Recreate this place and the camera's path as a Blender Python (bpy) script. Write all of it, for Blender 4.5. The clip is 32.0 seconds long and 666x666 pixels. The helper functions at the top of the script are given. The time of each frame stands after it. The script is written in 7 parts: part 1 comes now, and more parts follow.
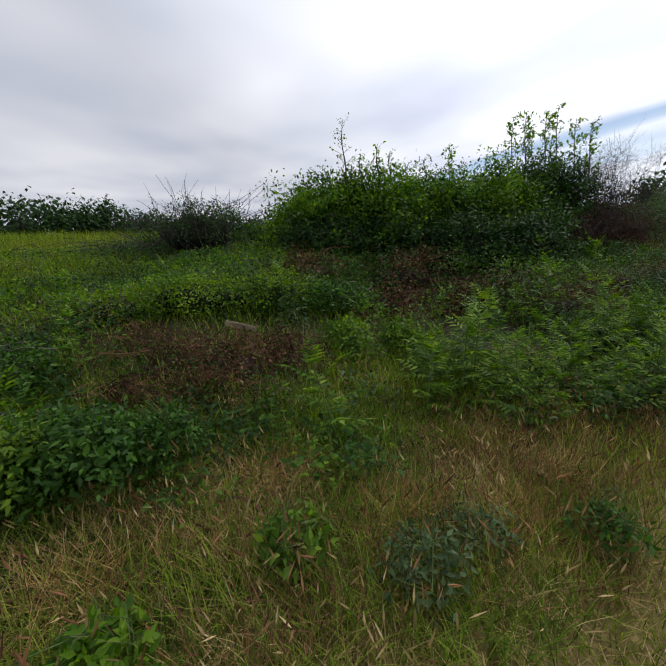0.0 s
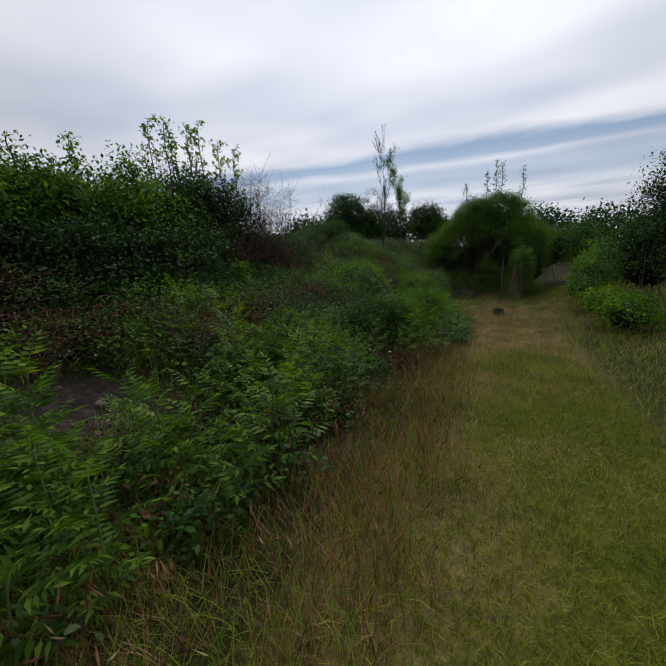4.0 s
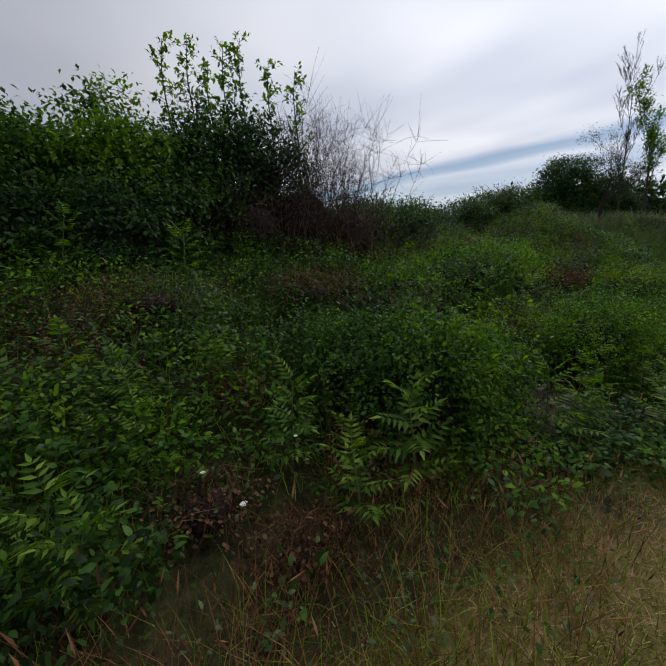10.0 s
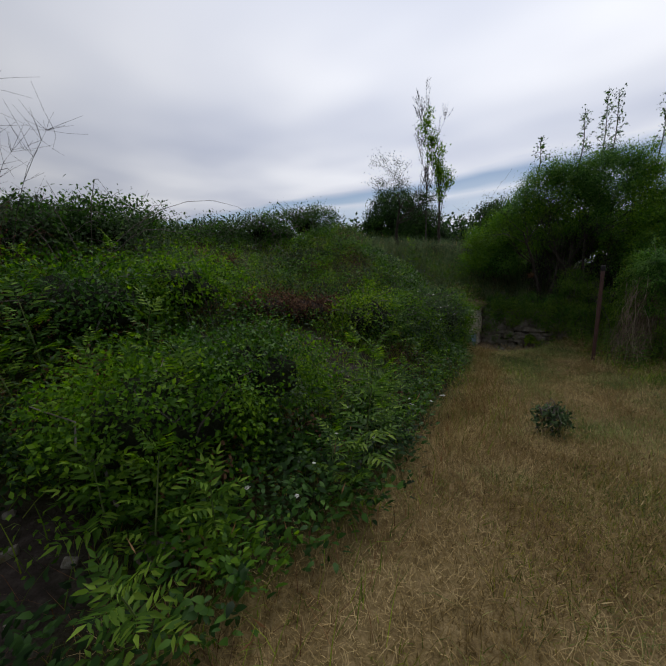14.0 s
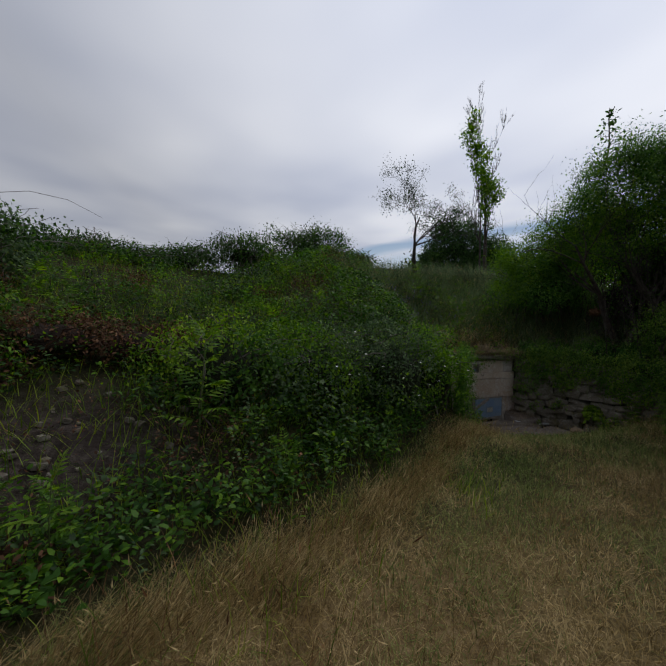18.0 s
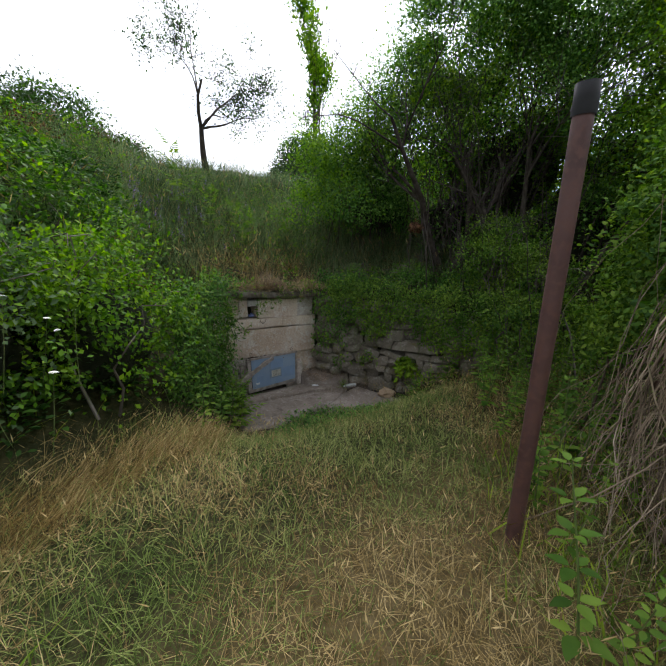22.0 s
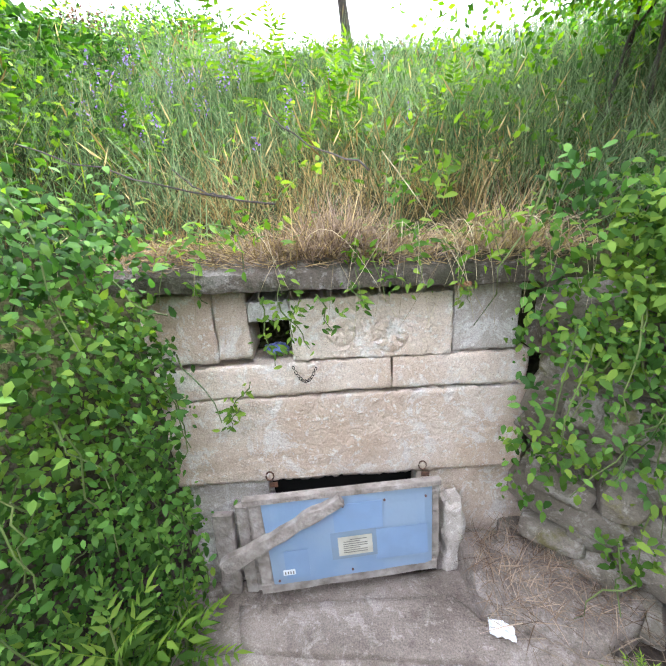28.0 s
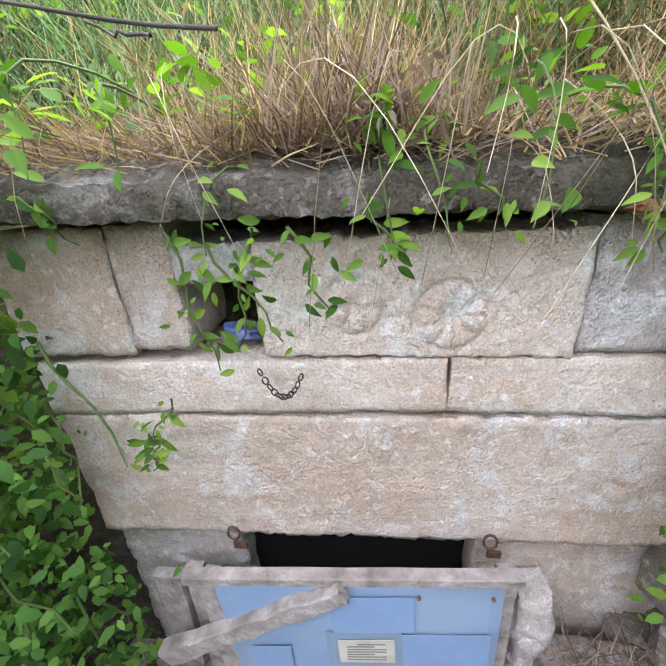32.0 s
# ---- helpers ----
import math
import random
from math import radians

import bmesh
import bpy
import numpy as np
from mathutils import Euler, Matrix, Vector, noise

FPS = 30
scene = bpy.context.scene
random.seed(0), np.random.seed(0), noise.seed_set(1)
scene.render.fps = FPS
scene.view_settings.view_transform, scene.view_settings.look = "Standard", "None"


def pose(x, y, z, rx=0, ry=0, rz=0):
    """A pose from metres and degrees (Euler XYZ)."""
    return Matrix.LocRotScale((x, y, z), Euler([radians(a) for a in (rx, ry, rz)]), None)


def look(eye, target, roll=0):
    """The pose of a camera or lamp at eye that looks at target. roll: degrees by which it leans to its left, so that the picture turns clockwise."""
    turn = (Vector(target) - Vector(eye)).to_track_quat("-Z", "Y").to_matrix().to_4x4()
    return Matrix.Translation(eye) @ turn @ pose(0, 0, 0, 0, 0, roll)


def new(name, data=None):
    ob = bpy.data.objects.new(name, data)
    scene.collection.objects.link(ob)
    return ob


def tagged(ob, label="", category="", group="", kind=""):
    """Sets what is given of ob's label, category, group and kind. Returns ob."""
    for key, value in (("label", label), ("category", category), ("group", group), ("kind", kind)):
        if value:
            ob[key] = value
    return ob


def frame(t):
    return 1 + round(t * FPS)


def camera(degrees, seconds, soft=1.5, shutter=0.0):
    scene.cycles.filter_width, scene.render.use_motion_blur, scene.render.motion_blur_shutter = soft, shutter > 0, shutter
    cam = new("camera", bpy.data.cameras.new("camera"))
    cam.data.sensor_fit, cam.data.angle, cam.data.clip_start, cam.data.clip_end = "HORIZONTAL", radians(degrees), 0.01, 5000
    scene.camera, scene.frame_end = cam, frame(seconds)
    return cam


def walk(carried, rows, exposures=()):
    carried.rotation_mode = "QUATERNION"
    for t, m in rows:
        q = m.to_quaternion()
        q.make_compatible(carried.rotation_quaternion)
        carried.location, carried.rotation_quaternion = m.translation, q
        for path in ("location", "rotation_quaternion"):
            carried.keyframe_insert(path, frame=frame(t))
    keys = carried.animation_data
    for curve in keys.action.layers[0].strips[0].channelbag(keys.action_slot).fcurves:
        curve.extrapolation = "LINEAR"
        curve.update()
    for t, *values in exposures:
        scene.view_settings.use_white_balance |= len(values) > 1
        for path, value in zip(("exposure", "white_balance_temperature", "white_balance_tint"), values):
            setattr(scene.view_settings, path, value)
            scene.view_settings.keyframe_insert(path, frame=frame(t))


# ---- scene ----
cam = camera(86.6, 32.0)
PATH = [
    (0.0, (0.000, 0.000, 1.500), (-0.090, 4.862, 0.336), -4.52),
    (0.5, (0.228, 0.064, 1.492), (0.535, 4.934, 0.403), -2.03),
    (1.0, (0.371, 0.221, 1.468), (1.190, 5.025, 0.347), -2.27),
    (1.5, (0.478, 0.466, 1.450), (1.826, 5.148, 0.327), -1.71),
    (2.0, (0.597, 0.600, 1.433), (2.402, 5.109, 0.245), -1.90),
    (2.5, (0.873, 0.702, 1.425), (3.021, 5.104, 0.423), -4.18),
    (3.0, (1.149, 0.815, 1.413), (3.768, 4.920, 0.277), -2.91),
    (3.5, (1.386, 1.031, 1.368), (4.522, 4.782, 0.322), -0.19),
    (4.0, (1.685, 1.191, 1.344), (5.085, 4.689, 0.248), -2.13),
    (4.5, (2.032, 1.266, 1.323), (5.692, 4.509, 0.279), -1.50),
    (6.5, (3.500, 1.895, 1.158), (7.405, 4.884, 0.254), 1.45),
    (7.0, (3.896, 2.047, 1.141), (7.539, 5.349, 0.234), -1.84),
    (7.5, (4.245, 2.189, 1.141), (7.055, 6.262, 0.426), -2.53),
    (8.0, (4.640, 2.361, 1.107), (7.166, 6.589, 0.243), -2.81),
    (8.5, (5.104, 2.466, 1.046), (7.168, 6.926, 0.127), -0.66),
    (9.0, (5.473, 2.670, 0.993), (7.168, 7.271, 0.016), 0.71),
    (9.5, (5.846, 2.873, 0.990), (7.158, 7.575, -0.091), -2.72),
    (10.0, (6.314, 2.952, 0.972), (7.317, 7.706, -0.205), -1.32),
    (10.5, (6.826, 3.167, 0.905), (8.649, 7.742, 0.041), 1.08),
    (11.0, (7.377, 3.304, 0.867), (9.379, 7.825, 0.118), -1.20),
    (11.5, (7.883, 3.414, 0.876), (9.806, 7.937, -0.047), -1.50),
    (12.0, (8.351, 3.542, 0.859), (10.377, 8.029, -0.018), -1.70),
    (12.5, (8.880, 3.562, 0.850), (10.726, 8.118, -0.066), -2.24),
    (13.0, (9.392, 3.691, 0.780), (11.828, 7.983, -0.019), 0.69),
    (13.5, (9.956, 3.818, 0.755), (12.638, 7.968, -0.011), -0.63),
    (14.0, (10.449, 3.937, 0.750), (12.931, 8.193, -0.106), 0.05),
    (14.5, (10.952, 4.124, 0.716), (13.661, 8.243, -0.117), -1.42),
    (16.5, (13.109, 4.693, 0.608), (13.961, 9.599, 0.154), 0.33),
    (17.0, (13.559, 4.863, 0.619), (14.539, 9.747, 0.183), -0.53),
    (17.5, (14.063, 4.937, 0.587), (15.061, 9.824, 0.229), 0.59),
    (18.0, (14.539, 5.078, 0.549), (15.883, 9.883, 0.222), 1.55),
    (18.5, (14.998, 5.244, 0.539), (16.440, 10.019, 0.197), -1.54),
    (19.0, (15.488, 5.353, 0.525), (16.948, 10.099, -0.061), 0.58),
    (19.5, (15.964, 5.555, 0.481), (18.060, 10.060, -0.080), 1.68),
    (20.0, (16.402, 5.658, 0.417), (18.824, 9.981, -0.253), 0.84),
    (20.5, (16.737, 5.817, 0.430), (18.917, 10.161, -0.746), 0.93),
    (21.0, (16.953, 6.172, 0.335), (19.157, 10.534, -0.721), 3.16),
    (21.5, (17.275, 6.550, 0.246), (19.555, 10.914, -0.628), 1.91),
    (22.0, (17.576, 6.928, 0.219), (20.431, 10.884, -0.876), 2.70),
    (22.5, (17.846, 7.363, 0.207), (21.723, 10.322, -0.894), 2.51),
    (23.0, (18.198, 7.676, 0.125), (22.178, 10.598, -0.661), 1.65),
    (23.5, (18.535, 7.964, 0.095), (22.824, 10.327, -0.912), 2.70),
    (24.0, (18.875, 8.271, 0.044), (23.458, 9.938, -1.059), 3.24),
    (24.5, (19.255, 8.508, -0.012), (23.921, 9.935, -1.103), 4.27),
    (25.0, (19.459, 8.800, -0.030), (23.892, 10.726, -1.310), 5.15),
    (25.5, (19.549, 9.143, -0.052), (23.583, 11.742, -1.458), 4.26),
    (26.0, (19.660, 9.426, -0.120), (22.657, 13.221, -1.392), 2.00),
    (26.5, (19.686, 9.696, -0.155), (21.953, 13.962, -1.445), 2.68),
    (28.5, (19.670, 10.074, -0.219), (19.264, 14.845, -1.657), -3.27),
    (29.0, (19.690, 10.130, -0.245), (19.311, 14.850, -1.850), -2.03),
    (29.5, (19.688, 10.294, -0.249), (19.718, 15.081, -1.694), -1.77),
    (30.0, (19.709, 10.474, -0.266), (19.954, 15.244, -1.745), -1.33),
    (30.5, (19.771, 10.655, -0.313), (19.676, 15.382, -1.939), -1.10),
    (31.0, (19.807, 10.739, -0.332), (19.616, 15.444, -2.013), -2.86),
    (31.5, (19.795, 10.729, -0.351), (19.366, 15.342, -2.233), -3.08),
    (32.0, (19.746, 10.687, -0.346), (19.060, 15.240, -2.296), -3.39),
]
EXPOSURES = [(0.0, 0.15, 6400, 12), (1.0, 0.05, 6400, 12), (2.0, -0.15, 6400, 12), (4.0, -0.35, 6350, 12), (8.0, -0.5, 6350, 12), (9.0, -0.28, 6350, 12), (10.0, -0.3, 6350, 12), (12.0, -0.45, 6350, 12), (14.0, -0.4, 6350, 12), (17.0, -0.45, 6300, 12), (18.0, -0.5, 6300, 12), (19.0, -0.35, 6300, 12), (20.0, -0.1, 6300, 10), (21.0, 0.6, 6350, 10), (22.0, 1.2, 6400, 10), (23.0, 2.8, 6400, 10), (24.0, 3.87, 6250, 11), (25.0, 3.86, 6250, 11), (26.0, 3.65, 6200, 12), (29.0, 3.5, 5950, 16), (30.0, 3.46, 5950, 17), (32.0, 3.45, 5950, 18)]
walk(cam, [(t, look(eye, target, roll)) for t, eye, target, roll in PATH], EXPOSURES)
# ---- light ----
SUN_AZ, SUN_EL = radians(52), radians(48)
world = bpy.data.worlds.new("overcast_sky")
scene.world = world
world.use_nodes = True
wn, wl = world.node_tree.nodes, world.node_tree.links
wn.clear()


def wnode(kind, **values):
    n = wn.new(kind)
    for k, v in values.items():
        n.inputs[k].default_value = v
    return n


sky = wn.new("ShaderNodeTexSky")
sky.sky_type, sky.sun_disc = "NISHITA", False
sky.sun_elevation, sky.sun_rotation = SUN_EL, SUN_AZ
sky.air_density, sky.dust_density = 1.0, 0.3
coord = wn.new("ShaderNodeTexCoord")
split = wn.new("ShaderNodeSeparateXYZ")
wl.new(coord.outputs["Generated"], split.inputs[0])
lift = wn.new("ShaderNodeMath")
lift.operation = "MAXIMUM"
lift.inputs[1].default_value = 0.06
wl.new(split.outputs["Z"], lift.inputs[0])
flat = wn.new("ShaderNodeVectorMath")
flat.operation = "DIVIDE"
both = wn.new("ShaderNodeCombineXYZ")
for k in range(3):
    wl.new(lift.outputs[0], both.inputs[k])
wl.new(coord.outputs["Generated"], flat.inputs[0])
wl.new(both.outputs[0], flat.inputs[1])
turn = wn.new("ShaderNodeMapping")
turn.inputs["Rotation"].default_value = (0, 0, radians(-18))
turn.inputs["Scale"].default_value = (0.42, 0.30, 0.0)
wl.new(flat.outputs[0], turn.inputs["Vector"])
puffs = wnode("ShaderNodeTexNoise", Scale=1.3, Detail=4.0, Roughness=0.45, Distortion=0.2)
wl.new(turn.outputs[0], puffs.inputs["Vector"])
# the cloud sheet has a long clear gap low in the east
along_gap = wn.new("ShaderNodeVectorMath")
along_gap.operation = "DOT_PRODUCT"
along_gap.inputs[1].default_value = (1.0, 0.37, 0.0)
wl.new(flat.outputs[0], along_gap.inputs[0])
ragged = wn.new("ShaderNodeMath")
ragged.operation = "MULTIPLY_ADD"
ragged.inputs[1].default_value = 1.7
wl.new(puffs.outputs["Fac"], ragged.inputs[0])
wl.new(along_gap.outputs["Value"], ragged.inputs[2])
cover = wn.new("ShaderNodeValToRGB")
scaled = wn.new("ShaderNodeMapRange")
scaled.inputs["From Min"].default_value, scaled.inputs["From Max"].default_value = 0.0, 12.0
wl.new(ragged.outputs[0], scaled.inputs["Value"])
ce = cover.color_ramp.elements
ce[0].position, ce[0].color = 0.395, (1, 1, 1, 1)
ce[1].position, ce[1].color = 0.425, (0.10, 0.10, 0.10, 1)
for pos_, val_ in ((0.455, 0.22), (0.485, 0.80), (0.53, 0.45), (0.60, 0.40), (0.70, 0.85), (0.92, 0.95)):
    el = ce.new(pos_)
    el.color = (val_, val_, val_, 1)
wl.new(scaled.outputs["Result"], cover.inputs[0])
billow = wnode("ShaderNodeTexNoise", Scale=1.9, Detail=2.5, Roughness=0.4)
wl.new(turn.outputs[0], billow.inputs["Vector"])
tone = wn.new("ShaderNodeValToRGB")
tone.color_ramp.elements[0].position, tone.color_ramp.elements[0].color = 0.30, (0.60, 0.645, 0.76, 1)
tone.color_ramp.elements[1].position, tone.color_ramp.elements[1].color = 0.66, (0.94, 0.96, 1.0, 1)
wl.new(billow.outputs["Fac"], tone.inputs[0])
# the cloud layer is brighter towards the hidden sun
sun_dir = Vector((math.sin(SUN_AZ) * math.cos(SUN_EL), math.cos(SUN_AZ) * math.cos(SUN_EL), math.sin(SUN_EL)))
toward = wn.new("ShaderNodeVectorMath")
toward.operation = "DOT_PRODUCT"
toward.inputs[1].default_value = sun_dir
wl.new(coord.outputs["Generated"], toward.inputs[0])
gain = wn.new("ShaderNodeMapRange")
gain.inputs["From Min"].default_value, gain.inputs["From Max"].default_value = 0.45, 1.0
gain.inputs["To Min"].default_value, gain.inputs["To Max"].default_value = 0.72, 1.45
wl.new(toward.outputs["Value"], gain.inputs["Value"])
cloud = wn.new("ShaderNodeVectorMath")
cloud.operation = "SCALE"
wl.new(tone.outputs["Color"], cloud.inputs[0])
wl.new(gain.outputs["Result"], cloud.inputs["Scale"])
sky_bg = wnode("ShaderNodeBackground", Strength=0.085)
wl.new(sky.outputs[0], sky_bg.inputs["Color"])
cloud_bg = wnode("ShaderNodeBackground", Strength=0.98)
wl.new(cloud.outputs[0], cloud_bg.inputs["Color"])
blend = wn.new("ShaderNodeMixShader")
wl.new(cover.outputs["Color"], blend.inputs["Fac"])
wl.new(sky_bg.outputs[0], blend.inputs[1])
wl.new(cloud_bg.outputs[0], blend.inputs[2])
wout = wn.new("ShaderNodeOutputWorld")
wl.new(blend.outputs[0], wout.inputs["Surface"])

sun = new("sun", bpy.data.lights.new("sun", "SUN"))
sun.data.energy, sun.data.angle, sun.data.color = 1.3, radians(14), (1.0, 0.96, 0.9)
sun.matrix_world = look(sun_dir * 30, (0, 0, 0))

# ---- materials ----


def material(name, stops, scale=8.0, rough=0.7, bump=0.0, detail=6.0, leafy=0.0, spread=0.0, island=True, metal=0.0,
             stain=None, stain_scale=2.0, bump_scale=60.0, gloss=0.3):
    """A noise-coloured material. stops: colours from dark to light. leafy: share of light let through.
    spread: how far single pieces differ in brightness. stain: a second colour in large patches."""
    m = bpy.data.materials.new(name)
    m.use_nodes = True
    nt = m.node_tree
    n, l = nt.nodes, nt.links
    b = n["Principled BSDF"]
    b.inputs["Roughness"].default_value = rough
    b.inputs["Metallic"].default_value = metal
    b.inputs["Specular IOR Level"].default_value = gloss
    tc = n.new("ShaderNodeTexCoord")
    geo = n.new("ShaderNodeNewGeometry")
    nz = n.new("ShaderNodeTexNoise")
    nz.inputs["Scale"].default_value, nz.inputs["Detail"].default_value = scale, detail
    l.new(geo.outputs["Position"], nz.inputs["Vector"])
    ramp = n.new("ShaderNodeValToRGB")
    els = ramp.color_ramp.elements
    while len(els) < len(stops):
        els.new(0.5)
    for k, c in enumerate(stops):
        els[k].position = 0.28 + 0.44 * k / max(1, len(stops) - 1)
        els[k].color = (*c, 1)
    fac = nz.outputs["Fac"]
    if island:
        mixn = n.new("ShaderNodeMath")
        mixn.operation = "MULTIPLY_ADD"
        mixn.inputs[1].default_value = 0.4
        l.new(geo.outputs["Random Per Island"], mixn.inputs[0])
        sub = n.new("ShaderNodeMath")
        sub.operation = "SUBTRACT"
        sub.inputs[1].default_value = 0.2
        l.new(nz.outputs["Fac"], sub.inputs[0])
        l.new(sub.outputs[0], mixn.inputs[2])
        fac = mixn.outputs[0]
    l.new(fac, ramp.inputs[0])
    col = ramp.outputs["Color"]
    if stain:
        nz2 = n.new("ShaderNodeTexNoise")
        nz2.inputs["Scale"].default_value, nz2.inputs["Detail"].default_value = stain_scale, 5.0
        l.new(geo.outputs["Position"], nz2.inputs["Vector"])
        r2 = n.new("ShaderNodeValToRGB")
        r2.color_ramp.elements[0].position, r2.color_ramp.elements[1].position = 0.47, 0.62
        l.new(nz2.outputs["Fac"], r2.inputs[0])
        mx = n.new("ShaderNodeMix")
        mx.data_type = "RGBA"
        l.new(r2.outputs["Color"], mx.inputs["Factor"])
        l.new(col, mx.inputs["A"])
        mx.inputs["B"].default_value = (*stain, 1)
        col = mx.outputs["Result"]
    if spread:
        hsv = n.new("ShaderNodeHueSaturation")
        mr = n.new("ShaderNodeMapRange")
        mr.inputs["To Min"].default_value, mr.inputs["To Max"].default_value = 1 - spread, 1 + spread
        if island:
            l.new(geo.outputs["Random Per Island"], mr.inputs["Value"])
        else:
            oi = n.new("ShaderNodeObjectInfo")
            l.new(oi.outputs["Random"], mr.inputs["Value"])
        l.new(mr.outputs["Result"], hsv.inputs["Value"])
        l.new(col, hsv.inputs["Color"])
        col = hsv.outputs["Color"]
    l.new(col, b.inputs["Base Color"])
    if bump:
        nb = n.new("ShaderNodeTexNoise")
        nb.inputs["Scale"].default_value, nb.inputs["Detail"].default_value = bump_scale, 8.0
        l.new(geo.outputs["Position"], nb.inputs["Vector"])
        bp = n.new("ShaderNodeBump")
        bp.inputs["Strength"].default_value, bp.inputs["Distance"].default_value = bump, 0.02
        l.new(nb.outputs["Fac"], bp.inputs["Height"])
        l.new(bp.outputs["Normal"], b.inputs["Normal"])
    if leafy:
        tr = n.new("ShaderNodeBsdfTranslucent")
        warm = n.new("ShaderNodeHueSaturation")
        warm.inputs["Saturation"].default_value, warm.inputs["Value"].default_value = 1.15, 1.5
        l.new(col, warm.inputs["Color"])
        l.new(warm.outputs["Color"], tr.inputs["Color"])
        ms = n.new("ShaderNodeMixShader")
        ms.inputs["Fac"].default_value = leafy
        l.new(b.outputs[0], ms.inputs[1])
        l.new(tr.outputs[0], ms.inputs[2])
        l.new(ms.outputs[0], n["Material Output"].inputs["Surface"])
    return m


LEAF_DARK = material("leaf_dark", [(0.0096, 0.0266, 0.0057), (0.0192, 0.0495, 0.0099), (0.0341, 0.0761, 0.0156)], 3.0, 0.5, leafy=0.3, spread=0.35, gloss=0.12)
LEAF_MID = material("leaf_mid", [(0.0172, 0.0508, 0.0074), (0.0346, 0.0891, 0.0132), (0.0648, 0.1325, 0.0204)], 3.0, 0.5, leafy=0.35, spread=0.35, gloss=0.12)
LEAF_FRESH = material("leaf_fresh", [(0.0389, 0.1054, 0.0077), (0.0762, 0.1682, 0.0129), (0.1381, 0.2365, 0.0194)], 3.0, 0.5, leafy=0.5, spread=0.3, gloss=0.12)
LEAF_LIME = material("leaf_lime", [(0.07, 0.1467, 0.0105), (0.12, 0.2133, 0.0184), (0.2, 0.2925, 0.0328)], 3.0, 0.5, leafy=0.4, spread=0.3, gloss=0.06)
LEAF_GREY = material("leaf_grey", [(0.0315, 0.0596, 0.0232), (0.0561, 0.0954, 0.0378), (0.0959, 0.1374, 0.0609)], 3.0, 0.7, leafy=0.25, spread=0.3, gloss=0.12)
LEAF_ELDER = material("leaf_elder", [(0.037, 0.0902, 0.0078), (0.077, 0.1568, 0.0156), (0.155, 0.2375, 0.0286)], 3.0, 0.5, leafy=0.4, spread=0.3, gloss=0.12)
IRON_RUST = material("iron_rust", [(0.035, 0.018, 0.012), (0.07, 0.034, 0.02), (0.12, 0.06, 0.034)], 60.0, 0.8, bump=0.4, island=False)
TAR = material("tarred_cap", [(0.008, 0.008, 0.009), (0.014, 0.014, 0.015)], 20.0, 0.7, island=False)
LEAF_DEAD = material("leaf_dead", [(0.0375, 0.0175, 0.01), (0.0813, 0.04, 0.0213), (0.15, 0.0825, 0.0438)], 4.0, 0.8, leafy=0.15, spread=0.4, gloss=0.12)
# leaf_mid and leaf_fresh again, lighter: more light put into the court leaves' colour
LEAF_MID_LIT = material("leaf_ivy", [(0.0321, 0.0853, 0.0163), (0.0641, 0.1496, 0.0295), (0.1203, 0.2222, 0.0459)], 3.0, 0.5, leafy=0.45, spread=0.4, gloss=0.12)
LEAF_FRESH_LIT = material("leaf_nettle", [(0.0439, 0.105, 0.0153), (0.0862, 0.168, 0.0255), (0.1569, 0.2352, 0.0381)], 3.0, 0.6, leafy=0.46, spread=0.3, gloss=0.12)
GRASS_GREEN = material("grass_green", [(0.0567, 0.1117, 0.0097), (0.1119, 0.1865, 0.0157), (0.2228, 0.2799, 0.0363)], 1.6, 0.6, leafy=0.35, spread=0.35, gloss=0.12)
GRASS_BLUE = material("grass_tall", [(0.04, 0.07, 0.029), (0.08, 0.122, 0.053), (0.15, 0.196, 0.104)], 1.6, 0.6, leafy=0.4, spread=0.4, gloss=0.08)
GRASS_OLIVE = material("grass_mown", [(0.0631, 0.0972, 0.0061), (0.1211, 0.1587, 0.0112), (0.2214, 0.2159, 0.0253)], 1.1, 0.65, leafy=0.3, spread=0.35, gloss=0.12)
GRASS_DRY = material("grass_dry", [(0.1513, 0.1038, 0.0376), (0.2751, 0.1992, 0.0814), (0.4398, 0.3407, 0.172)], 2.0, 0.75, leafy=0.2, spread=0.35, gloss=0.12)
GRASS_MIX = material("grass_mixed", [(0.07, 0.11, 0.025), (0.14, 0.185, 0.05), (0.25, 0.27, 0.10)], 1.6, 0.6, leafy=0.35, spread=0.4, gloss=0.12)
GRASS_STRAW = material("grass_straw", [(0.22, 0.1265, 0.0385), (0.363, 0.2255, 0.0825), (0.517, 0.363, 0.165)], 2.0, 0.75, leafy=0.2, spread=0.35, gloss=0.12)
GRASS_RED = material("grass_red", [(0.0847, 0.0366, 0.019), (0.1619, 0.0758, 0.0353), (0.2822, 0.1569, 0.0757)], 2.0, 0.75, leafy=0.2, spread=0.35, gloss=0.12)
STRAW_PINK = material("straw_brown", [(0.12, 0.08, 0.052), (0.2, 0.144, 0.1), (0.296, 0.228, 0.168)], 2.0, 0.75, leafy=0.2, spread=0.35, gloss=0.12)
BARK = material("bark", [(0.018, 0.0132, 0.0102), (0.042, 0.033, 0.0252), (0.078, 0.066, 0.054)], 14.0, 0.9, bump=0.6, island=False)
RUST_BARK = material("reddish_bark", [(0.03, 0.014, 0.01), (0.06, 0.03, 0.022), (0.10, 0.055, 0.04)], 14.0, 0.9, bump=0.6, island=False)
TWIG_GREY = material("twig_grey", [(0.06, 0.048, 0.04), (0.12, 0.10, 0.085), (0.22, 0.19, 0.17)], 6.0, 0.9)
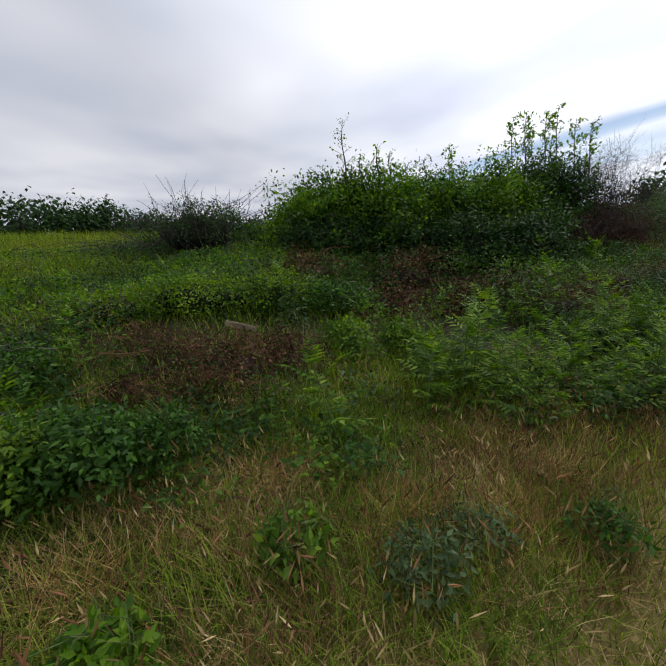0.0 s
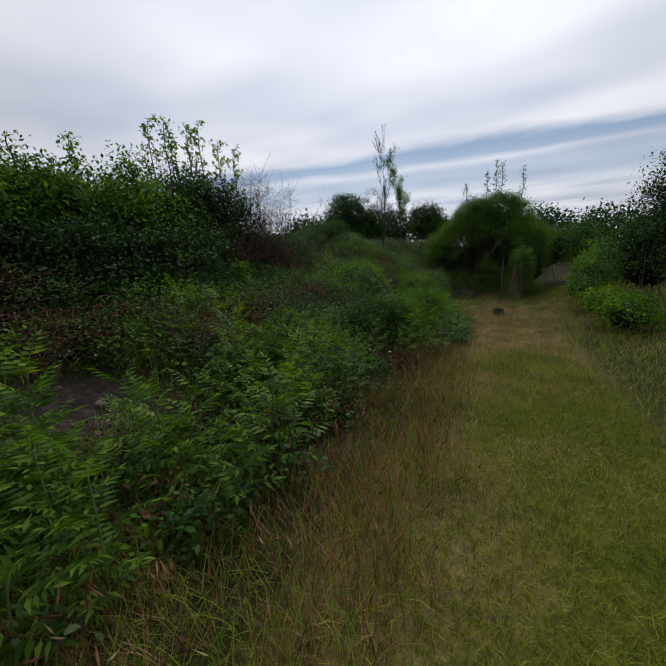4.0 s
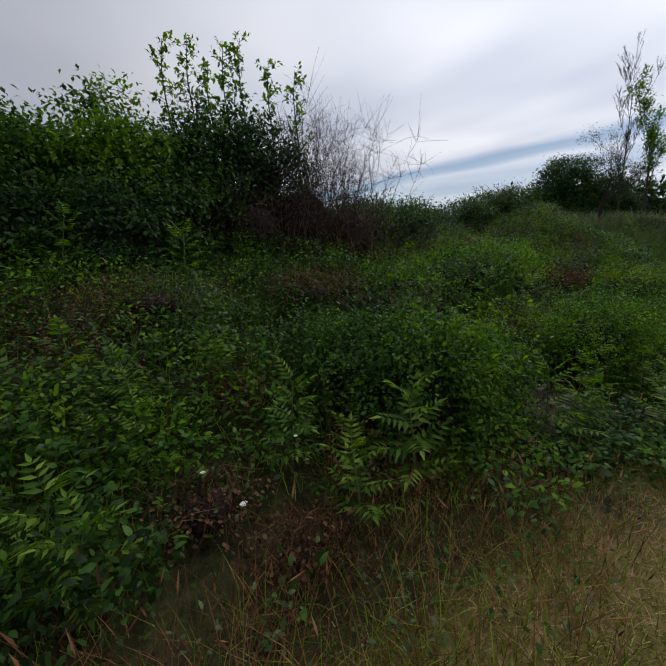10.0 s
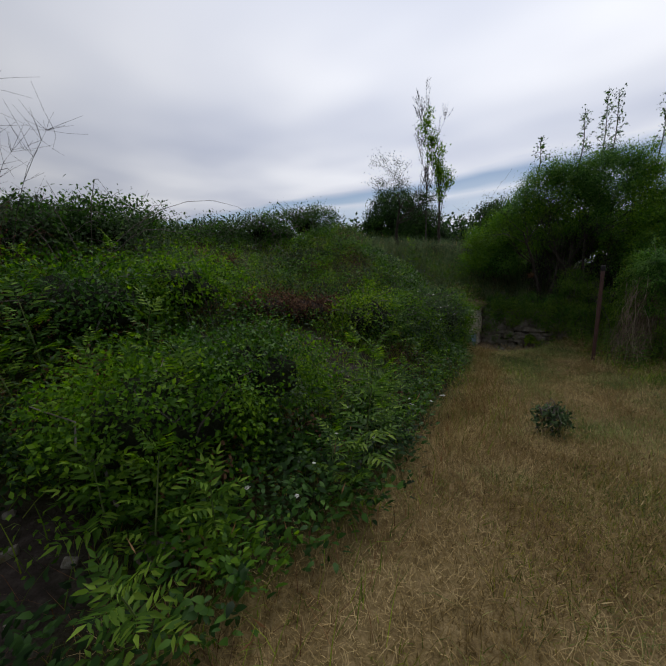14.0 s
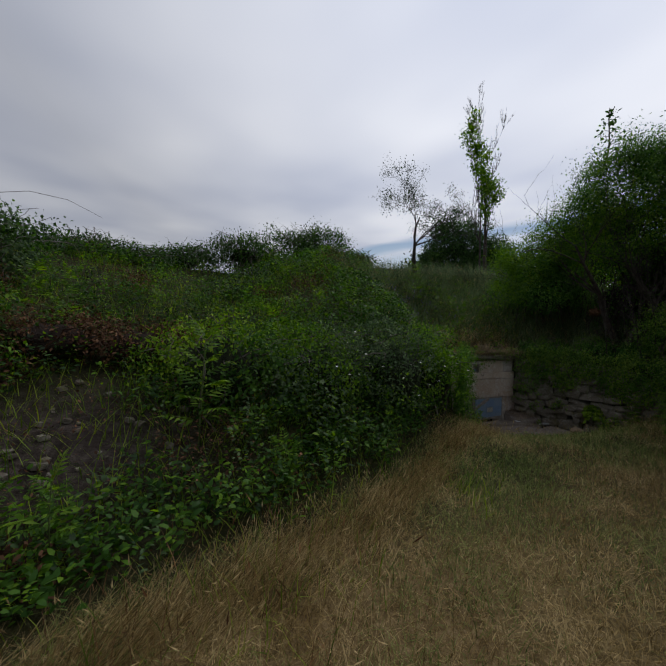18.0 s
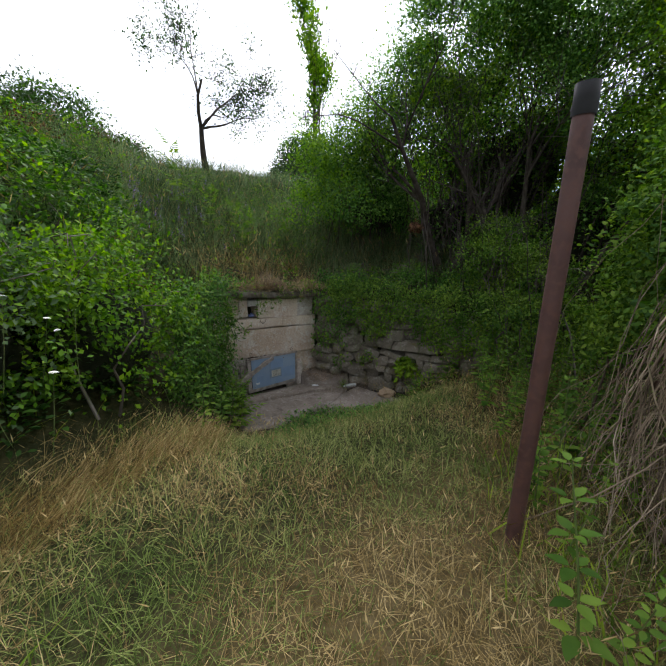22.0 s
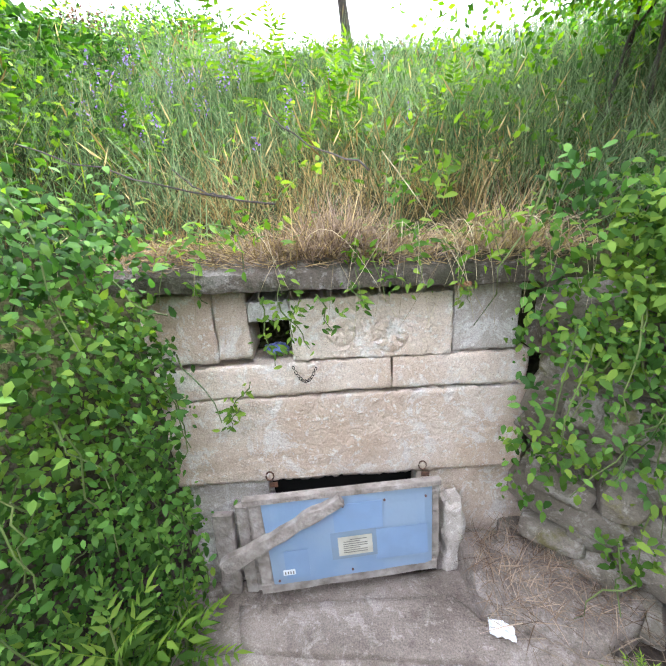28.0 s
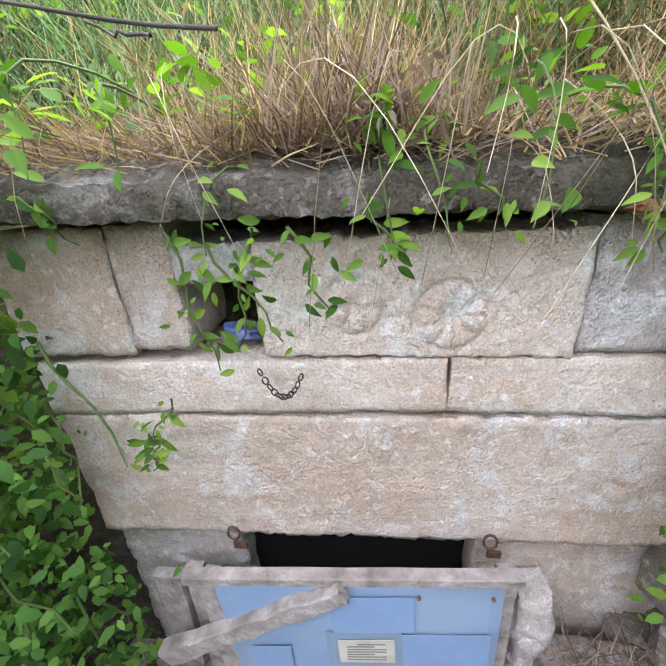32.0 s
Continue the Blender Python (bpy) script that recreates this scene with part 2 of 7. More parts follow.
TWIG_DARK = material("twig_dark", [(0.021, 0.0162, 0.0138), (0.045, 0.036, 0.0312), (0.084, 0.072, 0.066)], 6.0, 0.9)
TWIG_BROWN = material("twig_brown", [(0.081, 0.0575, 0.0372), (0.156, 0.115, 0.078), (0.257, 0.203, 0.143)], 6.0, 0.85, spread=0.35)
TWIG_PALE = material("twig_pale", [(0.20, 0.16, 0.11), (0.32, 0.26, 0.18), (0.45, 0.38, 0.28)], 6.0, 0.9, spread=0.3)
STEM_GREEN = material("stem_green", [(0.04, 0.072, 0.016), (0.08, 0.12, 0.028), (0.128, 0.16, 0.048)], 6.0, 0.7)
PETAL_WHITE = material("petal_white", [(0.62, 0.6, 0.52), (0.72, 0.7, 0.64), (0.8, 0.8, 0.76)], 9.0, 0.7, leafy=0.2)
PETAL_PURPLE = material("petal_purple", [(0.16, 0.08, 0.30), (0.24, 0.14, 0.42), (0.32, 0.2, 0.5)], 9.0, 0.7, leafy=0.2)
PETAL_YELLOW = material("petal_yellow", [(0.45, 0.42, 0.03), (0.55, 0.52, 0.05), (0.62, 0.6, 0.1)], 9.0, 0.7, leafy=0.2)
SEED = material("seed_head", [(0.24, 0.19, 0.10), (0.36, 0.30, 0.18), (0.5, 0.43, 0.28)], 9.0, 0.8, leafy=0.15, spread=0.3)
SOIL = material("dark_soil", [(0.035, 0.028, 0.025), (0.065, 0.05, 0.045), (0.11, 0.09, 0.08)], 5.0, 0.95, bump=0.8, island=False)
def hewn(name, low, high, lichen, share=0.5, speck=0.16, pits=0.5, relief=0.5, moss=None, moss_at=0.6):
    """Weathered stone: soft tone patches, pale lichen, fine speckle, small pits."""
    m = bpy.data.materials.new(name)
    m.use_nodes = True
    n, l = m.node_tree.nodes, m.node_tree.links
    b = n["Principled BSDF"]
    b.inputs["Roughness"].default_value = 0.95
    b.inputs["Specular IOR Level"].default_value = 0.12
    geo = n.new("ShaderNodeNewGeometry")
    oi = n.new("ShaderNodeObjectInfo")

    def cloud_of(scale, detail, rough=0.6, warp=0.0):
        z = n.new("ShaderNodeTexNoise")
        for k, v in (("Scale", scale), ("Detail", detail), ("Roughness", rough), ("Distortion", warp)):
            z.inputs[k].default_value = v
        l.new(geo.outputs["Position"], z.inputs["Vector"])
        return z.outputs["Fac"]

    def span(src, a, b_, lo=0.0, hi=1.0):
        r = n.new("ShaderNodeMapRange")
        for k, v in (("From Min", a), ("From Max", b_), ("To Min", lo), ("To Max", hi)):
            r.inputs[k].default_value = v
        l.new(src, r.inputs["Value"])
        return r.outputs["Result"]

    def blend_of(fac, a, b_, how="MIX"):
        x = n.new("ShaderNodeMix")
        x.data_type, x.blend_type = "RGBA", how
        l.new(fac, x.inputs["Factor"])
        for k, v in (("A", a), ("B", b_)):
            if isinstance(v, tuple):
                x.inputs[k].default_value = (*v, 1)
            else:
                l.new(v, x.inputs[k])
        return x.outputs["Result"]

    col = blend_of(span(cloud_of(3.2, 5.0), 0.32, 0.68), low, high)
    col = blend_of(span(cloud_of(9.0, 10.0, 0.72, 0.6), 0.525, 0.595, 0.0, share * 0.85), col, lichen)
    col = blend_of(span(cloud_of(34.0, 6.0, 0.7), 0.57, 0.62, 0.0, share * 0.7), col, tuple(min(0.7, c * 1.12) for c in lichen))
    col = blend_of(span(cloud_of(26.0, 8.0, 0.7), 0.44, 0.30, 0.0, 0.55), col, tuple(c * 0.62 for c in low))
    if moss:
        col = blend_of(span(cloud_of(5.5, 9.0, 0.7), moss_at, moss_at + 0.08, 0.0, 0.75), col, moss)
    hsv = n.new("ShaderNodeHueSaturation")
    l.new(col, hsv.inputs["Color"])
    grain = n.new("ShaderNodeMath")
    grain.operation = "MULTIPLY"
    l.new(span(cloud_of(190.0, 3.0), 0.3, 0.7, 1 - speck, 1 + speck), grain.inputs[0])
    l.new(span(oi.outputs["Random"], 0, 1, 0.88, 1.08), grain.inputs[1])
    l.new(grain.outputs[0], hsv.inputs["Value"])
    vor = n.new("ShaderNodeTexVoronoi")
    vor.inputs["Scale"].default_value = 120.0
    l.new(geo.outputs["Position"], vor.inputs["Vector"])
    pit = n.new("ShaderNodeMath")
    pit.operation = "MULTIPLY"
    l.new(span(vor.outputs["Distance"], 0.26, 0.10), pit.inputs[0])
    l.new(span(cloud_of(11.0, 3.0), 0.52, 0.62, 0.0, pits), pit.inputs[1])
    col = blend_of(pit.outputs[0], hsv.outputs["Color"], tuple(c * 0.4 for c in low))
    l.new(col, b.inputs["Base Color"])
    h = n.new("ShaderNodeMath")
    h.operation = "SUBTRACT"
    chips = n.new("ShaderNodeMath")
    chips.operation = "MULTIPLY_ADD"
    l.new(span(cloud_of(62.0, 4.0, 0.6, 1.2), 0.36, 0.56), chips.inputs[0])
    chips.inputs[1].default_value = 0.25
    l.new(cloud_of(30.0, 10.0, 0.66), chips.inputs[2])
    l.new(chips.outputs[0], h.inputs[0])
    l.new(pit.outputs[0], h.inputs[1])
    bp = n.new("ShaderNodeBump")
    bp.inputs["Strength"].default_value, bp.inputs["Distance"].default_value = min(1.0, relief), 0.0125
    l.new(h.outputs[0], bp.inputs["Height"])
    l.new(bp.outputs["Normal"], b.inputs["Normal"])
    return m


LIMESTONE = hewn("limestone_block", (0.485, 0.365, 0.272), (0.615, 0.525, 0.44), (0.66, 0.63, 0.59), 0.8, relief=1.0, speck=0.2, pits=0.6)
LIMEPALE = hewn("whitish_limestone", (0.38, 0.35, 0.31), (0.50, 0.48, 0.45), (0.58, 0.57, 0.55), 0.7, relief=0.9)
LIMEGREY = hewn("grey_limestone", (0.38, 0.33, 0.285), (0.50, 0.455, 0.41), (0.62, 0.595, 0.565), 0.85, relief=1.0, speck=0.22, pits=0.4)
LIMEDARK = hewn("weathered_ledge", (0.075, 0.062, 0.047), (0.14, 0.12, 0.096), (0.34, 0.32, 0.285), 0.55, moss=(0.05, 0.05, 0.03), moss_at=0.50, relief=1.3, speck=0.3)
RUBBLE = hewn("rubble_stone", (0.11, 0.092, 0.07), (0.21, 0.185, 0.15), (0.34, 0.32, 0.28), 0.6, moss=(0.11, 0.10, 0.03), moss_at=0.56, relief=0.8)
CONCRETE = hewn("old_concrete", (0.15, 0.122, 0.102), (0.255, 0.215, 0.185), (0.36, 0.325, 0.295), 0.55, speck=0.28, moss=(0.12, 0.095, 0.075), moss_at=0.55, relief=0.8)
BLUE_PAINT = material("blue_painted_sheet", [(0.15, 0.22, 0.33), (0.17, 0.245, 0.36), (0.20, 0.275, 0.385)], 3.0, 0.45, bump=0.05, island=False,
                      stain=(0.20, 0.265, 0.35), stain_scale=3.0, gloss=0.4)
GREY_WOOD = material("weathered_wood", [(0.15, 0.125, 0.105), (0.25, 0.215, 0.19), (0.36, 0.325, 0.295)], 20.0, 0.9, bump=0.6, island=False)
RUST = material("rusty_paint", [(0.0638, 0.0315, 0.0285), (0.0825, 0.0413, 0.0375), (0.105, 0.054, 0.048)], 6.0, 0.55, bump=0.12, island=False, detail=3.0,
                stain=(0.10, 0.048, 0.04), stain_scale=30.0, gloss=0.35)
# black for sheets that paint the darkness behind openings
SHADE_BLACK = material("dark_hollow", [(0.004, 0.004, 0.004), (0.008, 0.007, 0.006)], 5.0, 1.0, island=False)

# ---- helpers ----
rng = np.random.default_rng(7)


def mesh_of(name, v, f, mat, smooth=False):
    """A mesh from arrays: v (n, 3), f (m, k)."""
    me = bpy.data.meshes.new(name)
    v = np.asarray(v, dtype=np.float32)
    f = np.asarray(f, dtype=np.int32)
    k = f.shape[1]
    me.vertices.add(len(v))
    me.vertices.foreach_set("co", v.ravel())
    me.loops.add(f.size)
    me.loops.foreach_set("vertex_index", f.ravel())
    me.polygons.add(len(f))
    me.polygons.foreach_set("loop_start", np.arange(0, f.size, k, dtype=np.int32))
    if smooth:
        me.polygons.foreach_set("use_smooth", np.ones(len(f), dtype=bool))
    me.materials.append(mat)
    me.update(calc_edges=True)
    return me


def piece(name, me, parent=None, label=""):
    ob = new(name, me)
    if parent is not None:
        ob.parent = parent
    if label:
        ob["label"] = label
    return ob


def part(name, bm, mat, parent, label=""):
    me = bpy.data.meshes.new(name)
    bm.to_mesh(me)
    bm.free()
    me.materials.append(mat)
    return piece(name, me, parent, label)


def thing(name, at, label, category, group="", kind=""):
    ob = new(name)
    ob.empty_display_size = 0.1
    ob.location = at
    return tagged(ob, label, category, group, kind)


def unit(a):
    return a / np.maximum(np.linalg.norm(a, axis=-1, keepdims=True), 1e-9)


def spread_pieces(tv, tf, at, along, up, size):
    """Copies of a template (tv, tf; it grows along +y, its face looks to +z) at the places at, turned along and up."""
    along = unit(along)
    side = unit(np.cross(along, up))
    face = np.cross(side, along)
    size = np.broadcast_to(np.asarray(size, dtype=float), (len(at),)) if np.ndim(size) < 2 else size
    sc = size[:, None, None] if np.ndim(size) == 1 else size[:, None, :]
    tvs = tv[None] * sc
    v = at[:, None] + tvs[..., 0:1] * side[:, None] + tvs[..., 1:2] * along[:, None] + tvs[..., 2:3] * face[:, None]
    f = tf[None] + (np.arange(len(at)) * len(tv))[:, None, None]
    return v.reshape(-1, 3), f.reshape(-1, tf.shape[1])


def joined(sets):
    vs, fs, n = [], [], 0
    for v, f in sets:
        vs.append(v)
        fs.append(f + n)
        n += len(v)
    return np.concatenate(vs), np.concatenate(fs)


def rand_dirs(n):
    return unit(rng.normal(size=(n, 3)))


# leaf templates, one long, folded along the midrib
LEAF_V = np.array([(0, 0, 0), (0.16, 0.14, 0.03), (0.25, 0.34, 0.05), (0.22, 0.58, 0.03), (0.11, 0.82, -0.02), (0, 1, -0.1), (-0.11, 0.82, -0.02), (-0.22, 0.58, 0.03), (-0.25, 0.34, 0.05), (-0.16, 0.14, 0.03), (0, 0.3, -0.01), (0, 0.65, -0.02)], float)
LEAF_F = np.array([(0, 1, 10), (1, 2, 10), (2, 3, 10), (3, 11, 10), (3, 4, 11), (4, 5, 11), (5, 6, 11), (6, 7, 11), (7, 10, 11), (7, 8, 10), (8, 9, 10), (9, 0, 10)])
SMALL_V = np.array([(0, 0, 0), (0.30, 0.5, 0.07), (0, 1, -0.05), (-0.30, 0.5, 0.07)], float)
SMALL_F = np.array([(0, 1, 2), (0, 2, 3)])
OVAL_V = np.array([(0, 0, 0), (0.24, 0.27, 0.06), (0.2, 0.66, 0.04), (0, 1, -0.08), (-0.2, 0.66, 0.04), (-0.24, 0.27, 0.06)], float)
OVAL_F = np.array([(0, 1, 5), (1, 2, 4), (1, 4, 5), (2, 3, 4)])
LANCE_V = np.array([(0, 0, 0), (0.11, 0.35, 0.03), (0, 1, -0.12), (-0.11, 0.35, 0.03)], float)


LANCE_LEAF = LANCE_V * (2.0, 1, 1)


def pinnate():
    """A feathered leaf of seven to nine lance-shaped leaflets."""
    sets = []
    for k in range(5):
        y = 0.20 + 0.16 * k
        ln = 0.44 - 0.045 * k
        for sgn in (-1, 1):
            at = np.array([[0, y, 0.02]])
            al = np.array([[sgn * 0.86, 0.5, -0.12]])
            sets.append(spread_pieces(LANCE_V * (1.35, 1, 1), SMALL_F, at, al, np.array([[0, 0, 1.0]]), ln))
    sets.append(spread_pieces(LANCE_V * (1.35, 1, 1), SMALL_F, np.array([[0, 0.85, 0]]), np.array([[0, 1, -0.2]]), np.array([[0, 0, 1.0]]), 0.36))
    sets.append((np.array([(-0.008, 0, 0), (0.008, 0, 0), (0, 0.9, 0.01), (0, 0.45, -0.01)], float), SMALL_F))
    return joined(sets)


PIN_V, PIN_F = pinnate()


def tube(points, radii, sides=5):
    """A tapered tube along points."""
    p = np.asarray(points, float)
    r = np.asarray(radii, float)
    d = unit(np.gradient(p, axis=0))
    ref = np.where(np.abs(d[:, 2:3]) > 0.9, np.array([[1.0, 0, 0]]), np.array([[0, 0, 1.0]]))
    a = unit(np.cross(d, ref))
    b = np.cross(d, a)
    ang = np.arange(sides) * 2 * np.pi / sides
    v = p[:, None] + r[:, None, None] * (np.cos(ang)[None, :, None] * a[:, None] + np.sin(ang)[None, :, None] * b[:, None])
    n = len(p)
    i = np.arange(n - 1)[:, None] * sides
    j = np.arange(sides)[None]
    k = (j + 1) % sides
    f = np.stack([i + j, i + k, i + sides + k, i + sides + j], -1).reshape(-1, 4)
    return v.reshape(-1, 3), f


def branches(base, direction, length, radius, levels, fork=(3, 5), spreadout=0.7, lift=0.15, wobble=0.18, taper=0.25, shrink=(0.45, 0.7), seg=6, least=0.003):
    """Grows limbs; returns the tubes and the twigs' ends with their directions."""
    tubes, ends = [], []

    def grow(p0, d, ln, rad, lev, limb=0):
        pts, rad_l = [p0], [rad]
        p = p0.copy()
        d = unit(d)
        for k in range(seg):
            d = unit(d + rng.normal(size=3) * wobble + np.array([0, 0, lift * 0.3]))
            p = p + d * ln / seg
            pts.append(p)
            rad_l.append(rad * (1 - (1 - taper) * (k + 1) / seg))
        tubes.append((limb, tube(pts, rad_l, 8 if lev == levels else 4)))
        if lev == 0:
            for k in range(1, seg + 1):
                ends.append((pts[k], d))
            return
        for i in range(rng.integers(fork[0], fork[1] + 1)):
            k = rng.integers(2, seg + 1)
            out = unit(d + rand_dirs(1)[0] * spreadout + np.array([0, 0, lift]))
            grow(pts[k].copy(), out, ln * rng.uniform(*shrink), max(rad_l[k] * 0.6, least), lev - 1, i + 1 if lev == levels else limb)
        if lev < levels:
            ends.append((pts[-1], d))

    grow(np.array(base, float), np.array(direction, float), length, radius, levels)
    wood = [joined([t for g, t in tubes if g == q]) for q in sorted({g for g, _ in tubes})]
    return wood, np.array([e[0] for e in ends]), np.array([e[1] for e in ends])


# ---- the lie of the land ----
WALL = np.array([(15.6, 8.9), (17.6, 10.3), (18.75, 11.42), (20.52, 11.42), (21.15, 10.95), (21.66, 10.22), (22.2, 9.0), (23.2, 8.2), (26.0, 7.6)])


def smooth(a, b, x):
    t = np.clip((x - a) / (b - a), 0, 1)
    return t * t * (3 - 2 * t)


def wall_side(x, y):
    """Signed distance to the bank's foot line: positive uphill, behind it."""
    best = np.full(np.shape(x), 1e9)
    sign = np.ones(np.shape(x))
    for (ax, ay), (bx, by) in zip(WALL[:-1], WALL[1:]):
        dx, dy = bx - ax, by - ay
        t = np.clip(((x - ax) * dx + (y - ay) * dy) / (dx * dx + dy * dy), 0, 1)
        px, py = x - ax - t * dx, y - ay - t * dy
        d = np.hypot(px, py)
        s = np.sign(dx * py - dy * px)
        sign = np.where(d < best - 1e-9, s, sign)
        best = np.minimum(best, d)
    return best * sign


def edge_y(x):
    """The mown way's uphill edge."""
    return 1.35 + 0.385 * np.minimum(x, 13.0) + 0.28 * np.maximum(np.minimum(x, 19) - 13.0, 0)


def foot_y(x):
    """Where the weeds of the bank begin; a trodden strip runs along it towards the stone front."""
    return np.where(x < 13.2, edge_y(x) - 0.48 * smooth(7.0, 8.6, x) * smooth(13.0, 11.5, x), np.interp(x, [13.2, 13.8, 14.4, 15.3, 16.3, 17.0, 17.8, 18.6], [6.45, 7.0, 7.25, 7.7, 8.4, 9.1, 9.65, 9.95]))


def ground_z(x, y):
    x, y = np.asarray(x, float), np.asarray(y, float)
    base = np.interp(x, [-30, -6, 0, 2, 5, 9, 12, 15, 18, 20, 24], [1.2, 0.4, 0.0, -0.2, -0.5, -0.82, -0.95, -1.08, -1.22, -1.25, -1.25])
    d = y - edge_y(x)
    # bank to the north: a slope up to a ridge, falling gently behind it
    bank = 0.30 * np.maximum(d - 0.9, 0) * smooth(0.6, 2.2, d)
    bank = bank * (0.42 + 0.58 * smooth(-4.5, 1.5, x))
    bank = np.where(bank > 2.6, 2.6 + 0.35 * np.tanh((bank - 2.6) / 1.2), bank)
    bank *= 1 - 0.55 * smooth(14, 45, d)
    hollow = -0.35 * np.exp(-((x - 1.6) / 2.2) ** 2 - ((d - 2.6) / 1.2) ** 2)
    hollow = hollow - 0.75 * np.exp(-((x - 1.3) / 1.9) ** 2 - ((d - 5.0) / 1.5) ** 2)
    left_mound = 0.03 * np.exp(-((x + 1.6) / 1.5) ** 2 - ((y - 3.9) / 1.3) ** 2)
    # the way climbs to the east, and the south side rises softly
    east = 0.10 * np.maximum(x - 15.5, 0) * smooth(7.2, 4.5, y) * smooth(60, 20, x)
    south = 0.09 * np.maximum(-d - 2.6, 0) * smooth(30, 8, -d)
    low = base + bank + hollow + left_mound + east + south
    # forecourt before the stone front
    w = wall_side(x, y)
    near = smooth(14.0, 17.5, x) * smooth(27.0, 23.5, x)
    court = -1.22 - 0.57 * smooth(8.9, 10.3, y) * smooth(17.9, 19.0, x) * smooth(22.4, 21.0, x) + east + south
    top = -0.36 + 0.12 * smooth(19, 17, x) + 0.60 * np.clip(w - 0.12, 0, 4.2) + 0.08 * np.clip(w - 4.3, 0, 3)
    top = np.where(top > 1.6, 1.6 + 0.6 * np.tanh((top - 1.6) / 0.8), top)
    upper = top
    step = smooth(0.02, 0.14, w)
    gentle = smooth(-0.9, 0.9, w)
    steep = smooth(18.2, 18.9, x) * smooth(23.0, 22.0, x)
    mixw = step * steep + gentle * (1 - steep)
    pit = court * (1 - mixw) + upper * mixw
    z = low * (1 - near) + pit * near
    lumps = 0.05 * np.sin(x * 1.7 + 0.6 * np.sin(y * 1.3)) * np.sin(y * 1.9 + 0.8 * np.sin(x * 1.1)) + 0.02 * np.sin(x * 5.1 + y * 3.7) * np.sin(y * 4.3 - x * 2.9)
    return z + lumps * smooth(-1.2, 1.5, d + 0.6) * (1 - smooth(17.9, 18.8, x) * smooth(22.4, 21.4, x) * smooth(9.2, 9.9, y) * smooth(0.3, 0.0, w))


def rings(a, b, step, far, grow=1.28):
    mid = list(np.arange(a, b + 1e-6, step))
    lo, hi, s = [a], [b], step
    while hi[-1] < far:
        s *= grow
        hi.append(hi[-1] + s)
        lo.append(lo[-1] - s)
    return np.array(lo[:0:-1] + mid + hi[1:])


gx, gy = rings(-7, 25, 0.13, 2500), rings(-3, 17, 0.13, 2500)
GX, GY = np.meshgrid(gx, gy)
GZ = ground_z(GX, GY)
far = np.hypot(GX - 8, GY - 6)
GZ = GZ * (1 - smooth(60, 300, far)) + (-2.0) * smooth(60, 300, far)
nx_, ny_ = len(gx), len(gy)
ii = (np.arange(ny_ - 1)[:, None] * nx_ + np.arange(nx_ - 1)[None]).ravel()
ground_me = mesh_of("ground", np.stack([GX, GY, GZ], -1).reshape(-1, 3), np.stack([ii, ii + 1, ii + nx_ + 1, ii + nx_], -1), SOIL, True)
ground = tagged(new("ground", ground_me), "earth ground under grass, rising to a bank", "ground", kind="structure")


def set_zone(me, name, values):
    at = me.attributes.new(name, "FLOAT", "POINT")
    at.data.foreach_set("value", np.asarray(values, dtype=np.float32).ravel())


DX = GY - edge_y(GX)
court_zone = smooth(17.9, 19.0, GX) * smooth(22.4, 21.4, GX) * smooth(10.0, 10.3, GY) * (wall_side(GX, GY) < 0.1)
scree = np.exp(-((GX - 13.1) / 1.2) ** 2 - ((GY - 8.5) / 0.9) ** 2) + np.exp(-((GX - 9.3) / 1.0) ** 4 - ((GY - 6.1) / 0.62) ** 4) \
    + np.exp(-((GX - 0.2) / 0.6) ** 4 - ((GY - 4.5) / 0.4) ** 4) + np.exp(-((GX - 2.2) / 1.1) ** 2 - ((GY - 4.9) / 0.7) ** 2) + np.exp(-((GX - 8.6) / 0.35) ** 2 - ((GY - 4.55) / 0.25) ** 2)
way = smooth(-3.0, -2.4, DX) * smooth(0.2, -0.15, DX) * smooth(17.5, 14.5, GX)
straw = np.clip(way * smooth(7, 11, GX) * 0.9 + 0.65 * way * smooth(-1.2, -0.6, DX + 0.3 * np.sin(GX * 2.1)) * smooth(11, 8, GX) + 0.5 * smooth(-3.2, -2.0, DX) * smooth(0.7, 0.0, DX) * smooth(12, 14, GX) * smooth(22, 19, GX), 0, 1)
set_zone(ground_me, "way", way)
set_zone(ground_me, "straw", straw)
set_zone(ground_me, "bare", np.clip(np.maximum(scree * 1.2, court_zone), 0, 1))


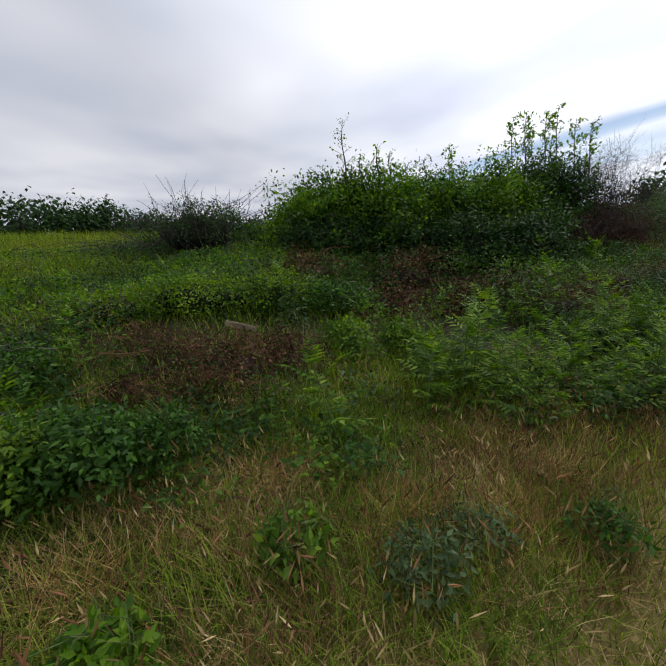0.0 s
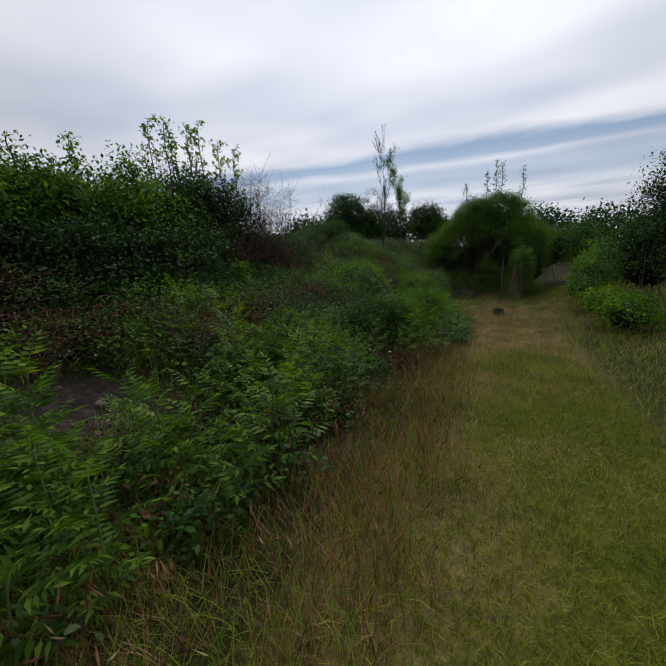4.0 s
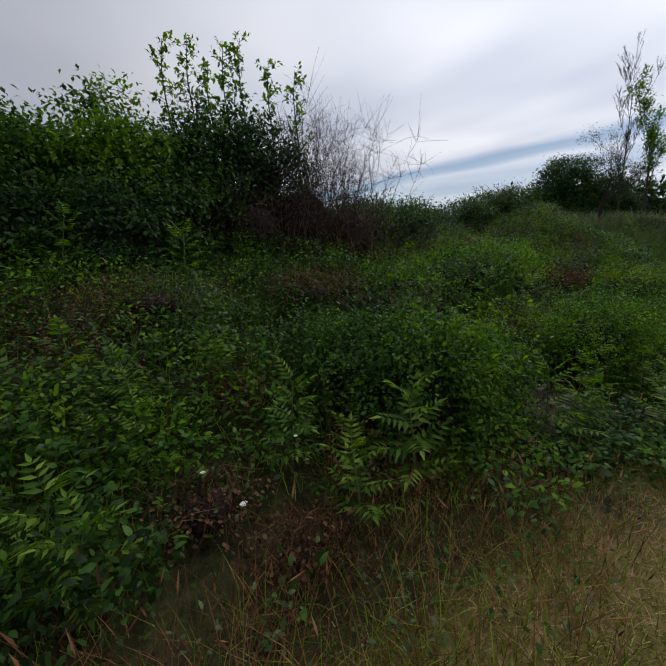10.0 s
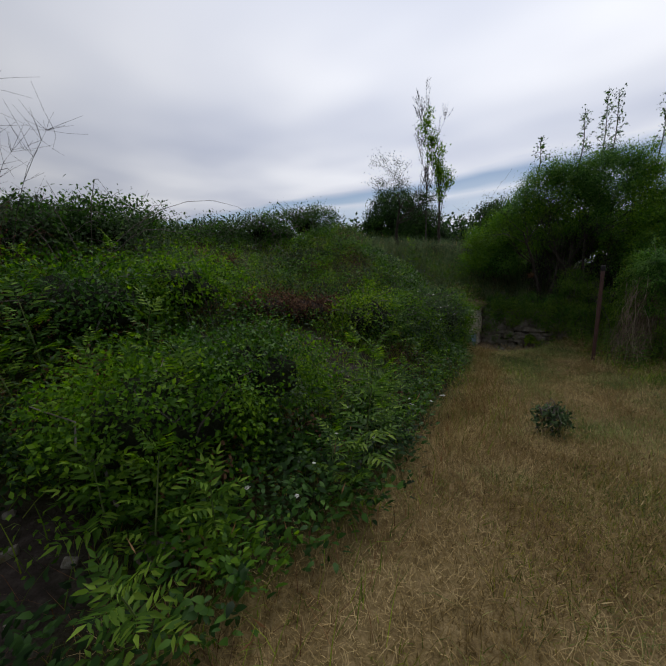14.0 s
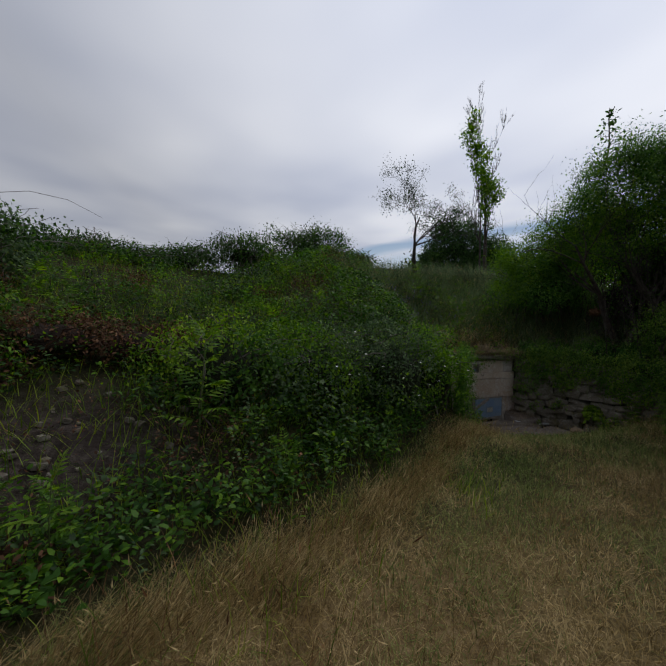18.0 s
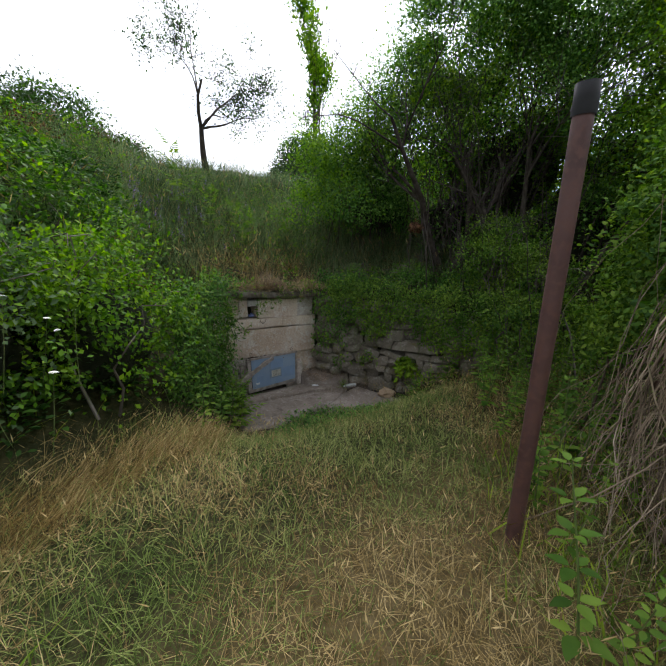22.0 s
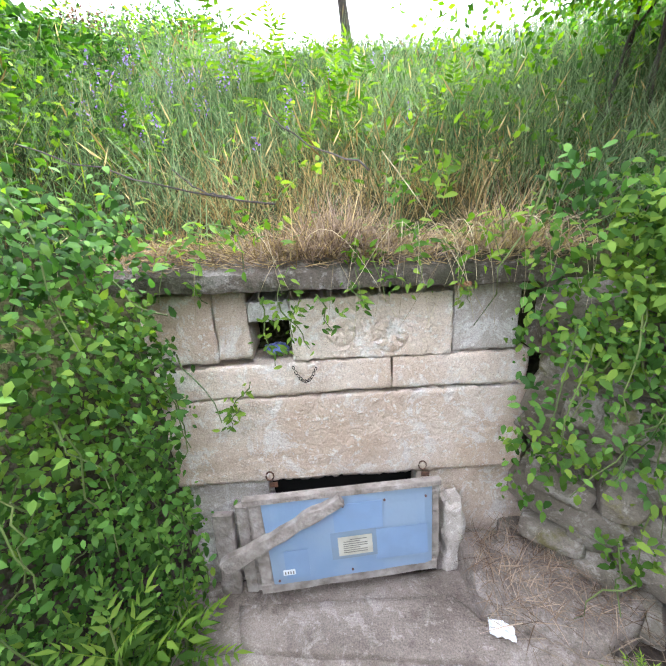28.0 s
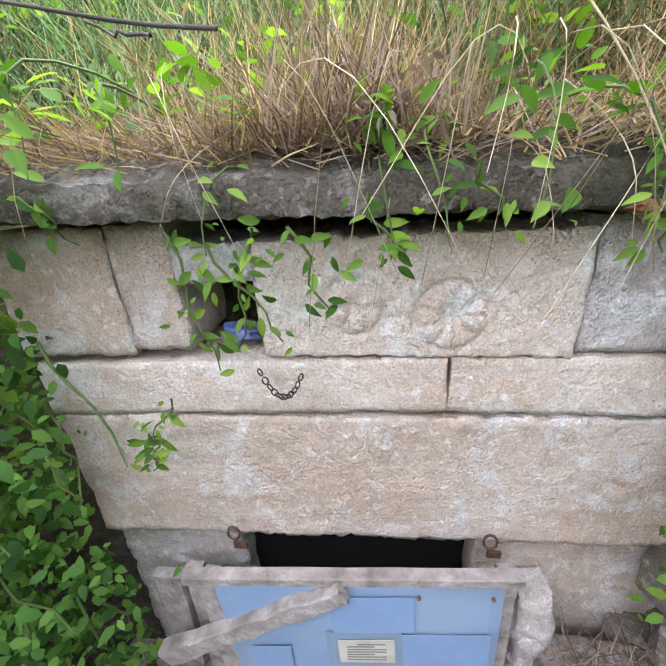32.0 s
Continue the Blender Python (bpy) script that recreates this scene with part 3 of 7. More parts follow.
def ground_material():
    m = bpy.data.materials.new("ground_cover")
    m.use_nodes = True
    n, l = m.node_tree.nodes, m.node_tree.links
    b = n["Principled BSDF"]
    b.inputs["Roughness"].default_value = 0.95
    b.inputs["Specular IOR Level"].default_value = 0.1
    geo = n.new("ShaderNodeNewGeometry")

    def noise_ramp(scale, stops):
        nz = n.new("ShaderNodeTexNoise")
        nz.inputs["Scale"].default_value, nz.inputs["Detail"].default_value, nz.inputs["Roughness"].default_value = scale, 8.0, 0.65
        l.new(geo.outputs["Position"], nz.inputs["Vector"])
        r = n.new("ShaderNodeValToRGB")
        while len(r.color_ramp.elements) < len(stops):
            r.color_ramp.elements.new(0.5)
        for k, c in enumerate(stops):
            r.color_ramp.elements[k].position = 0.3 + 0.4 * k / (len(stops) - 1)
            r.color_ramp.elements[k].color = (*c, 1)
        l.new(nz.outputs["Fac"], r.inputs[0])
        return r.outputs["Color"], nz

    def mixed(fac, a, b_):
        mx = n.new("ShaderNodeMix")
        mx.data_type = "RGBA"
        l.new(fac, mx.inputs["Factor"])
        l.new(a, mx.inputs["A"])
        l.new(b_, mx.inputs["B"])
        return mx.outputs["Result"]

    def zone(name):
        a = n.new("ShaderNodeAttribute")
        a.attribute_name = name
        return a.outputs["Fac"]

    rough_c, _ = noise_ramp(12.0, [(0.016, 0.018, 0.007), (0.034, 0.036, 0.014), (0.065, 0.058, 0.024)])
    mown_c, _ = noise_ramp(9.0, [(0.05, 0.058, 0.007), (0.095, 0.105, 0.012), (0.17, 0.152, 0.034)])
    straw_c, _ = noise_ramp(14.0, [(0.10, 0.066, 0.028), (0.20, 0.14, 0.066), (0.31, 0.225, 0.115)])
    bare_c, nzb = noise_ramp(9.0, [(0.018, 0.014, 0.012), (0.04, 0.031, 0.026), (0.09, 0.074, 0.064)])
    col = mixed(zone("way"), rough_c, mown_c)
    col = mixed(zone("straw"), col, straw_c)
    col = mixed(zone("bare"), col, bare_c)
    l.new(col, b.inputs["Base Color"])
    nz = n.new("ShaderNodeTexNoise")
    nz.inputs["Scale"].default_value, nz.inputs["Detail"].default_value = 45.0, 8.0
    l.new(geo.outputs["Position"], nz.inputs["Vector"])
    bp = n.new("ShaderNodeBump")
    bp.inputs["Strength"].default_value, bp.inputs["Distance"].default_value = 0.8, 0.03
    l.new(nz.outputs["Fac"], bp.inputs["Height"])
    l.new(bp.outputs["Normal"], b.inputs["Normal"])
    return m


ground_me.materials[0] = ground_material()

# ---- bushes and trees ----


def blob_points(blobs, density, clump=0.3, ragged=0.16):
    """Places and outward directions of leaves, in clumps over the outside of ellipsoids (x, y, z, rx, ry, rz)."""
    ps, ns = [], []
    for (x, y, z, rx, ry, rz) in blobs:
        rad = np.array([rx, ry, rz])
        area = 4 * np.pi * (((rx * ry) ** 1.6 + (rx * rz) ** 1.6 + (ry * rz) ** 1.6) / 3) ** (1 / 1.6)
        cl = clump * (rx * ry * rz) ** (1 / 3)
        nc = int(max(12, area / (1.1 * cl * cl)))
        d = rand_dirs(nc)
        d[:, 2] = np.where(d[:, 2] < -0.4, -d[:, 2], d[:, 2])
        reach = rng.uniform(0.52, 1.04, nc) + (rng.random(nc) < 0.22) * rng.uniform(0, 0.32, nc)
        cen = np.array([x, y, z]) + d * rad * reach[:, None]
        per = max(4, int(area * density / nc))
        off = rng.normal(size=(nc, per, 3)) * cl * np.array([0.55, 0.55, 0.42]) * rng.uniform(0.6, 1.3, nc)[:, None, None]
        p = (cen[:, None] + off).reshape(-1, 3)
        nr = unit(d[:, None] / rad + unit(off) * 0.7 / rad.min()).reshape(-1, 3)
        keep = p[:, 2] > ground_z(p[:, 0], p[:, 1]) + 0.02
        for (bx, by, bz, sx, sy, sz) in blobs:
            if (bx, by, bz) != (x, y, z):
                q = ((p - (bx, by, bz)) / (sx, sy, sz)) ** 2
                keep &= q.sum(1) > 0.3
        ps.append(p[keep])
        ns.append(nr[keep])
    return np.concatenate(ps), np.concatenate(ns)


def leaf_cloud(p, nrm, size, tv=SMALL_V, tf=SMALL_F, droop=0.25, mixrand=0.9):
    al = unit(nrm * 0.5 + rand_dirs(len(p)) * mixrand + np.array([0, 0, -droop]))
    up = unit(nrm + np.array([0, 0, 0.7]) + rand_dirs(len(p)) * 0.5)
    return spread_pieces(tv, tf, p, al, up, size * rng.uniform(0.6, 1.3, len(p)))


# Opaque filler that blocks see-through and stands in for a bush's inner shade.
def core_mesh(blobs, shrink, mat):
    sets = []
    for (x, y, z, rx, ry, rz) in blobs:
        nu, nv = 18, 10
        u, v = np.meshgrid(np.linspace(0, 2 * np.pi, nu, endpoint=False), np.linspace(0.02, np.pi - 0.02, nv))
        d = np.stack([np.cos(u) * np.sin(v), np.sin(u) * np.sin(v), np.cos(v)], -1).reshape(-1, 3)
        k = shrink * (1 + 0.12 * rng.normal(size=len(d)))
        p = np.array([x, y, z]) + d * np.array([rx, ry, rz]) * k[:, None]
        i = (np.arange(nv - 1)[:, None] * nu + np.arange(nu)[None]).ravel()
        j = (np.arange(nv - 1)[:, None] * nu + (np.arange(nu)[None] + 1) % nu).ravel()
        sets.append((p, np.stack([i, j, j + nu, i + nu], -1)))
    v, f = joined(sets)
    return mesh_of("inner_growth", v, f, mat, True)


# near-black core colours: the shade inside bushes, painted
CORE_SHADE = material("dark_undergrowth", [(0.008, 0.010, 0.005), (0.016, 0.02, 0.009), (0.03, 0.035, 0.016)], 9.0, 1.0, bump=0.9, island=False)
CORE_SHADE_BROWN = material("dark_dead_stems", [(0.015, 0.010, 0.008), (0.03, 0.02, 0.015), (0.055, 0.038, 0.028)], 14.0, 1.0, bump=0.9, island=False)


def bush(name, blobs, mat, density, size, label, category="bush", group="", core=0.55, core_mat=None, stems=14, twig=TWIG_GREY, tv=SMALL_V, tf=SMALL_F,
         clump=0.3, second=None, second_share=0.25, stem_len=1.15, stem_r=0.012):
    x, y = blobs[0][0], blobs[0][1]
    root = thing(name, (x, y, float(ground_z(x, y))), label, category, group)
    at = Matrix.Translation(root.location).inverted()

    def add(nm, me, lab=""):
        ob = piece(nm, me, root, lab)
        ob.matrix_parent_inverse = at
        return ob

    p, nr = blob_points(blobs, density, clump)
    pick = rng.random(len(p)) < (second_share if second else -1)
    # second leaf colour grows in clumps
    if second:
        pick = (np.sin(p[:, 0] * 2.3 + 1) + np.sin(p[:, 1] * 2.9) + np.sin(p[:, 2] * 2.1) + rng.normal(size=len(p)) * 0.6) > 1.9 - 3.4 * second_share
        v, f = leaf_cloud(p[pick], nr[pick], size, tv, tf)
        add("young_foliage", mesh_of("young_foliage", v, f, second))
    v, f = leaf_cloud(p[~pick], nr[~pick], size, tv, tf)
    add("foliage", mesh_of("foliage", v, f, mat))
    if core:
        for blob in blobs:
            add("inner_growth", core_mesh([blob], core, core_mat or CORE_SHADE))
    tubes = []
    for k in range(stems):
        (bx, by, bz, rx, ry, rz) = blobs[rng.integers(len(blobs))]
        sx, sy = bx + rng.normal() * rx * 0.35, by + rng.normal() * ry * 0.35
        z0 = float(ground_z(sx, sy))
        d = rand_dirs(1)[0]
        d[2] = abs(d[2]) + 0.3
        tip = np.array([bx, by, bz]) + unit(d) * np.array([rx, ry, rz]) * rng.uniform(0.9, stem_len)
        t = np.linspace(0, 1, 7)[:, None]
        pts = np.array([sx, sy, z0]) * (1 - t) + tip * t + np.array([0, 0, 1.0]) * (t * (1 - t)) * 0.6 + rng.normal(size=(7, 3)) * 0.04
        tubes.append(tube(pts, np.linspace(stem_r, stem_r * 0.25, 7), 4))
    if tubes:
        v, f = joined(tubes)
        tagged(add("stem_growth", mesh_of("stem_growth", v, f, twig)), kind="stuff")
    return root


def tree(name, at, direction, length, radius, levels, label, leaf=None, leaf_size=0.06, per_end=8, cloud=0.15, bark=BARK, category="tree", limbs=None, **how):
    root = thing(name, at, label, category)
    inv = Matrix.Translation(root.location).inverted()
    wood, ends, dirs = branches(at, direction, length, radius, levels, **how)
    for k, (v, f) in enumerate(wood):
        nm = "trunk" if k == 0 else "limb"
        piece(nm, mesh_of(nm, v, f, bark, True), root).matrix_parent_inverse = inv
    if leaf:
        e = np.repeat(ends, per_end, 0) + rng.normal(size=(len(ends) * per_end, 3)) * cloud
        v, f = leaf_cloud(e, np.repeat(dirs, per_end, 0), leaf_size)
        cr = piece("crown", mesh_of("crown", v, f, leaf), root)
        cr.matrix_parent_inverse = inv
    return root


def gz(x, y):
    return float(ground_z(x, y))



# ---- low growth ----
LINE = [(0, 0), (2, 1.2), (5.5, 2.6), (9.4, 3.7), (13, 4.7), (16, 5.6), (18, 7.6), (19.6, 9.3), (19.7, 10.7)]


def off_line(x, y):
    """Distance from the walked line."""
    best = np.full(np.shape(x), 1e9)
    for (ax, ay), (bx, by) in zip(LINE[:-1], LINE[1:]):
        dx, dy = bx - ax, by - ay
        t = np.clip(((x - ax) * dx + (y - ay) * dy) / (dx * dx + dy * dy), 0, 1)
        best = np.minimum(best, np.hypot(x - ax - t * dx, y - ay - t * dy))
    return best


def field(x, y, s, k=1.0):
    """A soft patch pattern from -1 to 1."""
    x, y = x * k, y * k
    return (np.sin(x * 1.3 + s + 1.4 * np.sin(y * 0.9 + s * 2)) * np.sin(y * 1.5 - s + 1.2 * np.sin(x * 0.8 + s)) + 0.5 * np.sin(x * 3.7 + y * 2.9 + s * 3) * np.sin(y * 3.3 - x * 2.1 + s)) / 1.3


def sow(x0, x1, y0, y1, per_m2, weight):
    """Random places in a field, kept by a weight of 0 to 1."""
    n = int((x1 - x0) * (y1 - y0) * per_m2)
    x, y = rng.uniform(x0, x1, n), rng.uniform(y0, y1, n)
    keep = rng.random(n) < weight(x, y)
    return x[keep], y[keep]


BLADE_V = np.array([(-0.5, 0, 0), (0.5, 0, 0), (-0.36, 0.45, 0.10), (0.36, 0.45, 0.10), (0, 1, 0.42)], float)
BLADE_F = np.array([(0, 1, 3), (0, 3, 2), (2, 3, 4)])
HEAD_V = np.array([(-0.12, 0, 0), (0.12, 0, 0), (0, 0.76, 0.1), (-0.5, 0.83, 0.125), (0.5, 0.83, 0.125), (0, 0.84, 0.145), (0, 0.96, 0.18)], float)
HEAD_F = np.array([(0, 1, 2), (2, 4, 6), (2, 6, 3), (2, 5, 6), (3, 4, 5)])


def blades(x, y, h, width, lean, tv=BLADE_V, tf=BLADE_F, bend=1.0, flow=(0, 0), base=0.0):
    n = len(x)
    z = ground_z(x, y) - 0.01 + base
    a = rng.uniform(0, 2 * np.pi, n)
    tilt = lean * rng.random(n)
    along = np.stack([np.cos(a) * tilt + flow[0], np.sin(a) * tilt + flow[1], np.ones(n)], -1)
    up = np.stack([np.cos(a), np.sin(a), np.zeros(n)], -1) + rng.normal(size=(n, 3)) * 0.2
    hh = h * rng.uniform(0.55, 1.25, n)
    size = np.stack([width * rng.uniform(0.7, 1.3, n), hh, hh * bend * rng.uniform(0.5, 1.5, n)], -1)
    return spread_pieces(tv, tf, np.stack([x, y, z], -1), along, up, size)


def stuff(name, sets, mat, label, category):
    v, f = joined(sets)
    return tagged(new(name, mesh_of(name, v, f, mat)), label, category, kind="stuff")


def dd(x, y):
    return y - edge_y(x)


def bare_spots_far(x, y):
    return np.exp(-((x + 1.3) / 1.3) ** 4 - ((y - 3.75) / 0.8) ** 4)


def open_way(x, y):
    return smooth(-2.75, -2.3, dd(x, y)) * smooth(0.35, -0.15, dd(x, y) + 0.22 * field(x, y, 3, 1.6))


# short grass of the mown way, turning to straw further on
wx, wy = sow(-1.2, 15.5, -2.5, 7.0, 3600, lambda x, y: open_way(x, y) * (0.4 + 0.6 * smooth(2.6, 1.2, off_line(x, y))) * smooth(15.5, 13.5, x))
dryness = smooth(7.5, 11.5, wx) * 0.66 - 0.03 + 0.48 * field(wx, wy, 1.0, 1.2) + 0.40 * smooth(-1.25, -0.5, dd(wx, wy) + 0.3 * field(wx, wy, 4, 1.5))
k = rng.random(len(wx)) < dryness
stuff("mown_grass", [blades(wx[~k], wy[~k], 0.085, 0.005, 1.2)], GRASS_OLIVE, "short mown olive-green grass of the way", "grass")
stuff("mown_straw", [blades(wx[k], wy[k], 0.09, 0.0042, 1.7)], GRASS_DRY, "short dry straw-coloured grass on the way", "dry grass")

# rank grass along the edge, reddish and dry
wx, wy = sow(-1.5, 15.5, 0.2, 9, 1900, lambda x, y: smooth(-0.75, -0.15, dd(x, y) + 0.3 * field(x, y, 5, 1.3)) * smooth(1.2, 0.55, dd(x, y) + 0.5 * field(x, y, 2)) * (1 - 0.85 * smooth(7.5, 9.0, x)) * (0.65 + 0.35 * field(x, y, 8, 1.7)))
k = rng.random(len(wx)) < 0.66 - 0.25 * smooth(7.5, 10.5, wx)
stuff("red_grass", [blades(wx[k], wy[k], 0.30, 0.004, 0.55), blades(wx[k][::7], wy[k][::7], 0.42, 0.009, 0.5, HEAD_V, HEAD_F)], GRASS_RED, "reddish-brown seeding grass along the way's edge", "dry grass")
stuff("edge_grass", [blades(wx[~k], wy[~k], 0.26, 0.0055, 0.6)], GRASS_GREEN, "green grass tufts among the dry edge", "grass")

# low weeds in the dry edge
wx, wy = sow(3.5, 9.5, 2.0, 6.5, 60, lambda x, y: smooth(-0.35, -0.1, dd(x, y) + 0.2 * field(x, y, 6, 1.8)) * smooth(0.9, 0.5, dd(x, y)) * (0.5 + 0.5 * field(x, y, 3, 1.6)) * smooth(3.5, 5.0, x))
EDGE_WEEDS = (wx, wy)

# tall mixed grass where the walk begins
wx, wy = sow(-5, 2.6, -0.4, 4.6, 3000, lambda x, y: smooth(-1.6, -0.9, dd(x, y)) * smooth(3.6, 2.2, dd(x, y)) * smooth(0.33, 0.7, off_line(x, y)) * np.clip(1 - 0.85 * bare_spots_far(x, y), 0, 1) * (1 - 0.75 * smooth(0.6, 2.6, x)))
k = field(wx, wy, 6, 1.9) + rng.normal(size=len(wx)) * 0.55 + 0.35 * smooth(1.5, 0.2, dd(wx, wy))
gr, dr = k < 0.72, k >= 0.72
stuff("meadow_green", [blades(wx[gr], wy[gr], 0.20, 0.005, 1.0)], GRASS_GREEN, "tall green meadow grass", "grass")
stuff("meadow_dry", [blades(wx[dr], wy[dr], 0.20, 0.004, 1.2), blades(wx[dr][::5], wy[dr][::5], 0.30, 0.008, 0.7, HEAD_V, HEAD_F)], GRASS_DRY, "tall dry meadow grass with pale seed heads", "dry grass")

tx = np.concatenate([rng.normal(cx, 0.13, 260) for cx in (0.3, -0.52, 0.95, -1.3, 1.5)])
ty = np.concatenate([rng.normal(cy, 0.11, 260) for cy in (1.8, 2.07, 1.75, 1.35, 2.2)])
stuff("straw_tufts", [blades(tx, ty, 0.26, 0.004, 1.6, flow=(0.4, -0.3))], GRASS_STRAW, "bent orange straw tufts in the meadow", "dry grass")

# grass on the far side of the way
wx, wy = sow(1, 26, -8, 6, 420, lambda x, y: smooth(-2.3, -3.0, dd(x, y)) * (0.45 + 0.55 * smooth(4.5, 2.5, off_line(x, y))) * smooth(0.5, 0.9, off_line(x, y)))
k = rng.random(len(wx)) < 0.35 + 0.3 * field(wx, wy, 2.5)
stuff("verge_green", [blades(wx[~k], wy[~k], 0.26, 0.007, 0.8)], GRASS_GREEN, "green rank grass on the verge", "grass")
stuff("verge_dry", [blades(wx[k], wy[k], 0.26, 0.006, 0.8), blades(wx[k][::9], wy[k][::9], 0.4, 0.010, 0.5, HEAD_V, HEAD_F)], GRASS_DRY, "dry rank grass on the verge", "dry grass")

# seeding meadow before the stone front
wx, wy = sow(11.5, 21.2, 2.5, 10.5, 3600, lambda x, y: smooth(11.5, 13.5, x) * smooth(0.75, 0.2, wall_side(x, y) + 0.9) * smooth(0.35, -0.05, y - foot_y(x) - 0.25 * smooth(17.8, 18.6, x))
             * (1 - smooth(18.6, 19.2, x) * smooth(10.1, 10.35, y)) * (0.4 + 0.6 * smooth(3.2, 1.6, off_line(x, y))) * smooth(2.5, 4.0, y))
k = field(wx, wy, 9, 1.5) + rng.normal(size=len(wx)) * 0.5 - 0.5 * smooth(8.0, 9.6, wy) + 0.25 * smooth(17, 13, wx)
k = k - 0.22 * smooth(14.5, 16, wx) * smooth(-1.4, -0.7, -np.abs(wy - foot_y(wx)))
gr, dr = k < -0.12, k >= -0.12
stuff("court_green", [blades(wx[gr], wy[gr], 0.13, 0.0042, 1.6)], GRASS_MIX, "green grass before the stone front", "grass")
stuff("court_dry", [blades(wx[dr], wy[dr], 0.16, 0.003, 2.6), blades(wx[dr][::7], wy[dr][::7], 0.25, 0.006, 0.8, HEAD_V, HEAD_F)], GRASS_DRY, "dry seeding grass before the stone front", "dry grass")

# trodden straw lying along the foot of the weeds
n = 9000
tx = rng.uniform(13.0, 18.4, n)
ty = foot_y(tx) - 0.28 + rng.normal(size=n) * 0.17
stuff("trodden_straw", [blades(tx, ty, 0.24, 0.0036, 1.6, flow=(1.3, 1.1), bend=0.4)], GRASS_DRY, "pale trodden straw along a narrow footway", "dry grass")

# grass over the bank
wx, wy = sow(-9, 20, 2, 18, 420, lambda x, y: smooth(0.6, 1.4, dd(x, y)) * smooth(14, 9, dd(x, y)) * (0.45 + 0.55 * field(x, y, 4, 0.8)) * smooth(19, 17.5, x) * np.clip(1 - 0.9 * np.exp(-((x - 9.3) / 1.0) ** 4 - ((y - 6.1) / 0.6) ** 4), 0, 1) * smooth(-0.1, 0.3, y - foot_y(x)) * (0.5 + 0.5 * smooth(6, 3, off_line(x, y))))
stuff("bank_grass", [blades(wx, wy, 0.36, 0.008, 0.7)], GRASS_GREEN, "rank green grass over the bank", "grass")

# tall grass on the slope above the stone front
wx, wy = sow(16.5, 23.5, 10.5, 17, 2000, lambda x, y: smooth(0.28, 0.5, wall_side(x, y)) * smooth(5.2, 2.0, wall_side(x, y)) * smooth(23.5, 22, x) * smooth(16.5, 17.8, x))
kd = rng.random(len(wx)) < 0.14 + 0.66 * smooth(1.25, 0.5, wall_side(wx, wy) + 0.3 * field(wx, wy, 6, 3.0)) * smooth(18.6, 19.1, wx) * smooth(20.9, 20.4, wx)
stuff("slope_grass", [blades(wx[~kd], wy[~kd], 0.42, 0.006, 1.0)], GRASS_BLUE, "tall bluish-green grass on the slope over the ledge", "grass")
stuff("slope_straw", [blades(wx[kd], wy[kd], 0.36, 0.0036, 1.2, flow=(0, -0.2)), blades(wx[kd][::12], wy[kd][::12], 0.5, 0.008, 0.5, HEAD_V, HEAD_F)], GRASS_DRY, "dry straw-coloured grass over the ledge", "dry grass")
n = 3600
sx = rng.uniform(18.9, 20.6, n)
sx = np.where(rng.random(n) < 0.42, rng.normal(19.66, 0.14, n), np.where(rng.random(n) < 0.25, rng.normal(20.3, 0.10, n), sx))
sy = 11.29 + 0.42 * rng.random(n)
tuft = np.exp(-((sx - 19.68) / 0.17) ** 2) + np.exp(-((sx - 20.3) / 0.12) ** 2)
sz = np.maximum(-0.285 - ground_z(sx, sy), 0) + 0.004
tint = rng.random(n)
half = tint < 0.45 + 0.25 * np.exp(-((sx - 19.7) / 0.2) ** 2)
stuff("hanging_straw", [blades(sx[half], sy[half], 0.10 + 0.17 * np.minimum(tuft[half], 1), 0.0034, 1.3, flow=(0, -0.25), base=sz[half])], STRAW_PINK, "brown dry stalks standing and drooping over the ledge", "dry grass")
stuff("pale_straw", [blades(sx[~half], sy[~half], 0.11 + 0.15 * np.minimum(tuft[~half], 1), 0.0032, 1.5, flow=(0.05, -0.3), base=sz[~half])], GRASS_DRY, "pale dry stalks over the ledge", "dry grass")
# matted stalks lying over the ledge's sloping top
n = 4200
lx = rng.uniform(18.9, 20.55, n)
ly = 11.285 + 0.27 * rng.random(n) ** 0.8 + 0.06 * (lx - 19.7)
lz = np.interp(ly - 0.06 * (lx - 19.7), [11.28, 11.34, 11.41, 11.60], [-0.328, -0.298, -0.276, -0.25]) - 0.022 * (lx - 19.7) + rng.uniform(0, 0.03, n)
half = rng.random(n) < 0.5
for sel, m_, nm, lab in ((half, STRAW_PINK, "matted_brown_stalks", "matted brown stalks lying on the ledge"), (~half, GRASS_DRY, "matted_pale_stalks", "matted pale straw lying on the ledge")):
    stuff(nm, [blades(lx[sel], ly[sel], 0.11, 0.0028, 5.0, flow=(0, -1.2), bend=0.5, base=(lz - ground_z(lx, ly))[sel])], m_, lab, "dry grass")
sets = []
for k in range(34):
    x = rng.normal(19.7, 0.42) if k % 3 else rng.normal(20.3, 0.1)
    p0 = np.array([x, 11.36, -0.25])
    ln, drift = rng.uniform(0.08, 0.30), rng.normal() * 0.12
    t = np.linspace(0, 1, 9)[:, None]
    pts = np.concatenate([p0[0] + drift * t, 11.36 - 0.20 * np.sin(np.minimum(t * 1.9, 1.45)), -0.25 + 0.16 * np.sin(t * 2.6) * (1 - t) - ln * t ** 2], 1)
    sets.append(tube(pts, np.linspace(0.0010, 0.0006, 9), 3))
stuff("drooping_bents", sets, SEED, "thin pale grass bents drooping in front of the ledge", "dry grass")

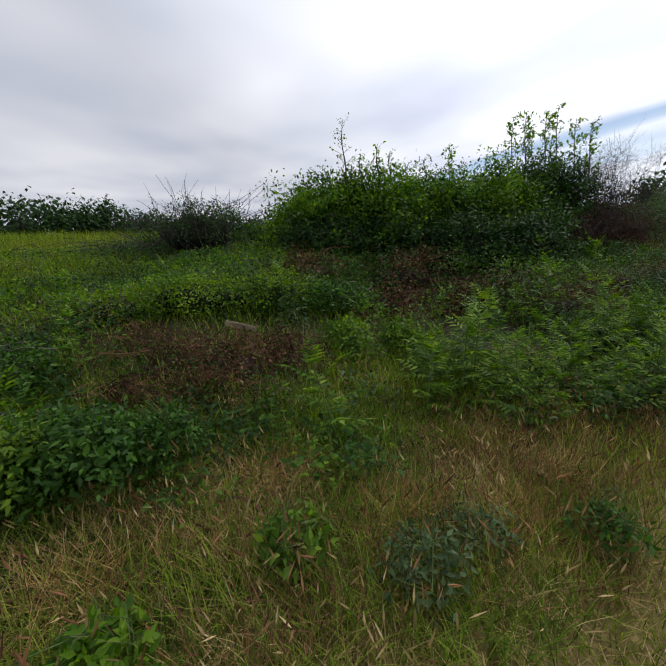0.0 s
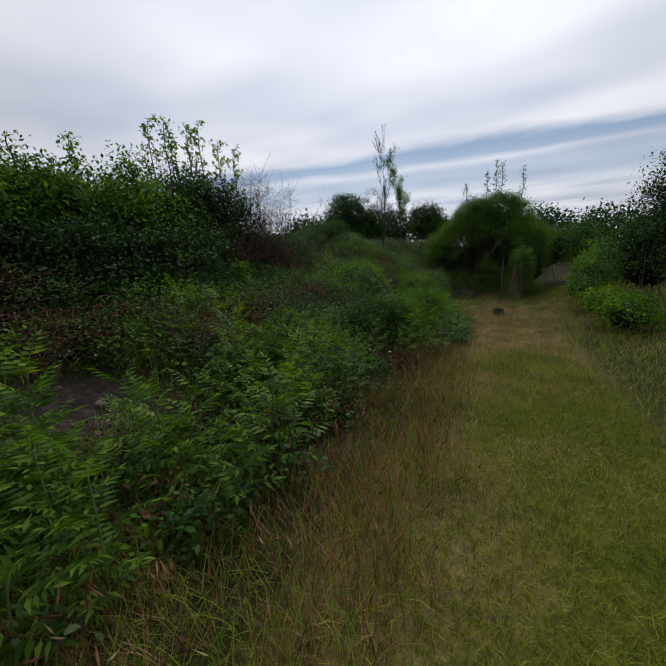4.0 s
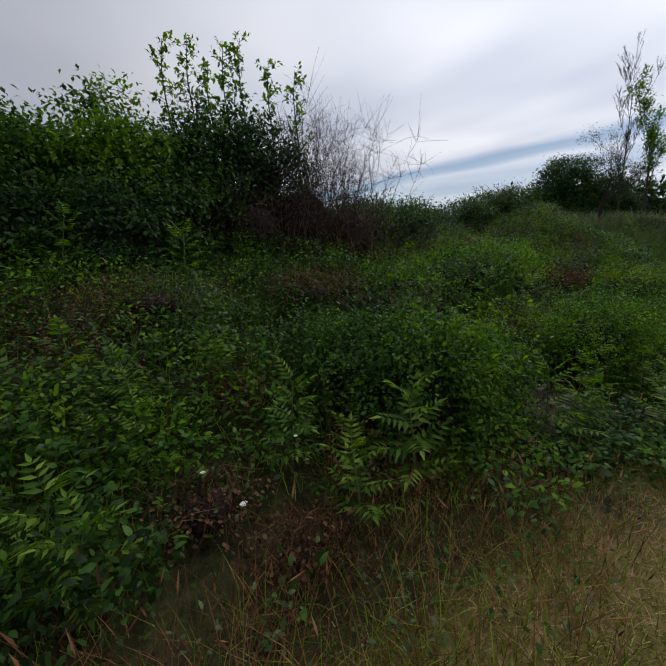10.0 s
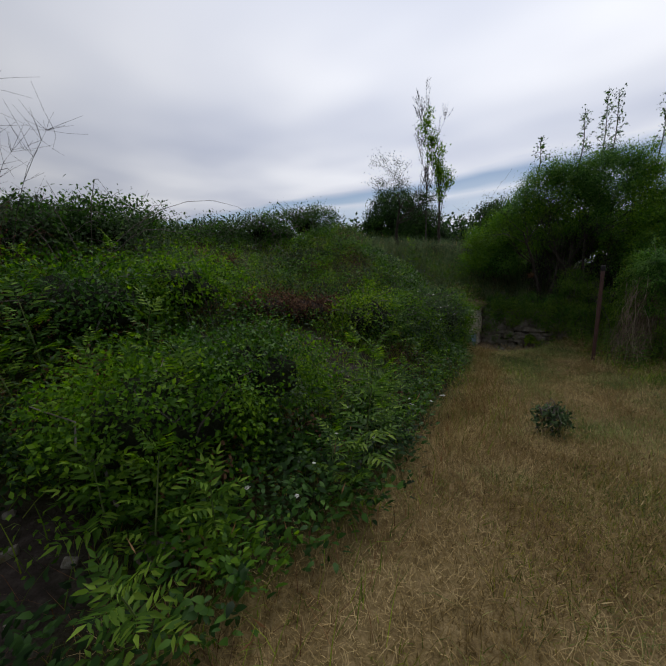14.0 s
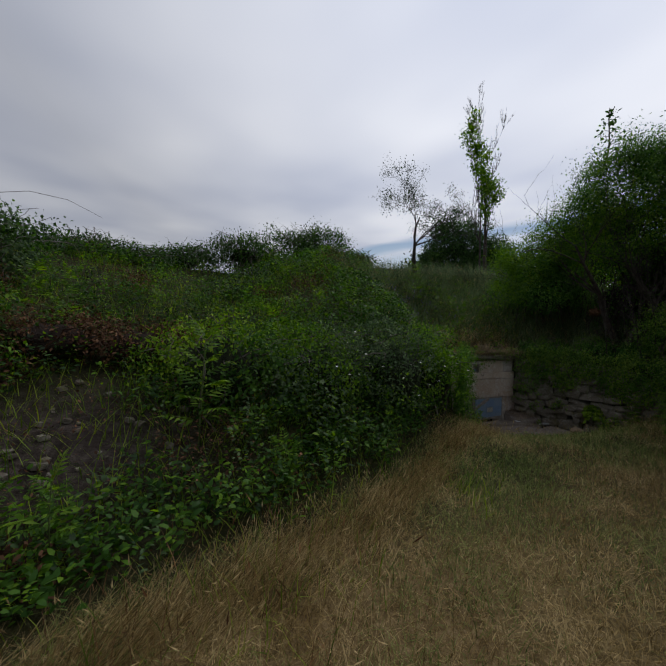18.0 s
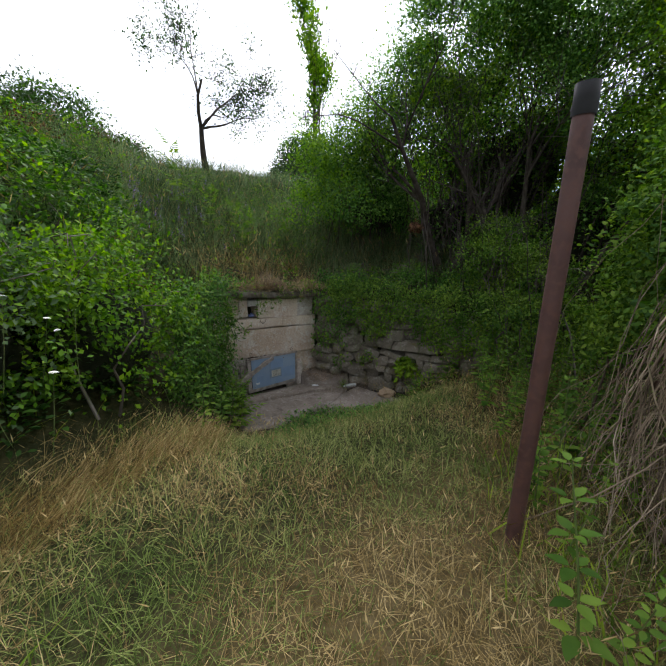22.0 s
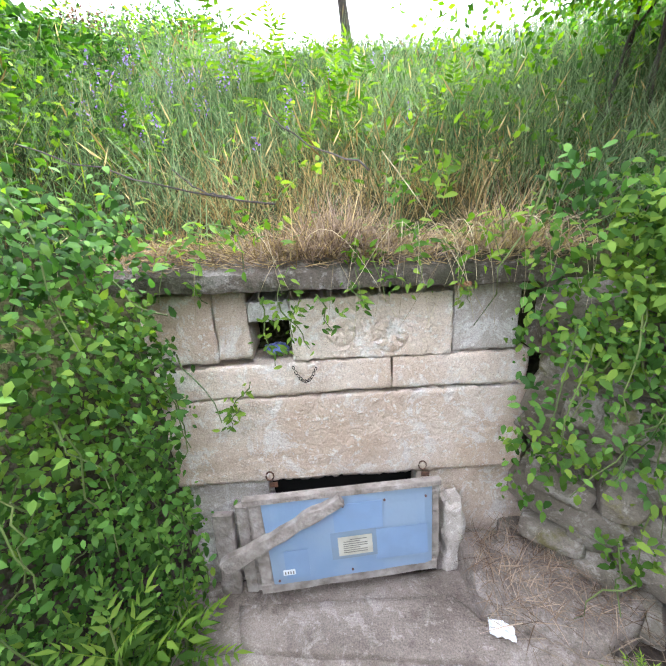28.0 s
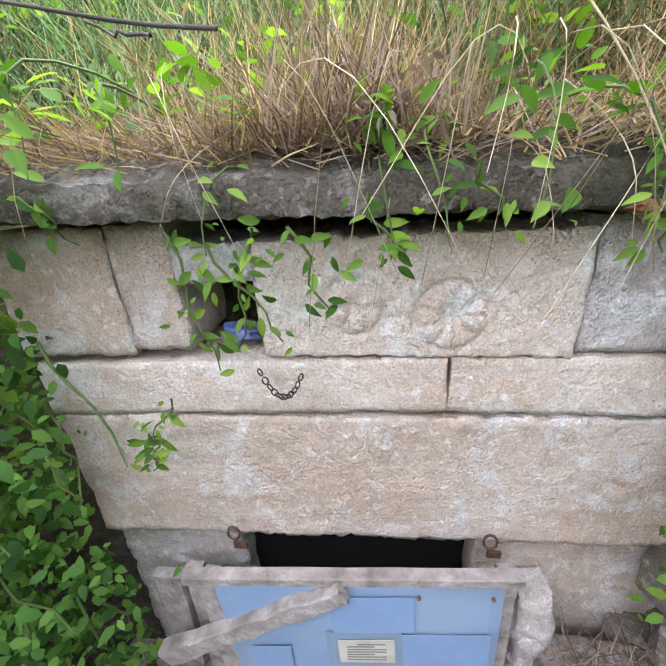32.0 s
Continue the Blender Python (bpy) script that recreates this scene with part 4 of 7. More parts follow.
wx, wy = sow(20.6, 23.4, 8.6, 12.6, 1300, lambda x, y: smooth(0.12, 0.3, wall_side(x, y)) * smooth(2.0, 1.0, wall_side(x, y)))
k = rng.random(len(wx)) < 0.3
stuff("wall_bank_grass", [blades(wx[~k], wy[~k], 0.34, 0.005, 1.1)], GRASS_BLUE, "rank green grass behind the rubble wall", "grass")
stuff("wall_bank_straw", [blades(wx[k], wy[k], 0.26, 0.004, 1.4)], STRAW_PINK, "dead brown grass behind the rubble wall", "dry grass")

# open slope beyond the start
wx, wy = sow(-26, -4, -3, 17, 210, lambda x, y: smooth(0.0, 1.5, dd(x, y) + 0.03 * (x + 5)) * (0.6 + 0.4 * field(x, y, 4, 0.6)) * smooth(-26, -12, x) * np.clip(1.2 - 1.2 * bare_spots_far(x, y), 0, 1))
k = field(wx, wy, 2, 0.7) + rng.normal(size=len(wx)) * 0.5
stuff("slope_meadow", [blades(wx[k < 0.3], wy[k < 0.3], 0.42, 0.016, 0.7)], GRASS_GREEN, "rank green grass on the open slope", "grass")
stuff("slope_meadow_dry", [blades(wx[k >= 0.3], wy[k >= 0.3], 0.42, 0.013, 0.7)], GRASS_OLIVE, "olive seeding grass on the open slope", "grass")

# the climbing way and the ground beside the ivy
wx, wy = sow(16.5, 32, -1, 8.2, 330, lambda x, y: smooth(0.7, 1.2, off_line(x, y)) * (0.5 + 0.5 * smooth(9, 4, off_line(x, y))) * (wall_side(x, y) < -0.1))
k = field(wx, wy, 2.2, 0.9) + rng.normal(size=len(wx)) * 0.4
stuff("climb_grass", [blades(wx[k < 0.2], wy[k < 0.2], 0.22, 0.010, 0.9)], GRASS_GREEN, "green grass where the way climbs", "grass")
stuff("climb_straw", [blades(wx[k >= 0.2], wy[k >= 0.2], 0.20, 0.008, 1.1)], GRASS_DRY, "dry grass where the way climbs", "dry grass")
# by the foot of the rubble wall
wx, wy = sow(20.75, 22.6, 8.0, 10.7, 1500, lambda x, y: (wall_side(x, y) < -0.06) * smooth(0.5, 0.9, off_line(x, y)) * smooth(0.0, 0.35, x - 20.95 + 0.25 * field(x, y, 3, 2.5)))
k = rng.random(len(wx)) < 0.45
stuff("wall_foot_grass", [blades(wx[~k], wy[~k], 0.20, 0.0045, 1.3)], GRASS_MIX, "green grass at the rubble wall's foot", "grass")
stuff("wall_foot_straw", [blades(wx[k], wy[k], 0.26, 0.0045, 1.1), blades(wx[k][::9], wy[k][::9], 0.38, 0.009, 0.7, HEAD_V, HEAD_F)], GRASS_DRY, "pale dry grass at the rubble wall's foot", "dry grass")

# leafy undergrowth over the bank


def canopy(x, y, h, per, mat, size, name, label, tv=OVAL_V, tf=OVAL_F, floor=-9.0):
    rep = np.repeat(np.arange(len(x)), per)
    n = len(rep)
    t = rng.random(n) ** 0.6
    r = 0.10 + 0.10 * t
    a = rng.uniform(0, 2 * np.pi, n)
    px, py = x[rep] + np.cos(a) * r * rng.random(n), y[rep] + np.sin(a) * r * rng.random(n)
    hh = (h * rng.uniform(0.6, 1.2, len(x)))[rep] if np.ndim(h) == 0 else h[rep]
    p = np.stack([px, py, np.maximum(ground_z(px, py), floor) + 0.02 + hh * t], -1)
    out = np.stack([np.cos(a), np.sin(a), 0.35 + 0 * a], -1)
    al = unit(out + rand_dirs(n) * 0.6)
    up = unit(np.array([0, 0, 1.0]) + rand_dirs(n) * 0.5)
    v, f = spread_pieces(tv, tf, p, al, up, size * rng.uniform(0.6, 1.35, n))
    return tagged(new(name, mesh_of(name, v, f, mat)), label, "undergrowth", kind="stuff")


def bank_weight(x, y):
    k = smooth(7.0, 9.0, x)
    return smooth(0.35 - 0.85 * k, 1.1 - 1.05 * k, dd(x, y) + 0.3 * field(x, y, 7, 1.4)) * smooth(0.05, 0.35, y - foot_y(x) + 0.12 * field(x, y, 3, 1.9)) * smooth(12, 7, dd(x, y)) * smooth(0.5, 0.9, off_line(x, y)) * smooth(18.6, 17.6, x) * (0.35 + 0.65 * smooth(5.5, 2.5, off_line(x, y))) * (1 - 0.6 * smooth(2.4, 1.0, x) * smooth(2.8, 1.8, dd(x, y)))


bare_spots = lambda x, y: 0.8 * np.exp(-((x - 6.1) / 0.6) ** 2 - ((y - 4.6) / 0.45) ** 2) + 0.85 * np.exp(-((x - 0.2) / 0.5) ** 4 - ((y - 4.5) / 0.35) ** 4) + 1.2 * np.exp(-((x + 1.3) / 1.1) ** 4 - ((y - 3.6) / 0.85) ** 4) + 1.2 * np.exp(-((x - 1.3) / 1.5) ** 4 - ((y - 7.1) / 0.75) ** 4) + np.exp(-((x - 13.1) / 1.0) ** 2 - ((y - 8.5) / 0.75) ** 2) + np.exp(-((x - 9.3) / 0.95) ** 4 - ((y - 6.1) / 0.55) ** 4) + np.exp(-((x - 2.2) / 1.0) ** 2 - ((y - 4.9) / 0.6) ** 2)
wx, wy = sow(-9, 18.6, 1.6, 16, 95, lambda x, y: bank_weight(x, y) * np.clip(1 - 1.3 * bare_spots(x, y), 0.03, 1))
kind = field(wx, wy, 11, 0.9) + rng.normal(size=len(wx)) * 0.22
hh = (1 - 0.5 * smooth(2.6, 1.2, wx) * smooth(3.2, 2.2, dd(wx, wy))) * (0.16 + 0.30 * (0.5 + 0.5 * field(wx, wy, 13, 0.7)) + 0.12 * smooth(1, 4, dd(wx, wy)))
sets = ((kind < -0.45, LEAF_DARK, 0.055, "dark_herbs", "dark green low herbs on the bank"),
        ((kind >= -0.45) & (kind < 0.05), LEAF_MID, 0.06, "green_herbs", "green leafy herbs on the bank"),
        ((kind >= 0.05) & (kind < 0.38), LEAF_FRESH, 0.055, "fresh_herbs", "fresh green herbs on the bank"),
        ((kind >= 0.38) & (kind < 0.55), LEAF_GREY, 0.05, "grey_herbs", "grey-green herbs on the bank"),
        (kind >= 0.55, LEAF_DEAD, 0.035, "dead_growth", "dead brown bramble growth on the bank"))
for pick, mat, size, nm, lab in sets:
    canopy(wx[pick], wy[pick], hh[pick], 17, mat, size, nm, lab)

wx, wy = sow(17.2, 21.2, 11.5, 14.5, 60, lambda x, y: smooth(0.1, 0.3, wall_side(x, y)) * (0.5 + 0.5 * field(x, y, 3, 2.0)))
canopy(wx, wy, 0.34, 11, LEAF_FRESH_LIT, 0.055, "slope_herbs", "leafy herbs in the slope grass")
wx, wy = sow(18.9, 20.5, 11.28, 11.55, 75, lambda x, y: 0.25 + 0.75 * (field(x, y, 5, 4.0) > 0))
canopy(wx, wy, 0.13, 9, LEAF_FRESH_LIT, 0.045, "ledge_herbs", "small leafy herbs on the ledge's top", LEAF_V, LEAF_F, floor=-0.30)

wx, wy = sow(-0.8, 3.0, 4.4, 7.0, 70, lambda x, y: np.exp(-((x - 1.0) / 1.7) ** 4 - ((y - 6.0) / 0.8) ** 4) * (0.5 + 0.5 * field(x, y, 2, 1.6)))
canopy(wx, wy, 0.07, 9, LEAF_DEAD, 0.035, "leaf_litter", "dead brown leaf litter in the dark hollow")
wx, wy = sow(11.6, 14.6, 7.5, 9.5, 40, lambda x, y: np.exp(-((x - 13.1) / 1.1) ** 2 - ((y - 8.5) / 0.8) ** 2))
canopy(wx, wy, 0.05, 6, LEAF_DEAD, 0.03, "scree_litter", "dead brown litter on the bare scree")

wx, wy = EDGE_WEEDS
k = field(wx, wy, 5, 2.0) > 0.1
canopy(wx[k], wy[k], 0.15, 10, LEAF_GREY, 0.035, "edge_weeds", "low grey-green weeds in the dry edge of the way")
canopy(wx[~k], wy[~k], 0.18, 10, LEAF_MID, 0.04, "edge_herbs", "low dark green weeds in the dry edge of the way")

# lumpy weeds over the bank, by colour


def clumps(n, mat, name, label, size, x0=-6, x1=18.2, d0=0.7, d1=7.5, rad=(0.12, 0.38), dens=760, tall=1.0, s=1.0):
    vs = []
    tries = 0
    while len(vs) < n and tries < n * 6:
        tries += 1
        x = rng.uniform(x0, x1)
        y = float(edge_y(x)) + d0 + (d1 - d0) * rng.random() ** 1.5
        if bare_spots(x, y) > 0.3 or y < float(foot_y(x)) + 0.45 or (x < 2 and y - float(edge_y(x)) < 2.4) or off_line(np.array(x), np.array(y)) < 0.75 or field(np.array(x), np.array(y), s, 0.8) < -0.15:
            continue
        r = rng.uniform(*rad)
        h = r * tall * rng.uniform(0.8, 1.6)
        m = int(dens * r * r * 4)
        d = rand_dirs(m)
        d[:, 2] = np.abs(d[:, 2])
        p = np.array([x, y, gz(x, y) + 0.05]) + d * np.array([r, r, h]) * rng.uniform(0.45, 1.05, m)[:, None]
        vs.append(leaf_cloud(p, d, size, OVAL_V, OVAL_F))
    v, f = joined(vs)
    tagged(new(name, mesh_of(name, v, f, mat)), label, "weeds", kind="stuff")


clumps(150, LEAF_MID, "weed_clumps", "lumpy green weeds on the bank", 0.046, s=1.0)
clumps(110, LEAF_FRESH, "fresh_weed_clumps", "fresh green weeds on the bank", 0.045, s=2.0, tall=1.3)
clumps(110, LEAF_DARK, "dark_weed_clumps", "dark green weeds on the bank", 0.045, s=3.0)
clumps(45, LEAF_DEAD, "dead_weed_clumps", "dead brown weeds on the bank", 0.045, s=4.0, rad=(0.15, 0.45), tall=0.7)
clumps(40, LEAF_GREY, "grey_weed_clumps", "grey-green weeds on the bank", 0.05, s=5.0, tall=1.4)
clumps(40, LEAF_LIME, "lime_weed_clumps", "yellow-green weeds on the bank", 0.045, s=6.0, rad=(0.1, 0.25), tall=1.5)

# feathered-leaf plants, one by one
PLANTS = []
for kk in range(4):
    h = (0.55, 0.7, 0.85, 1.0)[kk]
    sets = []
    nodes = 5 + kk
    bend = rng.normal(size=2) * 0.06
    for j in range(nodes):
        t = 0.25 + 0.75 * j / (nodes - 1)
        for sgn in (0, 1):
            a = j * np.pi / 2 + sgn * np.pi + rng.normal() * 0.3
            up = 0.25 + 0.9 * t ** 3
            al = np.array([[np.cos(a), np.sin(a), up]])
            at = np.array([[bend[0] * t * t, bend[1] * t * t, h * t]])
            sets.append(spread_pieces(PIN_V, PIN_F, at, al, np.array([[0, 0, 1.0]]), (0.34 - 0.10 * t) * rng.uniform(0.85, 1.15)))
    lv, lf = joined(sets)
    # outer part of each feather hangs
    t = np.linspace(0, 1, 6)[:, None]
    sv, sf = tube(np.concatenate([bend[0] * t * t, bend[1] * t * t, h * t], 1), np.linspace(0.009, 0.004, 6), 5)
    PLANTS.append((mesh_of("foliage", lv, lf, LEAF_ELDER), mesh_of("stem", sv, sf, STEM_GREEN, True)))
spots = [(2.95, 3.35), (3.3, 3.55), (2.6, 3.45), (3.7, 3.8), (4.13, 4.2), (3.9, 3.65), (2.2, 3.3), (4.55, 4.3), (1.75, 3.75), (2.5, 3.9), (6.55, 4.42), (6.8, 4.62), (6.3, 4.7), (4.9, 3.95), (5.2, 4.35), (4.7, 3.7),
         (5.4, 3.75), (10.18, 5.25), (9.3, 4.95), (9.0, 5.3), (9.7, 5.15), (8.2, 5.05), (12.5, 6.5), (12.9, 7.0), (10.6, 6.7), (10.9, 7.3), (11.3, 7.0), (10.2, 7.2), (16.0, 8.4), (15.1, 8.1), (0.9, 5.4), (1.3, 5.0), (0.4, 5.2),
         (3.2, 4.6), (3.9, 5.1), (1.0, 3.4), (1.4, 3.1), (19.9, 12.6), (19.55, 12.4), (20.1, 12.9), (20.4, 12.5), (19.3, 12.7), (18.6, 12.3), (19.0, 13.2), (21.0, 12.8)]
for _ in range(70):
    x = rng.uniform(-3, 17)
    spots.append((x, float(edge_y(x)) + rng.uniform(0.9, 5.0)))
for _ in range(45):
    x = rng.uniform(1.2, 6.5)
    spots.append((x, float(edge_y(x)) + rng.uniform(0.85, 2.3)))
for _ in range(26):
    cx = rng.uniform(0.6, 13.5)
    cy = float(foot_y(cx)) + 0.5 + 2.6 * rng.random() ** 1.4
    for _ in range(rng.integers(3, 8)):
        spots.append((cx + rng.normal() * 0.32, cy + rng.normal() * 0.26))
thin = np.random.default_rng(5)
spots = [q for q in spots if off_line(*q) > 1.3 and thin.random() < (0.32 if 4.3 < q[0] < 8.2 else 0.7) and bare_spots(*q) < 0.5 and q[1] > float(foot_y(q[0])) + 0.3]
for (x, y) in spots:
    lm, sm = PLANTS[rng.integers(4)]
    root = thing("elder_plant", (x, y, gz(x, y) - 0.02), "fresh green dwarf elder plant with feathered leaves", "plant", "dwarf elder plants")
    s_ = rng.uniform(0.6, 1.05)
    root.scale = (s_, s_, s_)
    root.rotation_euler = (rng.normal() * 0.12, rng.normal() * 0.12, rng.uniform(0, 6.28))
    piece("foliage", lm, root)
    piece("stem", sm, root)

# ---- thicket, shrubs and trees ----


def canes(name, n, cx, cy, rx, ry, height, mat, label, category="canes", arch=0.5, radius=0.005, base=0.0, upright=0.0, side_twigs=0):
    """Loose arching canes, one thing."""
    root = thing(name, (cx, cy, gz(cx, cy)), label, category)
    inv = Matrix.Translation(root.location).inverted()
    tubes = []
    for k in range(n):
        x, y = cx + rng.normal() * rx * 0.5, cy + rng.normal() * ry * 0.5
        p0 = np.array([x, y, gz(x, y) + base])
        d = rand_dirs(1)[0] * (1 - upright)
        h = height * rng.uniform(0.5, 1.15)
        tip = p0 + np.array([d[0] * h * arch * 1.6, d[1] * h * arch * 1.6, h * (0.55 + 0.45 * upright)])
        t = np.linspace(0, 1, 8)[:, None]
        pts = p0 * (1 - t) + tip * t + np.array([0, 0, 1.0]) * h * 1.6 * (t * (1 - t)) * (1 - upright) + np.cumsum(rng.normal(size=(8, 3)) * 0.018 * h, 0) * t
        pts[:, 2] = np.maximum(pts[:, 2], ground_z(pts[:, 0], pts[:, 1]) - 0.01)
        tubes.append(tube(pts, np.linspace(radius, radius * 0.3, 8), 4))
        if side_twigs:
            for _ in range(side_twigs):
                q = pts[rng.integers(3, 8)]
                e = q + unit(rand_dirs(1)[0] + np.array([0, 0, 0.6])) * h * rng.uniform(0.08, 0.25)
                tubes.append(tube([q, (q + e) / 2 + rng.normal(size=3) * 0.015, e], [radius * 0.5, radius * 0.4, radius * 0.25], 3))
                tubes[-1] = (tubes[-1][0], tubes[-1][1])
    v, f = joined(tubes)
    tagged(piece("cane", mesh_of("cane", v, f, mat), root), kind="stuff").matrix_parent_inverse = inv
    return root


def shoot(x, y, z, h, mat, label="slender leafy shoot rising above the thicket", size=0.07, per=7, lean=(0, 0)):
    """An upright leafy shoot."""
    root = thing("leafy_shoot", (x, y, z), label, "shoot", "shoots above the thicket")
    inv = Matrix.Translation(root.location).inverted()
    t = np.linspace(0, 1, 9)[:, None]
    pts = np.array([x, y, z]) + np.concatenate([lean[0] * t * h + 0.03 * np.sin(t * 7), lean[1] * t * h + 0.03 * np.cos(t * 6), h * t], 1)
    tubes = [tube(pts, np.linspace(0.02, 0.005, 9), 5)]
    lp, ld = [], []
    for k in range(int(h * 16)):
        q = 0.12 + 0.88 * k / (h * 16)
        b = np.array([np.interp(q, t[:, 0], pts[:, j]) for j in range(3)])
        d = unit(rand_dirs(1)[0] * np.array([1, 1, 0.3]) + np.array([0, 0, 0.55]))
        ln = (0.30 * (1 - 0.6 * q) + 0.05) * rng.uniform(0.6, 1.2)
        tubes.append(tube([b, b + d * ln * 0.5, b + d * ln], [0.006, 0.004, 0.002], 3))
        for _ in range(per):
            lp.append(b + d * ln * rng.uniform(0.3, 1.05) + rng.normal(size=3) * 0.03)
            ld.append(d)
    v, f = joined([(a, np.concatenate([b_[:, :3], b_[:, [0, 2, 3]]])) if b_.shape[1] == 4 else (a, b_) for a, b_ in tubes])
    piece("stem", mesh_of("stem", v, f, BARK), root).matrix_parent_inverse = inv
    v, f = leaf_cloud(np.array(lp), np.array(ld), size)
    piece("foliage", mesh_of("foliage", v, f, mat), root).matrix_parent_inverse = inv
    return root


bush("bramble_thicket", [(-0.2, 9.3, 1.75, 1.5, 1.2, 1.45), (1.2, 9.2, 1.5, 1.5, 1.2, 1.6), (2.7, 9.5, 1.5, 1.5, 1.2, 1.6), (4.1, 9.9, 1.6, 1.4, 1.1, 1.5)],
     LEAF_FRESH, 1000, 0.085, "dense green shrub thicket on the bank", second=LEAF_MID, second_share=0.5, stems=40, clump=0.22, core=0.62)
bush("bramble_skirt", [(-0.2, 8.3, 1.2, 1.2, 0.8, 1.0), (1.3, 8.4, 1.2, 1.2, 0.8, 0.9), (2.8, 8.3, 1.2, 1.3, 0.8, 0.9), (4.4, 8.6, 1.0, 1.2, 0.9, 0.9)],
     LEAF_DARK, 750, 0.07, "dark trailing bramble at the thicket's foot", second=LEAF_MID, second_share=0.3, stems=40, clump=0.2)
# the dark inside this shrub is its painted core
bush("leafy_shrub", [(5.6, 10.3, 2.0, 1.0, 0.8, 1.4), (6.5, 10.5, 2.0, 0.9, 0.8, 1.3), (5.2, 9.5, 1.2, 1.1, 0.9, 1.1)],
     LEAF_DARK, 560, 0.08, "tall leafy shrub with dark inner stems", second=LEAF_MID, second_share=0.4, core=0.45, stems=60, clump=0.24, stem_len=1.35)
for x, y, z, h in ((5.0, 10.4, 2.6, 1.9), (5.4, 10.5, 2.7, 1.9), (6.0, 10.6, 2.6, 2.0), (6.3, 10.6, 2.7, 2.0), (6.8, 10.6, 2.5, 1.9), (7.3, 10.7, 2.5, 1.8), (5.7, 10.7, 2.7, 1.6), (3.58, 11.2, 2.6, 1.5)):
    shoot(x, y, z, h, LEAF_FRESH, size=0.09, per=9)
for x, y, z, h in ((0.4, 8.7, 2.9, 1.35), (1.1, 8.3, 2.7, 0.9), (0.75, 8.6, 2.8, 0.7), (1.5, 9.2, 2.9, 0.7), (2.4, 9.4, 2.9, 0.6)):
    shoot(x, y, z, h, LEAF_LIME, size=0.06, per=5)
canes("bare_shrub", 130, 7.7, 10.5, 1.25, 0.6, 2.6, TWIG_DARK, "bare grey-brown shrub with upright dead stems", "shrub", 0.40, 0.005, upright=0.62, side_twigs=22)
bush("dead_shrub_base", [(7.3, 10.1, gz(7.3, 10.1) + 0.6, 1.1, 0.7, 1.1), (6.3, 9.6, gz(6.3, 9.6) + 0.4, 0.9, 0.6, 0.7), (8.3, 10.3, gz(8.3, 10.3) + 0.45, 0.9, 0.6, 0.85)], LEAF_DEAD, 260, 0.035, "dark brown dead twiggy shrub", "shrub", core=0.5, core_mat=CORE_SHADE_BROWN, stems=150, twig=TWIG_DARK, stem_len=1.6)
canes("dead_stem_tangle", 130, 7.6, 9.9, 2.0, 1.0, 1.2, LEAF_DEAD, "tangle of dead brown stems under the shrub", "dead stems", 0.5, 0.006, upright=0.3)
canes("arching_cane", 5, 9.9, 10.9, 0.5, 0.4, 2.0, TWIG_GREY, "long thin arching canes", "canes", 0.9, 0.007)
bush("dead_bramble", [(1.3, 7.2, gz(1.3, 7.2) + 0.2, 1.4, 0.6, 0.6), (-0.4, 6.7, gz(-0.4, 6.7) + 0.1, 0.9, 0.6, 0.4), (2.6, 6.2, gz(2.6, 6.2) + 0.1, 0.9, 0.45, 0.45), (0.7, 6.1, gz(0.7, 6.1) + 0.1, 0.9, 0.4, 0.4)], LEAF_DEAD, 620, 0.05, "dead reddish-brown bramble under the thicket", "dead bramble", stems=120, twig=LEAF_DEAD, core_mat=CORE_SHADE_BROWN, second=LEAF_MID, second_share=0.3, core=0.4, stem_len=1.4)
bush("bramble_mound", [(-1.75, 3.35, 0.42, 0.75, 0.5, 0.36), (-1.1, 3.35, 0.36, 0.7, 0.5, 0.38), (-0.6, 3.7, 0.26, 0.55, 0.45, 0.36), (-2.2, 3.7, 0.48, 0.5, 0.4, 0.28), (-1.3, 2.9, 0.20, 0.8, 0.4, 0.28), (-1.9, 2.75, 0.22, 0.5, 0.3, 0.22)], LEAF_DEAD, 620, 0.032, "low mound of dead brown bramble canes", "dead bramble", core_mat=CORE_SHADE_BROWN, second=LEAF_MID, second_share=0.3, stems=280, stem_r=0.006, twig=LEAF_DEAD, stem_len=1.5, core=0.4)
bush("lime_weed_patch", [(-2.0, 4.9, gz(-2, 4.9) + 0.15, 1.1, 0.6, 0.35), (-1.0, 5.3, gz(-1, 5.3) + 0.15, 0.8, 0.5, 0.32), (-3.1, 4.6, gz(-3.1, 4.6) + 0.12, 0.8, 0.5, 0.35)], LEAF_LIME, 900, 0.04, "yellow-green weed patch on the mound", "weeds", stems=16, clump=0.2)
bush("green_weed_patch", [(-0.1, 5.6, gz(-0.1, 5.6) + 0.15, 0.7, 0.5, 0.35), (-3.2, 2.9, gz(-3.2, 2.9) + 0.1, 0.8, 0.5, 0.32), (-2.2, 2.1, gz(-2.2, 2.1) + 0.1, 0.6, 0.4, 0.25)], LEAF_MID, 750, 0.05, "green nettles and weeds on the slope", "weeds", stems=16, clump=0.2)
